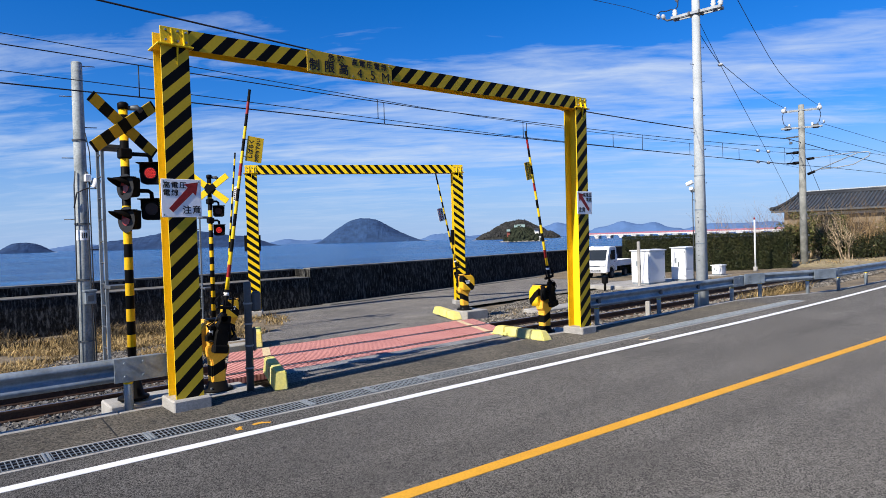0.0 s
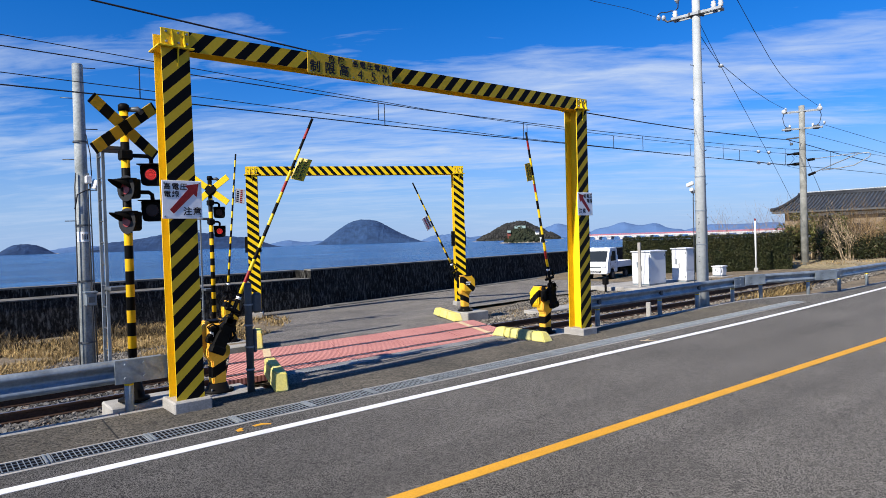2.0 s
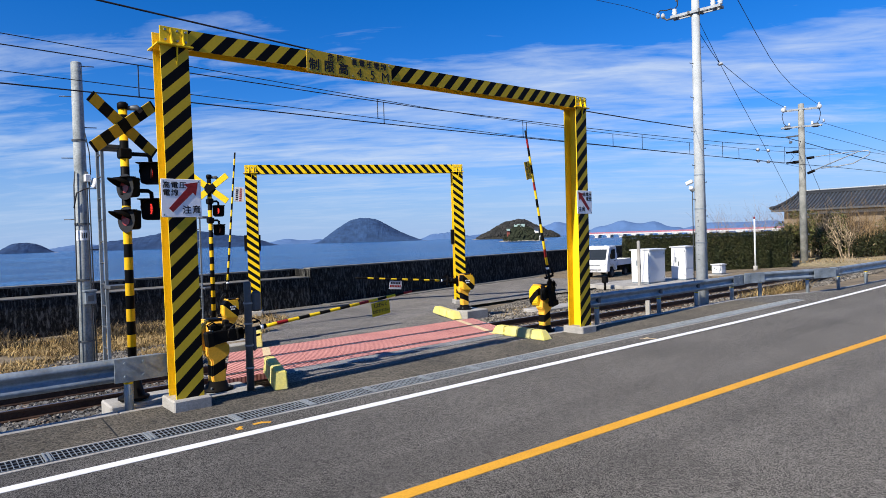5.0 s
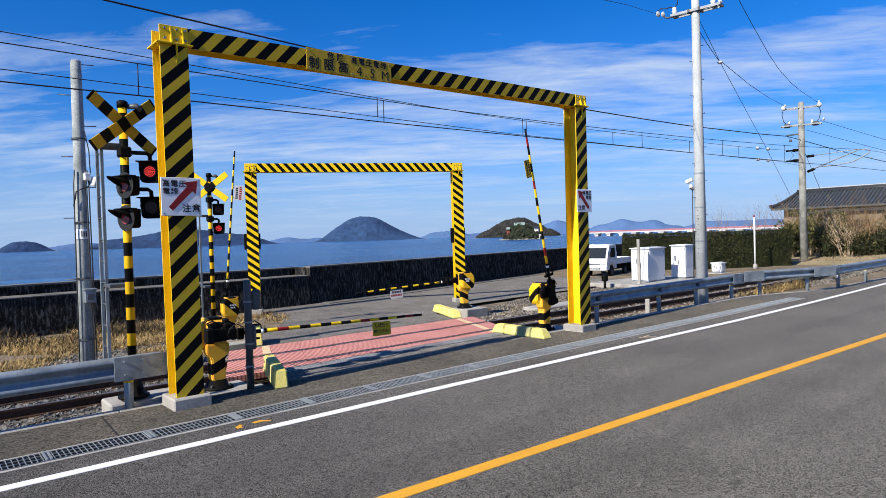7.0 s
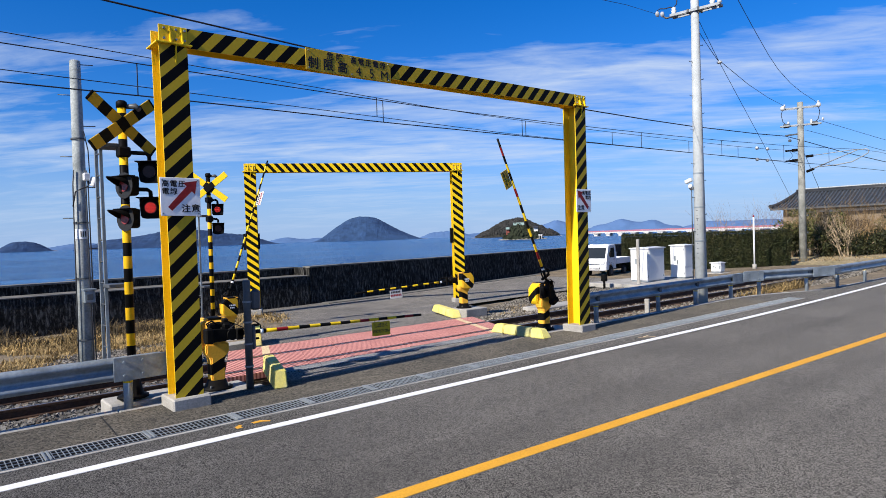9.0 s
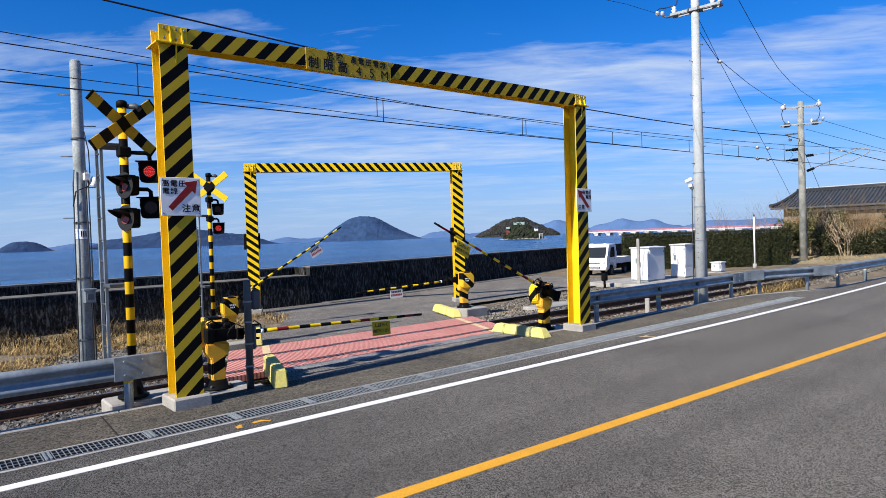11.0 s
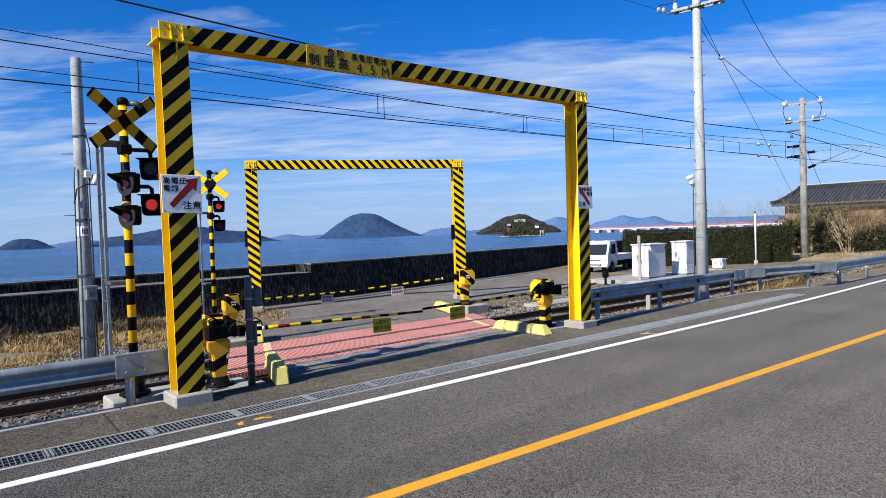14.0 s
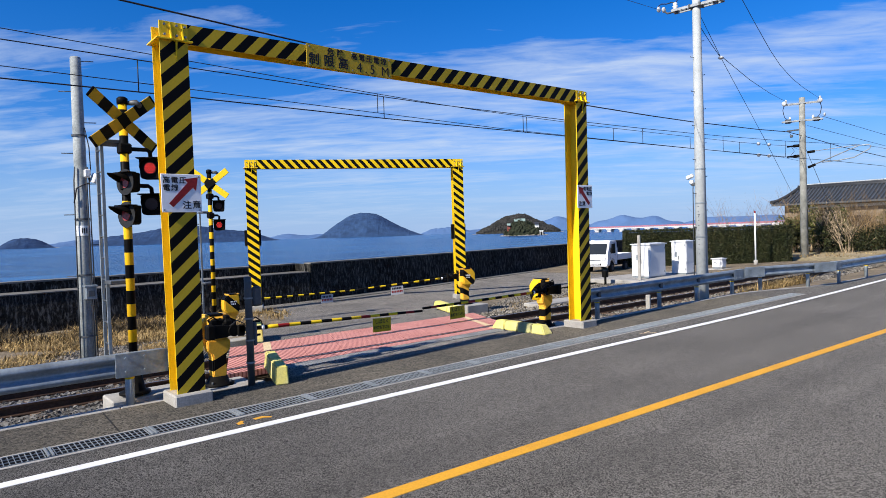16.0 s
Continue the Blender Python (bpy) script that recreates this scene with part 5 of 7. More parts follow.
def crossarm(t, z, length, ang, insul, x0=0.0, discs=()):
    at = pose(0, 0, z, 0, 0, ang)
    bm = bmesh.new()
    for y in (-0.15, 0.15):      # two channel irons clamped on either side of the pole
        box(bm, (-length / 2 + x0, y - 0.008, -0.038), (length / 2 + x0, y + 0.008, 0.038), 0.003)
        for e in (-0.038, 0.030):
            box(bm, (-length / 2 + x0, min(y, y * 0.75), e), (length / 2 + x0, max(y, y * 0.75), e + 0.008))
    for x in (-length / 2 + x0 + 0.03, length / 2 + x0 - 0.03):
        box(bm, (x - 0.03, -0.14, -0.026), (x + 0.03, 0.14, 0.026))
    a = part("crossarm", bm, M["arm_steel"], t, "pale grey steel crossarm", at)
    for x in insul:
        bm = bmesh.new()
        tube(bm, [(x, 0, 0.04), (x, 0, 0.08), (x, 0, 0.10), (x, 0, 0.16), (x, 0, 0.18), (x, 0, 0.24), (x, 0, 0.27)], [0.03, 0.08, 0.05, 0.085, 0.05, 0.07, 0.03], 10)
        part("insulator", bm, M["insulator"], a, "white porcelain insulator")
    for x in discs:
        bm = bmesh.new()
        tube(bm, [(x, -0.34, 0.03), (x, -0.32, 0.03), (x, -0.26, 0.03), (x, -0.22, 0.02), (x, -0.18, 0.02), (x, -0.12, 0.02), (x, -0.05, 0.0)], [0.04, 0.13, 0.14, 0.05, 0.13, 0.05, 0.025], 12)
        part("insulator", bm, M["insulator"], a, "white porcelain disc insulator")
    return a


p1 = utility_pole(pose(17.93, 9.45, -0.12), 9.9, 0.180, 0.106, M["concrete_pole"], "pale concrete utility pole beside the guard rail")
crossarm(p1, 8.70, 1.44, -81, (-0.62, 0.50, 0.70), x0=0.03)
crossarm(p1, 9.42, 1.5, -81, (-0.65, 0.65))
at81 = pose(0, 0, 8.70, 0, 0, -81)
bm = bmesh.new(); tube(bm, [(-1.08, 0, 0.12), (-1.14, 0, 0.20), (-1.13, 0, 0.29), (-1.04, 0, 0.33), (-0.88, 0, 0.29), (-0.74, 0, 0.30), (-0.62, 0, 0.26), (-0.53, 0, 0.34), (-0.50, 0, 0.66)], 0.016, 6)
part("jumper_cable", bm, M["wire"], p1, "", at81)
bm = bmesh.new(); tube(bm, [(-0.55, 0, 0.70), (-0.55, 0, 0.62), (-0.55, 0, 0.60), (-0.55, 0, 0.56), (-0.55, 0, 0.54), (-0.55, 0, 0.48)], [0.03, 0.085, 0.05, 0.085, 0.05, 0.03], 10)
part("hanging_insulator", bm, M["insulator"], p1, "white porcelain insulator", at81)
bm = bmesh.new(); tube(bm, [(-0.97, 0, 0.10), (-0.86, 0, 0.0), (-0.66, 0, 0.0)], 0.028, 6); part("link", bm, M["galv_dark"], p1, "", at81)
for dx in (-0.15, 0.15):
    bm = bmesh.new(); box(bm, (dx - 0.03, -0.18, -0.055), (dx + 0.03, 0.18, 0.055), 0.01); part("arm_clamp", bm, M["galv_dark"], p1, "", pose(0, 0, 8.70, 0, 0, -81))
bm = bmesh.new(); tube(bm, [(-0.108, 0.195, 0.0), (-0.10, 0.18, 3.3), (-0.09, 0.17, 3.6)], 0.014, 6); part("conduit", bm, M["galv_dark"], p1)
for z in (0.55, 1.9, 2.9, 3.9):
    bm = bmesh.new(); r = 0.1815 - 0.0075 * z; tube(bm, [(0, 0, z), (0, 0, z + 0.035)], r + 0.004, 18, caps=False); part("steel_band", bm, M["galv"], p1)
for k in range(12):
    z, s = 2.2 + 0.5 * k, 1 if k % 2 else -1
    bm = bmesh.new(); tube(bm, [(0.0, 0, z), (s * 0.23, -s * 0.09, z), (s * 0.23, -s * 0.09, z + 0.03)], 0.009, 5); part("step_bolt", bm, M["galv_dark"], p1)
toward = pose(0, 0, 0, 0, 0, -62.1)
lettering("7", 0.13, M["galv_dark"], p1, toward @ pose(-0.065, -0.154, 2.54), name="number")
for k in range(11):      # graduations stencilled up the shaft
    if k != 8:
        bm = bmesh.new(); box(bm, (-0.09, -0.152, -0.006), (-0.05, -0.10, 0.006)); part("graduation", bm, M["galv_dark"], p1, "", toward @ pose(0.0, -0.004 + 0.0008 * k, 1.42 + 0.14 * k))
# two small white cameras on the shaft; they give no light
for s in (-1, 1):
    bm = bmesh.new(); box(bm, (-0.055, -0.12, -0.055), (0.055, 0.10, 0.055), 0.02); part("lamp", bm, M["white_metal"], p1, "small white camera on the pole", pose(-0.12 + 0.04 * s, 0.22 + 0.05 * s, 3.62 + 0.1 * s, 20, 0, 140 + 40 * s))

p2 = utility_pole(pose(39.9, 14.75, -0.3), 9.65, 0.215, 0.155, M["old_pole"], "weathered brownish concrete railway pole")
crossarm(p2, 9.32, 1.9, -68, (), discs=(-0.9, 0.9))
crossarm(p2, 8.32, 2.1, -68, (-0.62, 0.55))
for s in (-1, 1):
    d = Vector((math.cos(radians(-68)), math.sin(radians(-68)), 0)) * s
    bm = bmesh.new(); tube(bm, [d * 0.88 + Vector((0, 0, 9.4)), d * 0.98 + Vector((0, 0, 9.0)), d * 0.9 + Vector((0, 0, 8.6)), d * 0.72 + Vector((0, 0, 8.4))], 0.018, 6); part("jumper_cable", bm, M["wire"], p2)
    bm = bmesh.new(); box(bm, (-0.16, -0.1, 8.22), (0.16, 0.1, 8.46), 0.03, m=pose(d.x * 0.72, d.y * 0.72, 0, 0, 0, -68)); part("switch_box", bm, M["galv_dark"], p2, "grey switch on the crossarm")
for dz in (6.9, 6.3):
    bm = bmesh.new(); tube(bm, [(-0.02, 0.85, dz), (-0.02, 0.5, dz), (-0.02, 0.48, dz), (-0.02, 0.1, dz - 0.01)], [0.05, 0.05, 0.085, 0.085], 8); part("bracket", bm, M["black"], p2, "dark strain insulator clamped to the pole")
bm = bmesh.new(); tube(bm, [(0, 0.6, 6.85), (0, 0.45, 6.6), (0, 0.7, 6.32)], 0.012, 5); part("link", bm, M["wire"], p2)
bm = bmesh.new(); box(bm, (-0.05, 0.0, 7.78), (0.05, 0.85, 7.86), 0.004); box(bm, (-0.05, 0.52, 7.42), (0.05, 0.68, 7.56), 0.02); tube(bm, [(0, 0.75, 7.8), (0, 0.6, 7.5)], 0.012, 5); part("feeder_arm", bm, M["galv_dark"], p2, "dark arm that carries the feeder cable")
bm = bmesh.new()
tube(bm, [(0, -0.3, 5.6), (0, -2.86, 6.52), (0, -3.3, 6.52), (0, -3.42, 6.44), (0, -3.36, 6.28), (0, -2.6, 5.9), (0, -1.88, 5.82), (0, -1.0, 5.80)], 0.03, 8)
tube(bm, [(0, -0.3, 6.47), (0, -2.86, 6.56)], 0.022, 8)
part("cantilever", bm, M["arm_steel"], p2, "pale tubular catenary cantilever")
for dz, yy in ((6.46, -0.48), (5.66, -0.50)):
    bm = bmesh.new(); tube(bm, [(0, yy + 0.22, dz - (0.0 if dz > 6 else 0.08)), (0, yy - 0.16, dz + (0.01 if dz > 6 else 0.05))], 0.075, 8); part("strut_insulator", bm, M["black"], p2, "dark ribbed strut insulator")
for z in (1.0, 2.0, 3.0):
    bm = bmesh.new(); box(bm, (-0.08, -0.32, z), (0.08, -0.24, z + 0.1)); part("clip", bm, M["galv_dark"], p2)

p3 = utility_pole(pose(2.37, 12.9, -0.3), 5.82, 0.13, 0.088, M["grey_pole"], "slim pale concrete pole with conduits beside the track")
for dx, dy in ((-0.15, -0.09), (0.08, -0.13), (0.13, -0.10)):
    bm = bmesh.new(); tube(bm, [(dx, dy, 0), (dx * 0.85, dy, 3.6), (dx * 0.7, dy, 3.85)], 0.011, 6); part("conduit", bm, M["galv_dark"], p3)
bm = bmesh.new(); box(bm, (-0.06, -0.30, 1.48), (0.12, -0.12, 1.71), 0.015); box(bm, (-0.075, -0.32, 1.70), (0.135, -0.11, 1.735), 0.005); jb = part("junction_box", bm, M["galv"], p3, "pale grey junction box")
bm = bmesh.new(); box(bm, (-0.02, -0.315, 1.54), (0.08, -0.298, 1.64), 0.004); part("cover", bm, M["galv_dark"], jb)
bm = bmesh.new(); box(bm, (0.03, -0.20, 3.66), (0.13, -0.08, 3.80), 0.015); dev = part("sensor", bm, M["white_metal"], p3, "small white sensor on the pole")
bm = bmesh.new(); box(bm, (-0.05, -0.10, -0.08), (0.05, 0.06, 0.09), 0.015); part("sensor_head", bm, M["white_metal"], dev, "", pose(0.19, -0.16, 3.64, 12, 14, 20))
bm = bmesh.new(); tube(bm, [(0.11, -0.14, 3.66), (0.10, -0.16, 3.56), (0.0, -0.18, 3.52), (-0.10, -0.14, 3.46), (-0.14, -0.10, 3.2)], 0.012, 6); part("cable", bm, M["wire"], p3)
bm = bmesh.new(); tube(bm, [(0.08, -0.08, 4.55), (0.13, -0.12, 4.2), (0.14, -0.12, 3.8)], 0.009, 6); part("cable", bm, M["wire"], p3)
bm = bmesh.new(); tube(bm, [(0, 0, 2.62), (0, 0, 2.80)], 0.118, 16, caps=False); lb = part("label_band", bm, M["sign_white"], p3, "white label wrapped round the pole")
for dx in (-0.035, 0.0, 0.035):
    bm = bmesh.new(); box(bm, (dx - 0.008, -0.124, 2.66), (dx + 0.008, -0.116, 2.76)); part("writing_bar", bm, M["ink"], lb)
for z in (0.8, 1.9, 2.9, 4.4):
    bm = bmesh.new(); tube(bm, [(0, 0, z), (0, 0, z + 0.03)], 0.152 - 0.008 * z + 0.004, 16, caps=False); part("steel_band", bm, M["galv_dark"], p3)
for k in range(8):
    z = 1.9 + 0.55 * k
    bm = bmesh.new(); s = 1 if k % 2 else -1; tube(bm, [(0, 0, z), (s * 0.27, -s * 0.1, z)], 0.009, 5); part("step_bolt", bm, M["galv_dark"], p3)



def ladder(at, low, high, label, reach):
    """Narrow steel ladder seen almost edge-on; a bracket ties it to its mast."""
    ld = thing("ladder", at, label, "ladder", "ladders at the signals")
    for x in (-0.14, 0.14):
        bm = bmesh.new(); box(bm, (x - 0.012, -0.022, low), (x + 0.012, 0.022, high), 0.004); part("rail", bm, M["galv"], ld)
    z = low + 0.2
    while z < high - 0.05:
        bm = bmesh.new(); tube(bm, [(-0.14, 0, z), (0.14, 0, z)], 0.012, 6); part("rung", bm, M["galv_dark"], ld); z += 0.30
    for z in (low + (high - low) * 0.34, high - 0.12):
        bm = bmesh.new(); box(bm, (min(-0.13, reach[0]) , min(0.0, reach[1]), z), (-0.10, max(0.0, reach[1]) + 0.03, z + 0.05), 0.006); part("bracket", bm, M["galv_dark"], ld)
    return ld


ladder(pose(2.05, 9.84, -0.22, 0, 0, 90), 0.78, 3.85, "narrow grey steel ladder bracketed to the signal mast", (-0.45, -0.22))
ladder(pose(5.84, 17.05, -0.3, 0, 0, 90), 0.3, 3.3, "narrow grey steel ladder beside the far signal mast", (-0.43, -0.20))

# ------------------------------------------------------------ cables over the track
cab = thing("catenary", pose(0, 0, 0), "thin dark catenary wires over the railway track", "overhead wire")
for name, r, pts in (("messenger", 0.009, [(-40, 10.9, 5.7), (1.05, 10.9, 5.11), (3.4, 10.9, 5.08), (6.1, 10.9, 5.05), (8.7, 10.9, 5.03), (10.4, 10.9, 5.045), (13.4, 10.9, 5.085), (17.3, 10.9, 5.16), (20.3, 10.9, 5.24), (22.4, 10.9, 5.30), (27.7, 10.9, 5.49), (32.7, 10.9, 5.72), (36.7, 10.9, 5.92), (40, 10.95, 6.0), (90, 11, 5.6)]),
                     ("contact_wire", 0.011, [(-40, 10.9, 4.45), (1.0, 10.9, 4.555), (3.4, 10.9, 4.58), (7.6, 10.9, 4.59), (11.6, 10.9, 4.63), (14.5, 10.9, 4.665), (20, 10.9, 4.725), (23.6, 10.9, 4.78), (29.2, 10.9, 4.86), (32.8, 10.9, 4.93), (40.2, 10.95, 5.03), (90, 11, 5.1)]),
                     ("messenger", 0.007, [(-40, 10.98, 6.1), (1.07, 10.98, 5.29), (3.4, 10.98, 5.22), (6.1, 10.98, 5.14), (8.75, 10.98, 5.07), (10.5, 10.98, 5.045), (13.5, 10.98, 5.05), (15.85, 10.98, 5.065), (20.2, 10.98, 5.13), (23.8, 10.98, 5.19), (26.3, 10.98, 5.26), (28.4, 10.98, 5.34), (39.9, 14.8, 6.28)]),
                     ("contact_wire", 0.007, [(-40, 10.98, 4.82), (1.05, 10.98, 4.75), (3.7, 10.98, 4.735), (7.56, 10.98, 4.705), (11.7, 10.98, 4.675), (15.8, 10.98, 4.71), (20.2, 10.98, 4.75), (23.8, 10.98, 4.785), (27.5, 10.98, 4.83), (39.9, 14.8, 5.65)])):
    bm = bmesh.new(); pole_lines(bm, pts, r, 0.0, 2); part(name, bm, M["wire"], cab)
for x, y, z0, z1 in ((2.88, 10.9, 4.57, 5.09), (7.65, 10.9, 4.59, 5.04), (11.9, 10.9, 4.63, 5.06), (17.25, 10.9, 4.70, 5.16), (22.37, 10.9, 4.76, 5.30), (27.7, 10.9, 4.84, 5.49), (32.72, 10.9, 4.93, 5.72), (44, 10.95, 5.03, 5.93), (50, 10.95, 5.04, 5.9),
                     (7.55, 10.98, 4.705, 5.10), (12.12, 10.98, 4.675, 5.05), (15.85, 10.98, 4.71, 5.065), (20.22, 10.98, 4.75, 5.13), (23.8, 10.98, 4.785, 5.19)):
    bm = bmesh.new(); tube(bm, [(x, y, z0), (x, y, z1)], 0.009, 5); part("dropper", bm, M["wire"], cab)
for x, y, z in ((25.4, 10.98, 5.235), (26.34, 10.98, 5.265), (25.4, 10.98, 4.80), (26.32, 10.98, 4.815)):
    bm = bmesh.new(); tube(bm, [(x - 0.10, y, z), (x - 0.03, y, z), (x + 0.03, y, z), (x + 0.10, y, z)], [0.02, 0.065, 0.065, 0.02], 10); part("insulator", bm, M["insulator"], cab)
cab2 = thing("power_line", pose(0, 0, 0), "black power cables between the poles", "cable")
P2 = Vector((39.9, 14.95, -0.3))
for name, pts, r, sag in (("feeder", [(-60, 15, 11.5), (3.15, 15, 7.46), (8.4, 15, 7.24), (14, 15, 7.0), (20.0, 15, 6.86), (24.3, 15, 6.88), (27.9, 15, 6.93), (34.7, 15, 7.13), (38.4, 15, 7.29), (40.0, 14.7, 7.12), (44.4, 14.1, 6.68), (50, 13.35, 6.27), (60, 12, 5.8)], 0.022, 0.0),
                          ("cable", [(17.95, 9.4, 8.05), (19.29, 9.41, 7.27)], 0.009, 0.03),
                          ("cable", [(19.4, 9.44, 7.33), (25.27, 11.2, 7.74), (31.8, 13.16, 8.35), (39.6, 15.5, 9.22)], 0.010, 0.0),
                          ("guy_wire", [(17.95, 9.4, 8.4), (19.29, 9.41, 7.27), (26.00, 10.97, 5.40), (34.00, 13.23, 3.90), (41.00, 15.07, 2.26)], 0.008, 0.0),
                          ("cable", [(40.1, 13.93, 9.22), (33.2, 12.2, 8.61), (29.5, 11.28, 8.37), (26.3, 10.49, 8.31), (24.1, 9.94, 8.40), (21.1, 9.18, 8.65), (18.6, 8.55, 8.90)], 0.010, 0.0),
                          ("cable", [(40.3, 13.9, 8.2), (46, 12.2, 7.26), (62, 7.5, 5.2)], 0.012, 0.0),
                          ("cable", [(39.9, 14.5, 7.7), (47, 12.5, 6.7), (62, 8.5, 5.0)], 0.012, 0.0),
                          ("cable", [(17.41, 10.36, 8.64), (13.8, 9.05, 7.77), (11.31, 8.25, 7.16), (8, 7.2, 6.5)], 0.006, 0.0),
                          ("guy_wire", [(40.0, 14.7, 6.6), (41.5, 13.2, 1.0)], 0.012, 0.0)):
    bm = bmesh.new(); pole_lines(bm, pts, r, sag, 8); part(name, bm, M["wire"], cab2)
for p in ((19.29, 9.41, 7.27), (39.6, 15.5, 9.22), (40.25, 13.9, 9.25), (40.3, 13.7, 8.25), (17.42, 10.36, 8.64), (17.46, 10.22, 8.60)):
    bm = bmesh.new(); bmesh.ops.create_uvsphere(bm, u_segments=10, v_segments=6, radius=0.10 if p[0] > 30 else 0.085, matrix=Matrix.Translation(p) @ (Matrix.Diagonal((1, 1, 0.6, 1)) if p[2] < 8 else Matrix.Diagonal((1, 0.62, 1, 1)))); part("insulator", bm, M["insulator"], cab2, "white porcelain insulator")

# ------------------------------------------------------------ smaller posts and boxes
gp = thing("grey_post", pose(3.76, 8.99, -0.02), "dark grey steel post with a box beside the barrier", "post")
bm = bmesh.new(); tube(bm, [(0, 0, 0), (0, 0, 1.6), (0, 0, 1.63)], [0.054, 0.054, 0.045], 12); part("shaft", bm, M["galv_dark"], gp)
bm = bmesh.new(); box(bm, (0.06, -0.04, 1.18), (0.20, 0.04, 1.48), 0.03); part("sensor_box", bm, M["galv_dark"], gp, "grey sensor box")
bm = bmesh.new(); box(bm, (0.05, -0.03, 0.60), (0.11, 0.03, 0.95), 0.02); part("cable_box", bm, M["galv_dark"], gp)
for z in (0.35, 0.68, 1.0, 1.3):
    bm = bmesh.new(); tube(bm, [(0, 0, z), (0, 0, z + 0.025)], 0.066, 12, caps=False); part("clamp", bm, M["galv"], gp)

mp_ = thing("marker_post", pose(35.0, 15.4, -0.15), "thin white marker post with a red top", "marker post")
bm = bmesh.new(); tube(bm, [(0, 0, 0), (0, 0, 2.85)], 0.045, 8); part("shaft", bm, M["white_metal"], mp_)
bm = bmesh.new(); tube(bm, [(0, 0, 2.85), (0, 0, 2.93), (0, 0, 2.97)], [0.05, 0.05, 0.02], 8); part("cap", bm, M["red"], mp_, "red cap")
bm = bmesh.new(); tube(bm, [(0, 0, 0), (0, 0, 0.3)], 0.11, 8); part("foot", bm, M["concrete"], mp_)
for x, y, h in ((23.72, 15.3, 1.95), (15.5, 9.75, 0.42)):
    bm = bmesh.new(); box(bm, (-0.06, -0.06, -0.3), (0.06, 0.06, h), 0.015)
    solid("concrete_stake", bm, M["concrete"], "slim weathered concrete stake", "stake", "stakes by the track", at=pose(x, y, -0.15, 0, 0, 20))
st = thing("dwarf_signal", pose(22.6, 16.25, -0.25), "small black device on a short stand beside the track", "track device")
bm = bmesh.new(); tube(bm, [(0, 0, 0), (0, 0, 0.35)], 0.05, 8); part("stand", bm, M["black"], st)
bm = bmesh.new(); box(bm, (-0.12, -0.1, 0.3), (0.12, 0.1, 0.6), 0.03); part("head", bm, M["black"], st)


def cabinet(at, w, d, h, label, split=0.0):
    """Steel equipment cabinet: door on the -x face and on the -y face, a lid and a plinth."""
    t = thing("equipment_cabinet", at, label, "cabinet", "cabinets by the track")
    bm = bmesh.new(); box(bm, (0.02, 0.02, 0.06), (w - 0.02, d - 0.02, h - 0.04), 0.012); body = part("body", bm, M["white_metal"], t)
    bm = bmesh.new(); box(bm, (0.05, 0.05, 0), (w - 0.05, d - 0.05, 0.06)); part("plinth", bm, M["galv"], t)
    bm = bmesh.new(); prism(bm, [(-0.03, h - 0.04), (d + 0.03, h - 0.04), (d + 0.03, h), (d * 0.5, h + 0.03), (-0.03, h)], -0.03, w + 0.03, "x"); part("lid", bm, M["white_metal"], t)
    z0 = 0.12 + split
    bm = bmesh.new(); box(bm, (0.008, 0.06, z0), (0.024, d - 0.06, h - 0.1), 0.004); door = part("door", bm, M["white_metal"], body)
    bm = bmesh.new(); box(bm, (-0.012, d * 0.45, h * 0.42), (0.01, d * 0.50, h * 0.56), 0.004); part("handle", bm, M["galv_dark"], door)
    bm = bmesh.new(); box(bm, (-0.004, d * 0.60, h * 0.52), (0.01, d * 0.72, h * 0.68), 0.003); part("name_plate", bm, M["galv"], door)
    for z in (0.2, h - 0.25):
        bm = bmesh.new(); tube(bm, [(0.0, 0.05, z), (0.0, 0.05, z + 0.09)], 0.018, 6); part("hinge", bm, M["galv"], door)
        bm = bmesh.new(); tube(bm, [(w * 0.9, 0.0, z), (w * 0.9, 0.0, z + 0.09)], 0.018, 6); part("hinge", bm, M["galv"], body)
    bm = bmesh.new(); box(bm, (0.07, 0.008, z0), (w - 0.07, 0.024, h - 0.1), 0.004); part("panel", bm, M["white_metal"], body)
    if split:
        bm = bmesh.new(); box(bm, (0.03, 0.004, 0.08), (w - 0.03, 0.02, split + 0.02), 0.004); part("lower_panel", bm, M["white_metal"], body)
    return t


cabinet(pose(24.62, 15.35, -0.10, 0, 0, 0), 1.3, 0.95, 1.50, "large white steel equipment cabinet on a concrete pad")
cabinet(pose(27.1, 15.05, -0.10, 0, 0, 0), 0.75, 0.75, 1.55, "tall white steel equipment cabinet in two parts", 0.45)
cabinet(pose(31.6, 15.6, -0.12, 0, 0, 0), 0.5, 0.55, 0.52, "small white box on a concrete pad")
for lo, hi in (((23.2, 14.3, -0.3), (28.6, 17.6, -0.10)), ((31.3, 15.4, -0.3), (32.4, 16.4, -0.12)), ((14.5, 12.75, -0.3), (17.2, 13.5, -0.10))):
    bm = bmesh.new(); box(bm, lo, hi, 0.02)
    solid("concrete_pad", bm, M["concrete"], "flat pale concrete pad on the gravel", "concrete pad", kind="structure")

# ------------------------------------------------------------ parked truck


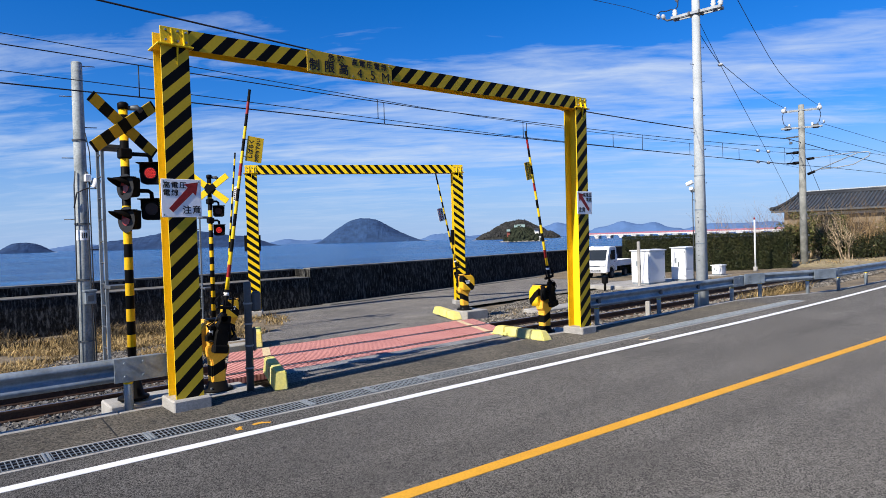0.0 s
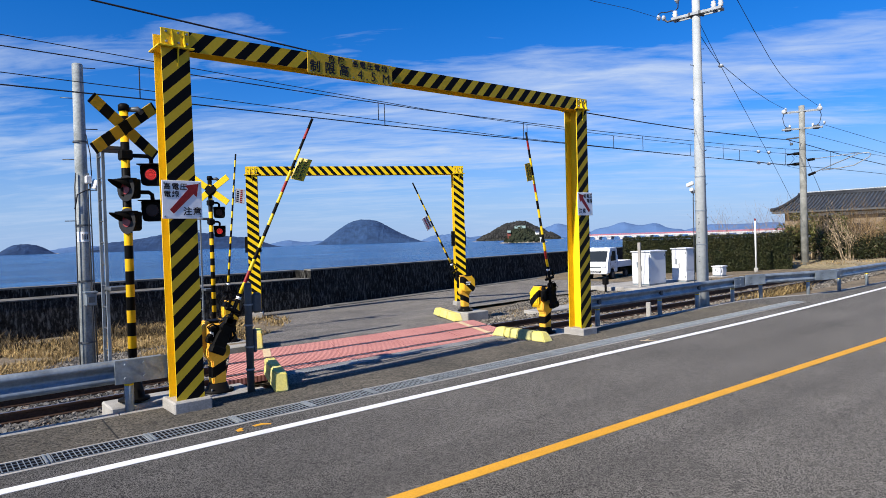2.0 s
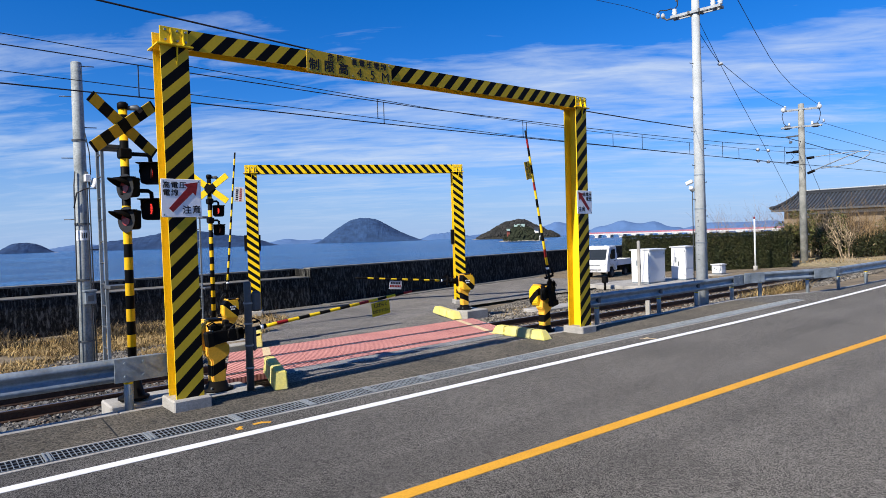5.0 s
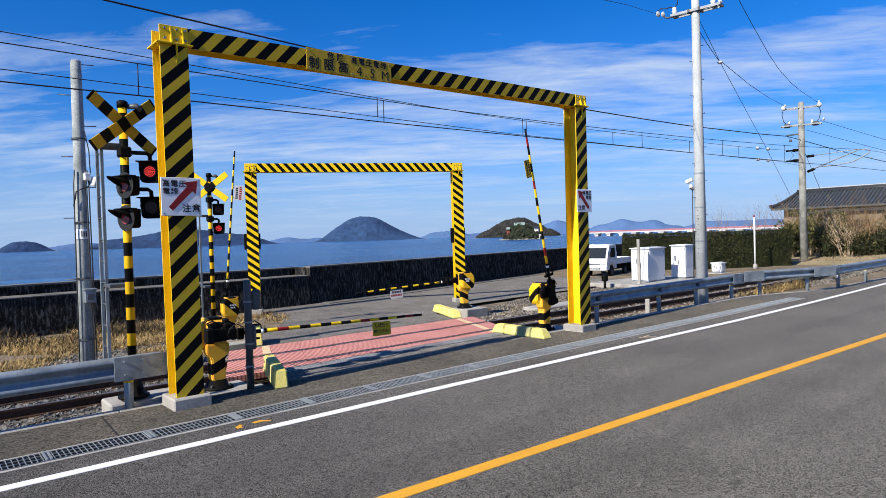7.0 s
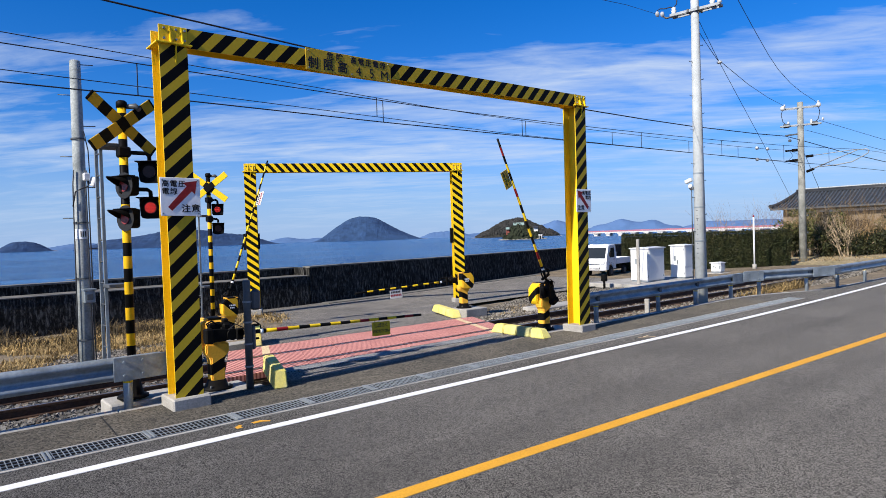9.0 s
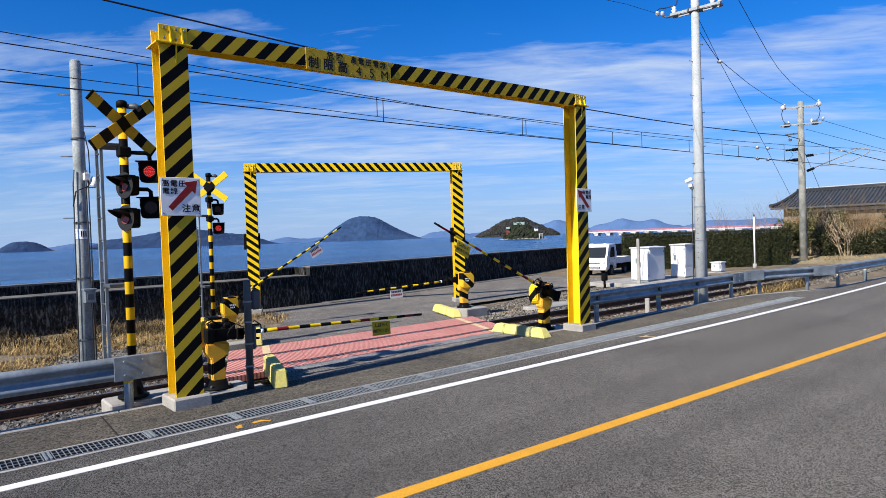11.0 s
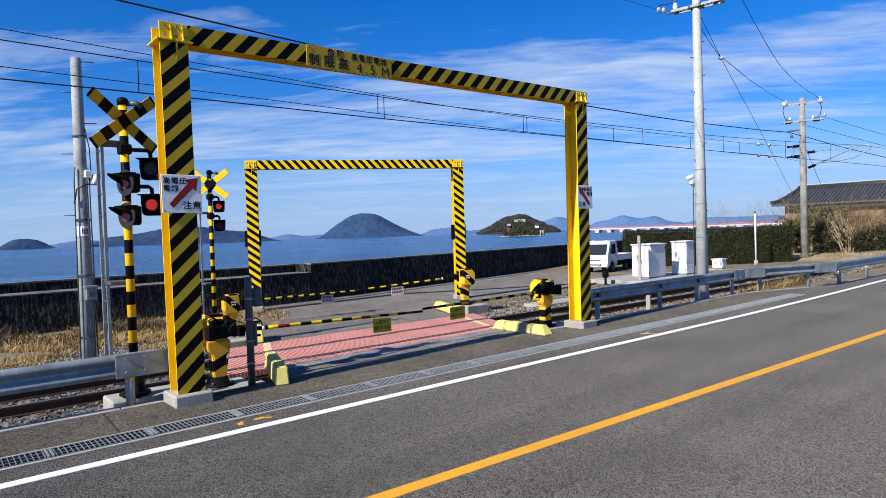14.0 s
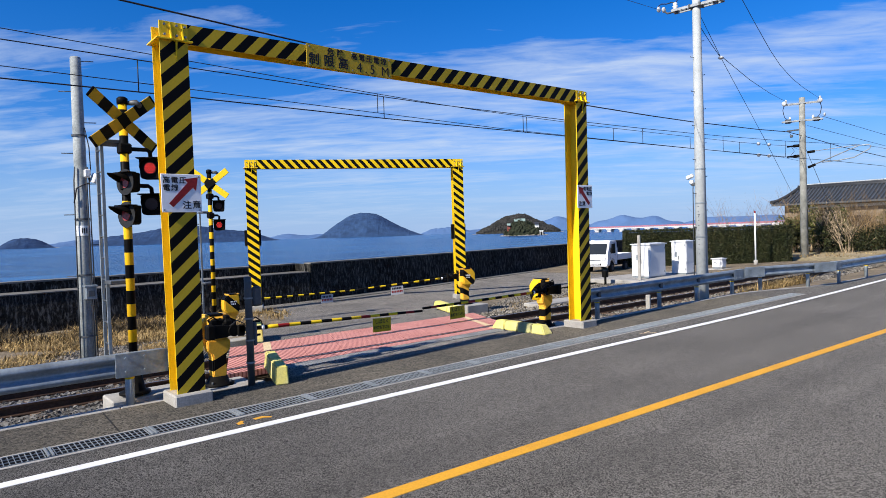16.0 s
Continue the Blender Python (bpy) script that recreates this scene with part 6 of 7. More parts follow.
def kei_truck(at):
    """Small cab-over pickup: its nose at x = 0, its length along +x, its right flank at y = 0."""
    t = thing("pickup_truck", at, "small white cab-over pickup truck parked on the shore road", "truck")
    L, W = 3.4, 1.48
    bm = bmesh.new()
    side = [(0.03, 0.38), (0.0, 0.62), (0.06, 0.98), (0.34, 1.68), (0.46, 1.76), (1.25, 1.78), (1.36, 1.70), (1.40, 0.98), (1.40, 0.42), (1.02, 0.42), (0.95, 0.62), (0.72, 0.70), (0.48, 0.62), (0.40, 0.38)]
    prism(bm, side, 0.03, W - 0.03, "y")
    bmesh.ops.bevel(bm, geom=[e for e in bm.edges if abs(e.verts[0].co.y - e.verts[1].co.y) < 0.01], offset=0.035, segments=2, affect="EDGES")
    cabp = part("cab", bm, M["car_white"], t)
    bm = bmesh.new(); prism(bm, [(0.085, 1.03), (0.315, 1.60), (0.345, 1.60), (0.12, 1.03)], 0.12, W - 0.12, "y"); w = part("windscreen", bm, M["glass"], cabp, "dark windscreen"); w.location.x = -0.03
    for y0, y1 in ((0.018, 0.034), (W - 0.034, W - 0.018)):
        bm = bmesh.new(); prism(bm, [(0.50, 1.05), (0.62, 1.58), (1.12, 1.60), (1.14, 1.05)], y0, y1, "y"); part("side_window", bm, M["glass"], cabp, "dark side window")
        bm = bmesh.new(); prism(bm, [(0.46, 0.74), (0.40, 1.0), (0.60, 1.63), (1.17, 1.64), (1.19, 0.5), (1.05, 0.5), (0.98, 0.70), (0.74, 0.78)], y0 + 0.006 if y0 < 1 else y0 - 0.002, (y0 + 0.014) if y0 < 1 else y1 - 0.006, "y"); d = part("door", bm, M["car_white"], cabp)
        if y0 < 1:
            # black outline behind the door draws the dark gap round it
            bm = bmesh.new(); prism(bm, [(0.445, 0.73), (0.385, 1.0), (0.588, 1.645), (1.182, 1.655), (1.203, 0.488), (1.043, 0.488), (0.972, 0.688), (0.738, 0.766)], y0 + 0.009, y0 + 0.012, "y"); part("door_gap", bm, M["black"], cabp, "black outline for the gap round the door")
        bm = bmesh.new(); box(bm, (1.03, y0 - 0.012, 0.93), (1.13, y1 + 0.004, 0.97), 0.005); part("door_handle", bm, M["black"], d)
        bm = bmesh.new(); box(bm, (0.28, -0.16 if y0 < 1 else W + 0.04, 1.12), (0.36, -0.04 if y0 < 1 else W + 0.16, 1.36), 0.02); part("mirror", bm, M["black"], cabp)
    for y in (0.10, W - 0.36):
        bm = bmesh.new(); box(bm, (-0.02, y, 0.68), (0.10, y + 0.26, 0.86), 0.03); part("headlight", bm, M["glass_clear"], cabp, "clear headlight")
    bm = bmesh.new(); box(bm, (-0.035, 0.05, 0.34), (0.12, W - 0.05, 0.60), 0.04); part("bumper", bm, M["car_white"], cabp)
    bm = bmesh.new(); box(bm, (-0.045, 0.38, 0.42), (-0.03, W - 0.38, 0.54), 0.01); part("grille", bm, M["black"], cabp)
    bm = bmesh.new(); box(bm, (-0.018, 0.40, 0.70), (-0.004, W - 0.40, 0.74)); part("trim_strip", bm, M["galv_dark"], cabp)
    for z in (0.40, 0.455, 0.51):
        bm = bmesh.new(); box(bm, (-0.05, 0.42, z), (-0.044, W - 0.42, z + 0.022)); part("grille_slat", bm, M["car_white"], cabp)
    for y in (0.35, W - 0.35):
        bm = bmesh.new(); box(bm, (0.6, y - 0.08, 1.765), (0.68, y + 0.08, 1.80), 0.01); part("roof_marker", bm, M["car_white"], cabp)
    for y in (0.06, W - 0.16):
        bm = bmesh.new(); tube(bm, [(0.72, y, 0.30), (0.72, y + 0.10, 0.30)], 0.325, 20); part("wheel_arch", bm, M["black"], t, "dark wheel arch")
    bm = bmesh.new(); box(bm, (1.44, 0.0, 0.66), (L, W, 0.72), 0.01); bed = part("bed", bm, M["car_white"], t)
    for lo, hi in (((1.44, 0, 0.72), (L, 0.035, 1.0)), ((1.44, W - 0.035, 0.72), (L, W, 1.0)), ((L - 0.035, 0.036, 0.72), (L, W - 0.036, 1.0)), ((1.44, 0.036, 0.72), (1.475, W - 0.036, 1.35))):
        bm = bmesh.new(); box(bm, lo, hi, 0.008); part("bed_side", bm, M["car_white"], bed)
    bm = bmesh.new(); box(bm, (0.9, 0.3, 0.34), (L - 0.1, W - 0.3, 0.62), 0.02); box(bm, (1.9, 0.08, 0.38), (2.35, 0.4, 0.6), 0.02); part("chassis", bm, M["black"], t)
    for x in (0.72, 2.62):
        for y in (0.09, W - 0.09):
            bm = bmesh.new(); tube(bm, [(x, y - 0.07, 0.265), (x, y - 0.06, 0.265), (x, y + 0.06, 0.265), (x, y + 0.07, 0.265)], [0.235, 0.265, 0.265, 0.235], 20); wh = part("wheel", bm, M["tyre"], t, "black tyre")
            s = -1 if y < 1 else 1
            bm = bmesh.new(); tube(bm, [(x, y + s * 0.05, 0.265), (x, y + s * 0.078, 0.265)], [0.165, 0.15], 16); part("rim", bm, M["galv_dark"], wh)
    return t


M["glass_clear"] = mat("headlight_glass", (0.55, 0.57, 0.6), 0.1, bump=0)
kei_truck(pose(28.9, 20.6, -0.31, 0, 0, 12))

# ------------------------------------------------------------ crossing surface and kerbs


def skew(y):
    return 0.42 * (y - 10.05)


# flat panels: dark stripes paint the shade in the grooves between ribs
M["red_rib"] = stripes("red_panel_groove_shade", (0.66, 0.315, 0.265), (0.27, 0.10, 0.085), (1, 0, 0), 0.066, 0.42, rough=0.75, second=(0.53, 0.235, 0.20), big=1.2, fine=40, amount=0.8, grain=0.12)
M["grey_rib"] = stripes("grey_panel_groove_shade", (0.36, 0.365, 0.36), (0.06, 0.06, 0.06), (1, 0.6, 0), 0.062, 0.45, rough=0.7, second=(0.22, 0.22, 0.22), amount=0.7, grain=0.15)
deck = thing("crossing_deck", pose(0, 0, 0), "red ribbed rubber panels between the rails", "level crossing", kind="structure")
for y0, y1 in ((10.02, 10.30), (10.46, 11.385), (11.53, 12.48)):
    x = 3.78
    k = 0
    while x < 10.35:
        x1 = min(x + 0.75, 10.42)
        bm = bmesh.new(); prism(bm, [(x + skew(y0), y0), (x1 - 0.006 + skew(y0), y0), (x1 - 0.006 + skew(y1), y1), (x + skew(y1), y1)], -0.10, 0.0 + 0.003 * (k % 2), "z")
        part("panel", bm, M["red_rib"], deck); x, k = x1, k + 1
for y0, y1 in ((9.66, 10.0),):
    x = 4.75
    while x < 9.85:
        x1 = min(x + 0.75, 9.95)
        bm = bmesh.new(); prism(bm, [(x + skew(y0), y0), (x1 - 0.006 + skew(y0), y0), (x1 - 0.006 + skew(y1), y1), (x + skew(y1), y1)], -0.10, 0.004, "z")
        part("tread_panel", bm, M["grey_rib"], deck, "grey ribbed tread panel"); x = x1
for x in (4.47, 9.80):
    for y0, y1 in ((10.03, 10.29), (10.47, 11.375), (11.54, 12.47)):
        bm = bmesh.new(); prism(bm, [(x + skew(y0), y0), (x + 0.16 + skew(y0), y0), (x + 0.16 + skew(y1), y1), (x + skew(y1), y1)], 0.004, 0.008, "z")
        part("edge_line", bm, M["cream"], deck, "cream painted edge line")


def kerb_row(pts, mats, w, h, cut=0.12):
    """Row of chamfered kerb stones between two ground points."""
    a, b = Vector(pts[0]), Vector(pts[1])
    d = (b - a)
    n = len(mats)
    tap = 0.02 if cut < 0.1 else 0.045
    ang = math.degrees(math.atan2(d.y, d.x))
    step = d.length / n
    for k, mm in enumerate(mats):
        bm = bmesh.new()
        e0, e1 = (cut if k == 0 else 0.0), (cut if k == n - 1 else 0.0)
        lo, hi = k * step + 0.006, (k + 1) * step - 0.006
        vs = [[(lo, -w / 2, 0), (hi, -w / 2, 0), (hi, w / 2, 0), (lo, w / 2, 0)], [(lo + e0, -w / 2 + tap, h), (hi - e1, -w / 2 + tap, h), (hi - e1, w / 2 - tap, h), (lo + e0, w / 2 - tap, h)]]
        v = [bm.verts.new(p) for ring in vs for p in ring]
        for q in ((0, 3, 2, 1), (4, 5, 6, 7), (0, 1, 5, 4), (1, 2, 6, 5), (2, 3, 7, 6), (3, 0, 4, 7)):
            bm.faces.new([v[i] for i in q])
        bmesh.ops.bevel(bm, geom=list(bm.edges), offset=0.018, segments=2, affect="EDGES")
        solid("kerb_stone", bm, M[mm], "worn yellow-painted concrete kerb stone" if mm == "kerb_yellow" else "stained yellow concrete kerb stone", "kerb stone", "kerb stones along the crossing",
              at=pose(a.x, a.y, a.z, 0, 0, ang) )


kerb_row([(4.08, 8.64, 0), (4.52, 10.0, 0)], ["kerb_yellow", "kerb_yellow"], 0.21, 0.28, 0.02)
kerb_row([(9.94, 8.56, 0), (9.98, 10.16, 0)], ["kerb_yellow", "kerb_old", "kerb_yellow", "kerb_yellow"], 0.27, 0.19)
kerb_row([(10.98, 12.55, 0), (11.72, 14.35, -0.04)], ["kerb_yellow", "kerb_yellow", "kerb_yellow"], 0.27, 0.2)
kerb_row([(5.42, 12.6, 0), (5.78, 13.45, -0.03)], ["kerb_yellow"], 0.27, 0.33, 0.02)
bm = bmesh.new(); box(bm, (4.9, 13.4, -0.26), (5.7, 13.75, -0.02), 0.02)
solid("concrete_block", bm, M["concrete"], "short grey concrete block beside the kerb", "concrete block")

# ------------------------------------------------------------ drain grating
bars = [x * 0.050 for x in range(-82, 404)]
gv, gf = [], []


def add_box(v, f, lo, hi):
    b = len(v)
    v.extend((x, y, z) for z in (lo[2], hi[2]) for y in (lo[1], hi[1]) for x in (lo[0], hi[0]))
    f.extend(tuple(b + i for i in q) for q in ((0, 2, 3, 1), (4, 5, 7, 6), (0, 1, 5, 4), (2, 6, 7, 3), (0, 4, 6, 2), (1, 3, 7, 5)))


for x in bars:
    add_box(gv, gf, (x - 0.0036, 7.508, 0.006), (x + 0.0036, 7.842, 0.014))
for y in (7.512, 7.62, 7.73, 7.838):
    add_box(gv, gf, (-4.1, y - 0.003, 0.0035), (20.19, y + 0.003, 0.012))
for k in range(-4, 21):
    add_box(gv, gf, (k - 0.03, 7.506, 0.003), (k - 0.012, 7.844, 0.025)); add_box(gv, gf, (k + 0.012, 7.506, 0.003), (k + 0.03, 7.844, 0.025))
raw("drain_grating", gv, gf, M["grate"], "galvanised steel drain grating along the road", "grating", kind="stuff")

# ------------------------------------------------------------ house, hedge, shrubs


def leaf_cloud(rng, places, size):
    """Small leaf quads at places (numpy array), with random turns."""
    n = len(places)
    a = rng.normal(size=(n, 3)); a /= np.linalg.norm(a, axis=1)[:, None]
    b = rng.normal(size=(n, 3)); b -= a * (a * b).sum(1)[:, None]; b /= np.linalg.norm(b, axis=1)[:, None]
    s = size * rng.uniform(0.6, 1.3, (n, 1))
    q = np.stack([places - a * s, places - b * s * 0.5, places + a * s, places + b * s * 0.5], 1).reshape(-1, 3)
    return q.tolist(), [(4 * i, 4 * i + 1, 4 * i + 2, 4 * i + 3) for i in range(n)]


rng = np.random.default_rng(4)
A, B = np.array([32.4, 21.8]), np.array([38.15, 14.75])
hd = thing("hedge", pose(0, 0, 0), "dense dark green clipped hedge beside the railway", "hedge")
d = (B - A); ln = np.linalg.norm(d); d /= ln; nv = np.array([-d[1], d[0]])
if nv[1] < 0:
    nv = -nv
hz0, hh, hw = -0.2, 2.15, 1.4
bm = bmesh.new()
ang = math.degrees(math.atan2(d[1], d[0]))
box(bm, (0.12, 0.12, 0), (ln - 0.12, hw - 0.12, hh - 0.14), 0.1, m=pose(A[0], A[1], hz0, 0, 0, ang))
part("inner_growth", bm, M["leaf"], hd)
n = 30000
u, v, w = rng.uniform(0, ln, n), rng.uniform(0, hw, n), rng.uniform(0, hh, n)
side = rng.integers(0, 8, n)
v = np.where(side < 4, rng.normal(0.0, 0.04, n), v); w = np.where((side >= 4) & (side < 6), hh + rng.normal(-0.04, 0.035, n), w)
u = np.where(side == 6, ln + rng.normal(-0.02, 0.04, n), u); u = np.where(side == 7, rng.normal(0.02, 0.04, n), u)
loc = np.array([[noise.noise((a * 1.3, b * 1.3, 3)) for a, b in zip(u, w)]]).T * 0.08
pl = pose(A[0], A[1], hz0, 0, 0, ang)
pm = np.array(pl)
loc3 = np.stack([u, v + loc[:, 0], w], 1)
wp = loc3 @ pm[:3, :3].T + pm[:3, 3]
v_, f_ = leaf_cloud(rng, wp, 0.046)
raw("foliage", v_, f_, M["leaf"], kind="", parent=hd)


def bush(x, y, z, r, h, material, seed, count=1500, label="rounded evergreen bush with small leaves"):
    g = np.random.default_rng(seed)
    t = thing("bush", pose(x, y, z), label, "bush", "bushes in the garden")
    # clumps give an uneven outline
    cl = [(g.normal(0, r * 0.45), g.normal(0, r * 0.4), abs(g.normal(h * 0.5, h * 0.24)), g.uniform(0.25, 0.5) * r) for _ in range(14)]
    pts = []
    for cx, cy, cz, cr in cl:
        m = count // 14
        q = g.normal(size=(m, 3)); q /= np.linalg.norm(q, axis=1)[:, None]
        q *= cr * g.uniform(0.6, 1.05, (m, 1))
        pts.append(q * [1, 1, 0.85] + [cx, cy, max(cz, cr * 0.7)])
    v2, f2 = leaf_cloud(g, np.concatenate(pts), 0.075)
    raw("crown", v2, f2, material, parent=t)
    bm = bmesh.new()
    for k in range(4):
        tube(bm, [(0, 0, -0.1), (g.normal(0, 0.1), g.normal(0, 0.1), h * 0.3), (g.normal(0, 0.3) * r, g.normal(0, 0.3) * r, h * 0.6)], [0.06, 0.04, 0.015], 6)
    part("trunk", bm, M["bark"], t)


def twiggy(x, y, z, h, spread, stems, seed, material, label, lean=0.0, thick=0.022):
    """A leafless shrub: thin stems that fork into twigs."""
    g = np.random.default_rng(seed)
    t = thing("bare_shrub", pose(x, y, z), label, "shrub", "bare shrubs in the garden")
    V, F = [], []

    def stick(a, b, r0, r1):
        d = b - a
        s = np.cross(d, [0.3, 0.9, 0.2]); s /= np.linalg.norm(s) + 1e-9
        q = np.cross(d, s); q /= np.linalg.norm(q) + 1e-9
        base = len(V)
        for p, r in ((a, r0), (b, r1)):
            for k in range(3):
                an = k * math.tau / 3
                V.append(tuple(p + (s * math.cos(an) + q * math.sin(an)) * r))
        for k in range(3):
            F.append((base + k, base + (k + 1) % 3, base + 3 + (k + 1) % 3, base + 3 + k))

    def grow(p, d, length, r, depth):
        q = p
        for k in range(3):
            d2 = d + g.normal(0, 0.13, 3) + [0, 0, 0.05]
            d2 /= np.linalg.norm(d2)
            e = q + d2 * length / 3
            stick(q, e, r * (1 - k * 0.22), r * (1 - (k + 1) * 0.22))
            if depth and k > 0:
                for _ in range(2):
                    s = d2 + g.normal(0, 0.45, 3); s /= np.linalg.norm(s)
                    grow(e, s, length * 0.5, r * 0.55, depth - 1)
            q, d = e, d2

    for k in range(int(stems * 2.4)):
        d0 = np.array([g.normal(lean, 0.20), g.normal(0, 0.20), 1.0]); d0 /= np.linalg.norm(d0)
        grow(np.array([g.normal(0, spread), g.normal(0, spread), -0.1]), d0, h * g.uniform(0.6, 1.05), thick * g.uniform(0.4, 1.0), 1 if stems > 6 else 2)
    raw("crown", V, F, material, parent=t)


def build_garden():
    # dry field between the hedge, the track and the house
    bm = bmesh.new()
    rows = []
    for x in (37.5, 40, 43, 46, 50, 54, 58):
        rows.append([bm.verts.new((x, y, -0.3 if x < 38 or y < 9 else 0.25 * min(1, (x - 37.5) / 6) + 0.08 * noise.noise((x * 0.5, y * 0.5, 7)))) for y in (8.9, 10, 12, 14, 16, 18, 21, 24)])
    for a, b in zip(rows, rows[1:]):
        for k in range(7):
            bm.faces.new([a[k], b[k], b[k + 1], a[k + 1]])
    solid("garden_soil", bm, M["dirt_field"], "dry tan garden soil before the house", "ground", kind="structure")
    k = 0
    for x, y, r, h, mm in ((42.6, 16.4, 0.7, 1.9, "leaf"), (43.6, 14.3, 1.2, 1.5, "leaf"), (45.6, 13.2, 1.2, 1.5, "leaf"), (47.6, 12.3, 1.2, 1.5, "leaf"), (43.2, 15.6, 1.1, 2.3, "leaf_light"), (45.0, 14.6, 1.2, 2.4, "leaf_light"), (47.5, 13.9, 1.0, 1.8, "leaf"), (49.0, 12.3, 1.0, 2.2, "leaf"),
                           (48.0, 15.6, 1.1, 2.4, "leaf"), (50.5, 13.6, 1.1, 2.2, "leaf_light"), (46.0, 10.9, 0.8, 1.0, "leaf_light"), (48.5, 10.6, 0.9, 1.1, "leaf_light"), (51.5, 11.0, 1.0, 2.4, "leaf"), (46.2, 16.6, 1.0, 2.7, "leaf_light")):
        bush(x, y, 0.2, r * 1.25, h * 0.95, M[mm], 100 + k, 2600, label="dark evergreen bush in the dry garden" if mm == "leaf" else "yellowish evergreen bush in the dry garden"); k += 1
    for x, y, h, sp, n, mm, lean, th in ((44.0, 14.9, 2.6, 0.4, 9, "bark", 0.1, 0.035), (45.5, 14.0, 2.8, 0.5, 12, "twig", 0.15, 0.025), (47.0, 13.4, 2.5, 0.6, 10, "twig", 0.1, 0.025), (48.6, 13.0, 2.5, 0.6, 9, "twig", 0.0, 0.025),
                                         (50.0, 12.4, 2.6, 0.6, 9, "bark", 0.1, 0.03), (43.0, 16.6, 2.9, 0.5, 14, "twig", 0.0, 0.02), (51.0, 11.2, 2.9, 0.5, 14, "twig", 0.1, 0.025), (48.0, 14.6, 2.7, 0.6, 9, "twig", 0.1, 0.025), (46.0, 15.6, 2.7, 0.6, 9, "twig", 0.1, 0.025),
                                         (42.6, 13.4, 1.7, 0.2, 5, "bark", 0.0, 0.04), (47.4, 15.0, 3.0, 0.8, 17, "twig", 0.0, 0.018), (49.4, 14.2, 3.0, 0.9, 17, "twig", 0.05, 0.018), (51.6, 12.6, 3.0, 0.9, 17, "twig", 0.05, 0.018), (45.0, 16.0, 2.7, 0.7, 16, "twig", 0.0, 0.016)):
        twiggy(x, y, 0.2, h, sp, n, int(x * 10), M[mm], "leafless pale-stemmed shrub in the dry garden" if mm == "bark" else "leafless brown twiggy shrub in the dry garden", lean, th)
    for s, (x, y) in enumerate(((36.5, 18.4), (37.2, 17.7), (37.7, 17.0), (38.2, 16.4))):
        twiggy(x, y, 0.0, 2.75, 0.4, 7, 40 + s, M["twig"], "leafless brown twigs showing above the hedge", 0.0, 0.014)


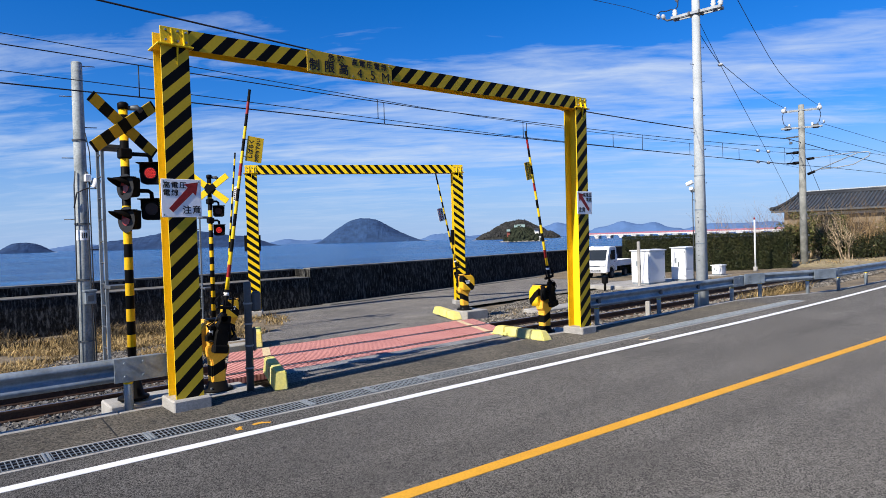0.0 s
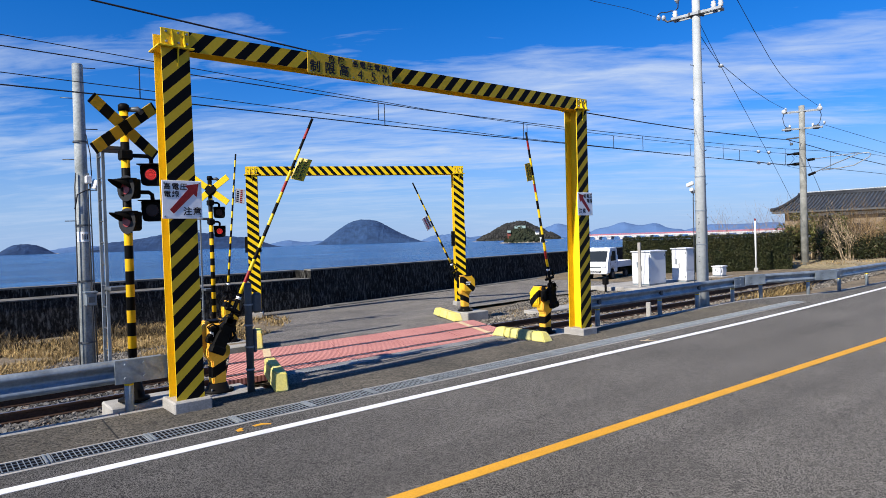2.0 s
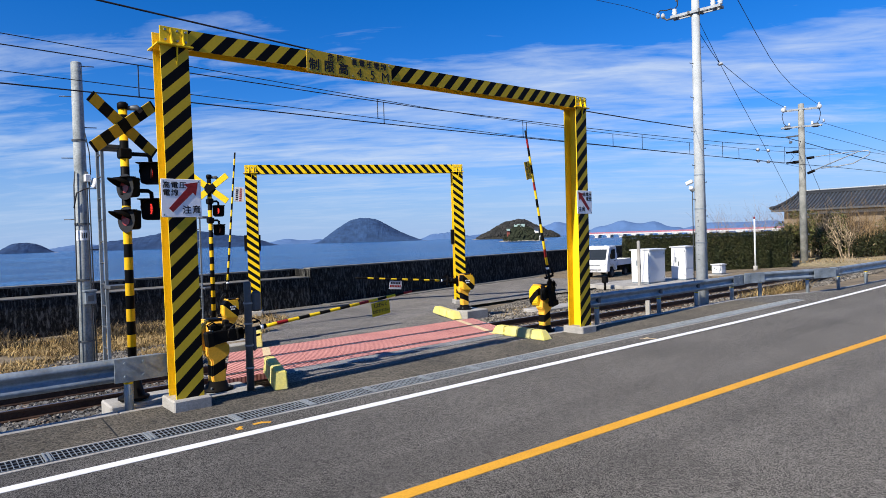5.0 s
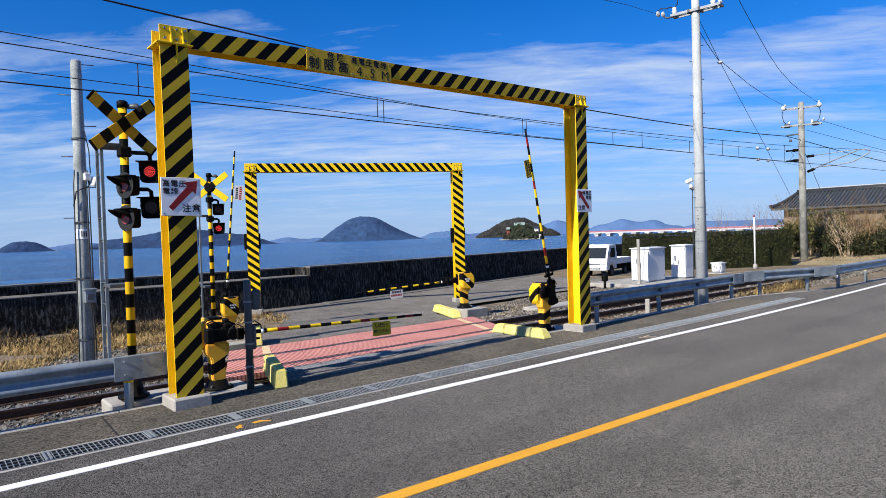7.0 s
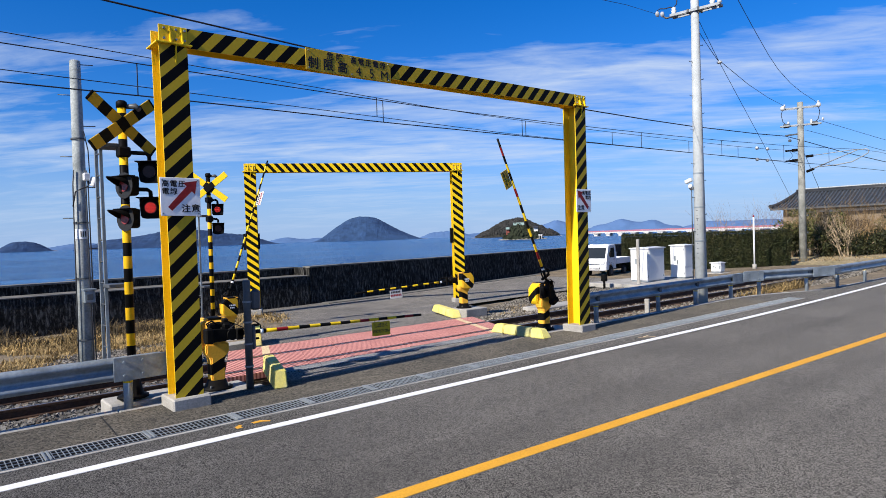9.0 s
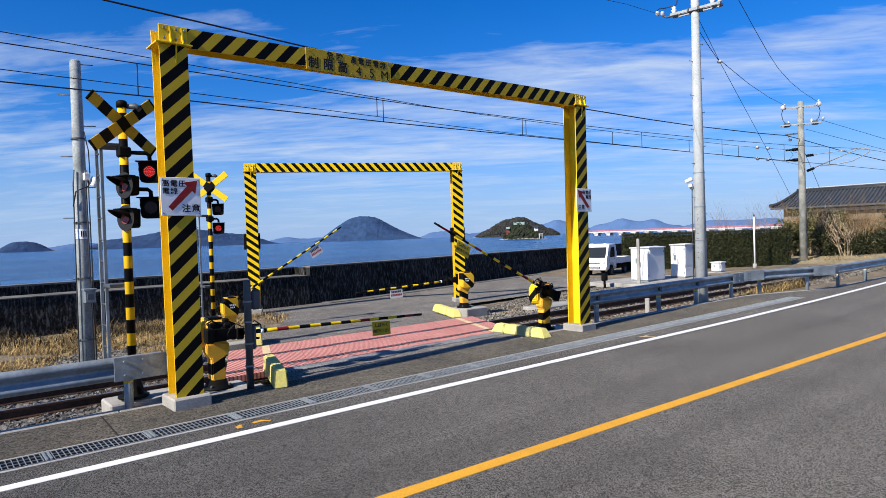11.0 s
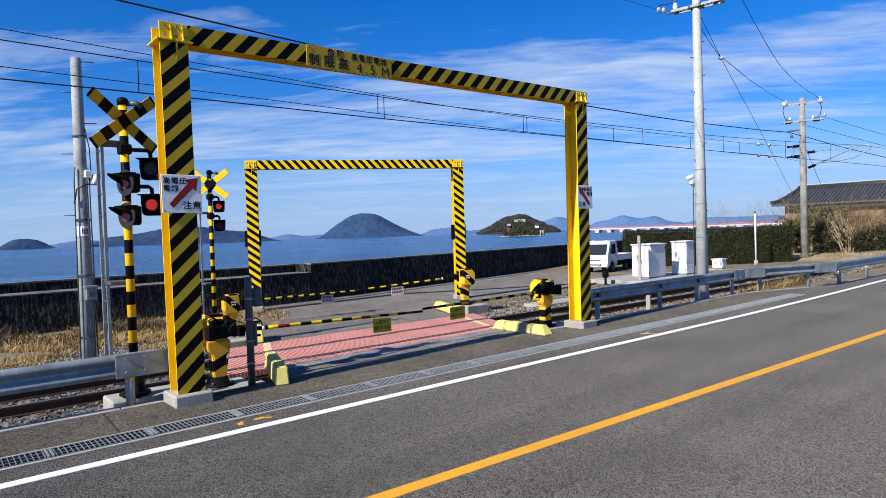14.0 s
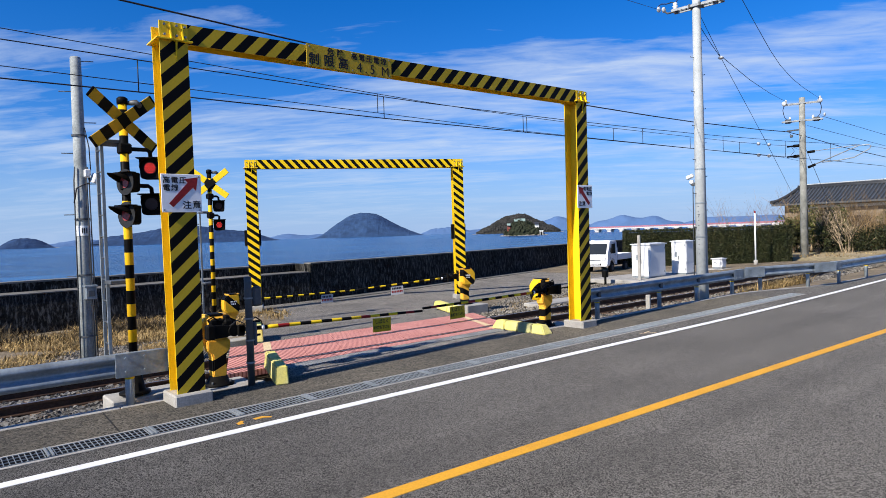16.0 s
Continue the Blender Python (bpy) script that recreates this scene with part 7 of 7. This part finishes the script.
def build_house():
    """Low house whose long side, along local x, faces -y; a tiled hip roof."""
    t = thing("house", pose(55.3, 21.9, 0.2, 0, 0, -88), "low wooden house with a dark tiled roof", "house")
    L, D = 13.0, 5.0
    bm = bmesh.new(); box(bm, (0, 0, 0), (L, D, 3.5)); part("wall", bm, M["house_wall"], t, "weathered plank wall")
    bm = bmesh.new(); box(bm, (0.3, -0.03, 2.98), (L - 0.3, 0.01, 3.2)); part("plaster_band", bm, M["plaster"], t, "white plaster band")
    for k in range(int(L / 0.45)):
        bm = bmesh.new(); box(bm, (k * 0.45, -0.045, 0), (k * 0.45 + 0.05, 0.0, 2.98)); part("batten", bm, M["house_wall"], t)
    for x in (1.0, 4.5, 8.0):
        bm = bmesh.new(); box(bm, (x, -0.06, 1.2), (x + 1.6, 0.0, 2.3)); w = part("window", bm, M["glass"], t, "dark window")
        for q in (x, x + 0.8, x + 1.6):
            bm = bmesh.new(); box(bm, (q - 0.03, -0.075, 1.2), (q + 0.03, -0.055, 2.3)); part("frame", bm, M["galv_dark"], w)
    ov, ez, rz = 0.75, 3.40, 4.72
    x0, x1 = 0.3, L - 0.5        # ends of the ridge

    def slope(u):
        """Height of the sagging slope at share u from the eaves to the ridge."""
        return ez + (rz - ez) * (u - 0.30 * u * (1 - u))
    bm = bmesh.new()
    rings = []
    for j in range(7):
        u = j / 6
        xa, xb, ya, yb = -ov + (x0 + ov) * u, L + ov + (x1 - L - ov) * u, -ov + (D / 2 + ov) * u, D + ov - (D / 2 + ov) * u
        if j == 6:
            ya, yb = D / 2 - 0.02, D / 2 + 0.02
        rings.append([bm.verts.new((x, y, slope(u))) for x, y in ((xa, ya), (xb, ya), (xb, yb), (xa, yb))])
    for p, q in zip(rings, rings[1:]):
        for k in range(4):
            bm.faces.new([p[k], p[(k + 1) % 4], q[(k + 1) % 4], q[k]])
    bm.faces.new(rings[0][::-1]); bm.faces.new(rings[-1])
    roof = part("roof", bm, M["roof_tile"], t, "dark grey tiled roof")
    # one column of lapped tiles after another down the front slope and the near hip
    n = 54
    for k in range(n + 1):
        x = -ov + (L + 2 * ov) * k / n
        top = min(1.0, (x + ov) / (x0 + ov), (L + ov - x) / (L + ov - x1))
        if top < 0.08:
            continue
        bm = bmesh.new()
        m = max(3, int(20 * top))
        tube(bm, [(x, -ov + (D / 2 + ov) * top * j / m, slope(top * j / m) + 0.03) for j in range(m + 1)], [0.080 if j % 2 else 0.052 for j in range(m + 1)], 6)
        part("tile_column", bm, M["tile_cap"], roof)
    for k in range(1, 22):
        y = -ov + (D + 2 * ov) * k / 22
        top = 1 - abs(y - D / 2) / (D / 2 + ov)
        bm = bmesh.new()
        tube(bm, [(-ov + (x0 + ov) * top * j / 5, y, slope(top * j / 5) + 0.03) for j in range(6)], 0.065, 6)
        part("tile_column", bm, M["tile_cap"], roof)
    for dz, rad in ((0.06, 0.15), (0.20, 0.12)):
        bm = bmesh.new(); tube(bm, [(x0 - 0.1, D / 2, rz + dz), (L - 0.3, D / 2, rz + dz)], rad, 8); part("ridge", bm, M["roof_tile"], roof)
    for k in range(60):
        x = x0 + (L - 0.6 - x0) * k / 60
        bm = bmesh.new(); tube(bm, [(x, D / 2, rz + 0.31), (x + 0.17, D / 2, rz + 0.31)], [0.075, 0.06], 8); part("ridge_tile", bm, M["concrete_pole"], roof, "pale round ridge tile" if k == 0 else "")
    for yy in (-ov, D + ov):
        pts = [(-ov + (x0 + ov) * u, yy + (D / 2 - yy) * u, slope(u) + 0.10 + 0.10 * (1 - u) ** 6) for u in (0, 0.08, 0.2, 0.4, 0.6, 0.8, 1)]
        bm = bmesh.new(); tube(bm, pts, [0.17, 0.15, 0.14, 0.14, 0.14, 0.14, 0.14], 8); part("hip_ridge", bm, M["roof_tile"], roof)
    bm = bmesh.new(); box(bm, (-0.03, 0.2, 2.75), (0.01, D - 0.2, 3.25)); part("plaster_band", bm, M["plaster"], t, "white plaster band")
    for k in range(11):
        bm = bmesh.new(); box(bm, (-0.045, k * 0.45 + 0.2, 0), (0.0, k * 0.45 + 0.25, 2.75)); part("batten", bm, M["house_wall"], t)
    bm = bmesh.new(); box(bm, (-ov, -ov - 0.06, ez - 0.12), (L + ov, -ov + 0.02, ez + 0.03), 0.02); part("gutter", bm, M["galv_dark"], roof)


build_garden()
build_house()

# pine crowns on the islet
g5 = np.random.default_rng(55)
n5 = 2600
u5, v5 = g5.uniform(-0.9, 0.85, n5), g5.uniform(-0.75, 0.7, n5)
h5 = (13.5 * np.exp(-((u5 + 0.35) / 0.45) ** 2) + 11.5 * np.exp(-((u5 - 0.3) / 0.45) ** 2)) * (1 - v5 ** 2) * g5.uniform(0.55, 1.08, n5)
pm5 = np.array(Matrix.Translation(far(42.75, 620, SEA)) @ pose(0, 0, 0, 0, 0, 42.75 - 90))
w5 = np.stack([u5 * 21, v5 * 15, h5], 1) @ pm5[:3, :3].T + pm5[:3, 3]
v_, f_ = leaf_cloud(g5, w5, 0.95)
raw("islet_pines", v_, f_, M["pine"], "dark pine crowns on the small islet", "trees", kind="stuff")

# ------------------------------------------------------------ track, stones, grass
track = thing("railway_track", pose(0, 0, 0), "single railway track of rusty rails on dark ballast", "railway track", kind="structure")
rail_prof = [(-0.06, -0.15), (0.06, -0.15), (0.06, -0.135), (0.009, -0.12), (0.009, -0.04), (0.032, -0.03), (0.032, -0.004), (0.025, 0.0), (-0.025, 0.0), (-0.032, -0.004), (-0.032, -0.03), (-0.009, -0.04), (-0.009, -0.12), (-0.06, -0.135)]
for y in (10.385, 11.455):
    bm = bmesh.new(); prism(bm, [(y + a, b) for a, b in rail_prof], -45, 110, "x")
    for f in bm.faces:
        if f.normal.z > 0.9 and f.calc_center_median().z > -0.002:
            f.material_index = 1
    part("rail", bm, [M["rail"], M["rail_top"]], track, "rusty steel rail with a worn head")
bm = bmesh.new(); box(bm, (-0.11, -1.05, -0.30), (0.11, 1.05, -0.155), 0.012)
sleeper = mesh_of(bm, "sleeper", M["sleeper"])
for k in range(-14, 72):
    x = k * 0.62
    if 3.6 < x < 11.6:
        continue
    part("sleeper", sleeper, None, track, at=pose(x, 10.92, 0.004 * (k % 3), 0, 0, (k * 37 % 5 - 2) * 0.4))


def stones(name, count, area, size, material, label, seed, zf, skip=None):
    """Loose angular stones over an area (x0, x1, y0, y1)."""
    g = np.random.default_rng(seed)
    cube = np.array([(x, y, z) for z in (-1, 1) for y in (-1, 1) for x in (-1, 1)], float)
    x, y = g.uniform(area[0], area[1], count), g.uniform(area[2], area[3], count)
    keep = np.ones(count, bool) if skip is None else ~skip(x, y)
    x, y = x[keep], y[keep]
    n = len(x)
    s = size * g.uniform(0.45, 1.25, (n, 1, 1)) * g.uniform(0.6, 1.2, (n, 1, 3))
    v = cube[None] * s * g.uniform(0.55, 1.1, (n, 8, 3))
    qa = g.normal(size=(n, 4)); qa /= np.linalg.norm(qa, axis=1)[:, None]
    w, i, j, k = qa.T
    R = np.stack([1 - 2 * (j * j + k * k), 2 * (i * j - k * w), 2 * (i * k + j * w), 2 * (i * j + k * w), 1 - 2 * (i * i + k * k), 2 * (j * k - i * w), 2 * (i * k - j * w), 2 * (j * k + i * w), 1 - 2 * (i * i + j * j)], 1).reshape(n, 3, 3)
    v = np.einsum("nij,nkj->nki", R, v)
    z = np.array([zf(a, b) for a, b in zip(x, y)]) + g.uniform(0, size * 0.6, n)
    v += np.stack([x, y, z], 1)[:, None, :]
    f = np.array(((0, 2, 3, 1), (4, 5, 7, 6), (0, 1, 5, 4), (2, 6, 7, 3), (0, 4, 6, 2), (1, 3, 7, 5)))
    faces = (f[None] + (np.arange(n) * 8)[:, None, None]).reshape(-1, 4)
    ob = raw(name, v.reshape(-1, 3).tolist(), faces.tolist(), material, label, "stones", kind="stuff")
    return ob


def island_random(m, lo, hi):
    """Vary a stone's or blade's tone piece by piece."""
    n, l = m.node_tree.nodes, m.node_tree.links
    b = n["Principled BSDF"]
    src = b.inputs["Base Color"].links[0].from_socket
    geo = n.new("ShaderNodeNewGeometry")
    r = n.new("ShaderNodeMapRange"); r.inputs["To Min"].default_value, r.inputs["To Max"].default_value = lo, hi
    l.new(geo.outputs["Random Per Island"], r.inputs["Value"])
    s = n.new("ShaderNodeVectorMath"); s.operation = "SCALE"
    l.new(src, s.inputs[0]); l.new(r.outputs[0], s.inputs["Scale"]); l.new(s.outputs[0], b.inputs["Base Color"])


M["stone"] = mat("ballast_stone", (0.130, 0.124, 0.115), 0.9, second=(0.066, 0.063, 0.059), big=2, fine=40, amount=0.8, grain=0.3, bump=0.2)
M["stone_brown"] = mat("brown_gravel_stone", (0.1565, 0.1424, 0.1213), 0.9, second=(0.07435, 0.06652, 0.05478), big=2, fine=40, amount=0.8, grain=0.3, bump=0.2)
for k in ("stone", "stone_brown"):
    island_random(M[k], 0.2, 2.0)
M["weed"] = mat("withered_weed", (0.1017, 0.07435, 0.03913), 0.9, second=(0.03913, 0.0313, 0.01956), big=1.2, fine=10, amount=0.9, grain=0.4, bump=0)
for k in ("grass_dry", "weed", "leaf", "leaf_light", "twig", "bark"):
    island_random(M[k], 0.35, 1.6)


def on_rail(x, y):
    return (np.abs(y - 10.385) < 0.09) | (np.abs(y - 11.455) < 0.09)


stones("ballast", 34000, (-4, 4.0, 9.2, 12.7), 0.034, M["stone"], "dark grey crushed-stone ballast round the sleepers", 1, lambda x, y: -0.185, lambda x, y: on_rail(x, y) | ((x > 1.75) & (x < 2.88) & (y < 9.78)) | ((x > 2.95) & (x < 3.95) & (y < 9.78)))
stones("ballast", 26000, (10.7, 36, 9.2, 12.9), 0.034, M["stone_brown"], "brownish crushed-stone ballast round the sleepers", 2, lambda x, y: max(ground_z(x, y), -0.20) + 0.015, lambda x, y: on_rail(x, y) | ((x < 11.65) & (y < 9.62)) | ((x < 11.3) & (y > 9.9)))
stones("gravel", 24000, (11.9, 27, 12.8, 16.8), 0.024, M["stone_brown"], "loose pale gravel beside the track", 3, lambda x, y: ground_z(x, y), lambda x, y: (y > 13.2 + (x - 11.5) * 0.55) | ((x < 13.15) & (y > 13.7)))
stones("gravel", 20000, (-1, 5.6, 12.6, 16.6), 0.025, M["stone_brown"], "loose pale gravel beside the track", 5, lambda x, y: ground_z(x, y), lambda x, y: (x > 5.0 + (y - 12.6) * 0.4))


def grass(name, count, area, h, material, label, seed, zf, keep=None):
    g = np.random.default_rng(seed)
    x, y = g.uniform(area[0], area[1], count), g.uniform(area[2], area[3], count)
    ok = np.array([noise.noise((a * 0.55, b * 0.55, seed)) > -0.22 + 0.25 * g.random() for a, b in zip(x, y)])
    if keep is not None:
        ok &= keep(x, y)
    x, y = x[ok], y[ok]
    V, F = [], []
    for a, b in zip(x, y):
        z = zf(a, b)
        hh, an, ln = h * g.uniform(0.35, 1.2), g.uniform(0, math.tau), g.uniform(0.2, 1.5)
        wd = 0.011
        dx, dy = math.cos(an), math.sin(an)
        base = len(V)
        for s, wk in ((0, 1.0), (0.55, 0.8), (1.0, 0.12)):
            bend = ln * hh * s * s
            px, py, pz = a + dx * bend, b + dy * bend, z + hh * s * (1 - 0.25 * ln * s) - 0.02
            V.append((px - dy * wd * wk, py + dx * wd * wk, pz)); V.append((px + dy * wd * wk, py - dx * wd * wk, pz))
        F.append((base, base + 1, base + 3, base + 2)); F.append((base + 2, base + 3, base + 5, base + 4))
    raw(name, V, F, material, label, "grass", kind="stuff")


grass("dry_grass", 42000, (-1, 9.0, 14.2, 21.6), 0.19, M["grass_dry"], "matted dry tan grass below the sea wall", 11, ground_z, lambda x, y: (y < 21.3 + x * 0.08) & (x < 5.4 + (y - 15.2) * 0.62))
grass("dry_weeds", 4500, (-5, 8.6, 18.8, 21.5), 0.46, M["weed"], "tall dark withered weeds along the foot of the wall", 15, ground_z, lambda x, y: (y < 21.3 + x * 0.08) & (x < 6.0 + (y - 16) * 0.5))
grass("dry_grass", 5000, (6.0, 10.0, 15.8, 20.6), 0.2, M["grass_dry"], "matted dry tan grass at the road edge", 16, ground_z, lambda x, y: (x < np.interp(y, [14.5, 17, 19.5, 20.5], [6.1, 8.2, 9.3, 9.3]) + 0.25) & (x > 5.0 + (y - 15.2) * 0.62))
grass("dry_grass", 2600, (19.8, 25, 9.0, 10.0), 0.42, M["grass_dry"], "tall dry grass behind the guard rail", 12, ground_z, lambda x, y: y > 9.25 - (x - 19.8) * 0.1)
grass("dry_grass", 2500, (12, 30, 13.0, 15.0), 0.13, M["grass_dry"], "sparse dry grass on the gravel", 13, ground_z, lambda x, y: y < 13.3 + (x - 11.5) * 0.35)
grass("dry_grass", 2500, (38, 52, 9.2, 15), 0.13, M["grass_dry"], "dry grass in the garden", 14, lambda x, y: 0.2, None)


# ------------------------------------------------------------ what moves
def motions():
    def swing(arm, side, keys):
        walk(arm, [(t, pose(0, 0, PIVOT, 0, -side * ang, 0)) for t, ang in keys])

    swing(arm_nl, 1, [(0, 81.3), (1.0, 81.3), (1.2, 79.6), (1.4, 76.4), (1.6, 72.6), (2.0, 64.6), (2.5, 54.8), (3.0, 45.0), (3.5, 35.2), (4.0, 25.6), (4.5, 15.8), (5.0, 6.4), (5.4, -0.2), (5.7, -1.4), (6.3, -1.3), (16, -1.3)])
    swing(arm_fr, 1, [(0, 77.6), (1.0, 77.6), (1.2, 76.6), (1.5, 72.2), (2.0, 63.4), (2.5, 53.8), (3.0, 44.6), (3.5, 34.6), (4.0, 24.6), (4.5, 14.6), (5.0, 5.0), (5.4, -1.8), (5.7, -3.2), (6.3, -3.1), (16, -3.1)])
    swing(arm_nr, -1, [(0, 78.7), (8.0, 78.7), (8.2, 78.2), (8.4, 76.2), (8.6, 72.6), (8.8, 68.9), (9.0, 65.0), (9.2, 60.8), (9.7, 51.2), (10.2, 41.6), (10.7, 31.8), (11.3, 20.2), (11.5, 16.7), (11.7, 12.9), (12.0, 7.4), (12.3, 1.8), (12.5, -0.2), (12.8, -0.7), (16, -0.7)])
    swing(arm_fl, -1, [(0, 84.6), (8.0, 84.6), (8.2, 84.2), (8.4, 82.7), (8.6, 79.2), (8.8, 75.3), (9.0, 71.1), (9.2, 66.8), (9.7, 56.6), (10.2, 46.2), (10.7, 35.8), (11.3, 23.0), (11.5, 18.8), (11.7, 14.5), (12.0, 8.8), (12.3, 2.2), (12.5, 0.2), (12.8, -0.2), (16, -0.2)])

    # the hanging plates twist about their arms
    def twist(plate, keys):
        rest = plate.matrix_basis.translation.copy()
        walk(plate, [(t, pose(*rest, ang, 0, 0)) for t, ang in keys])

    twist(plate_nl, [(0, -12), (0.3, -38), (0.6, -56), (0.9, -66), (1.2, -80), (1.5, -88), (1.8, -80), (2.1, -42), (2.4, -12), (2.7, -18), (2.85, 10), (3.0, 50), (3.3, 84), (3.6, 40), (3.8, 5), (3.95, -12), (4.2, -8), (4.7, 10), (5.3, -6), (5.8, 0), (6.3, -4), (16, 0)])
    twist(plate_fr, [(0, 20), (1.5, 15), (3.0, 25), (4.0, 10), (5.0, -8), (6.0, 0), (16, 0)])
    twist(plate_nr, [(0, -14), (8.2, -14), (9.0, -8), (9.2, -4), (10.2, 5), (11.3, -6), (12.2, 8), (13.0, 0), (16, 0)])
    twist(plate_fl, [(0, 80), (1.2, 75), (2.0, 15), (4.0, 25), (6.4, 20), (7.5, 40), (8.0, 70), (8.6, 85), (9.2, 80), (10.2, 30), (11.3, 5), (12.5, 0), (16, 0)])

    # the signals flash by turns: each disc turns its red side or its dark side to the lens
    def flash(disc, start_lit):
        rest = disc.matrix_basis.translation.copy()
        ang = 0.0 if start_lit else 180.0
        rows = [(0.0, pose(*rest, 0, 0, ang))]
        f = 1 / 30
        s = 0.0555
        k = 0
        while s < 15.9:
            for j in range(4):
                rows.append((s + f * j, pose(*rest, 0, 0, ang + 60 * j)))
            ang += 180
            s += 0.61165
            k += 1
        rows.append((16.0, pose(*rest, 0, 0, ang)))
        rows = [r for i, r in enumerate(rows) if i == 0 or frame(r[0]) > frame(rows[i - 1][0])]
        walk(disc, rows)

    flash(lamps_near[0], True)
    flash(lamps_near[1], False)
    flash(lamps_far[0], False)
    flash(lamps_far[1], True)


motions()
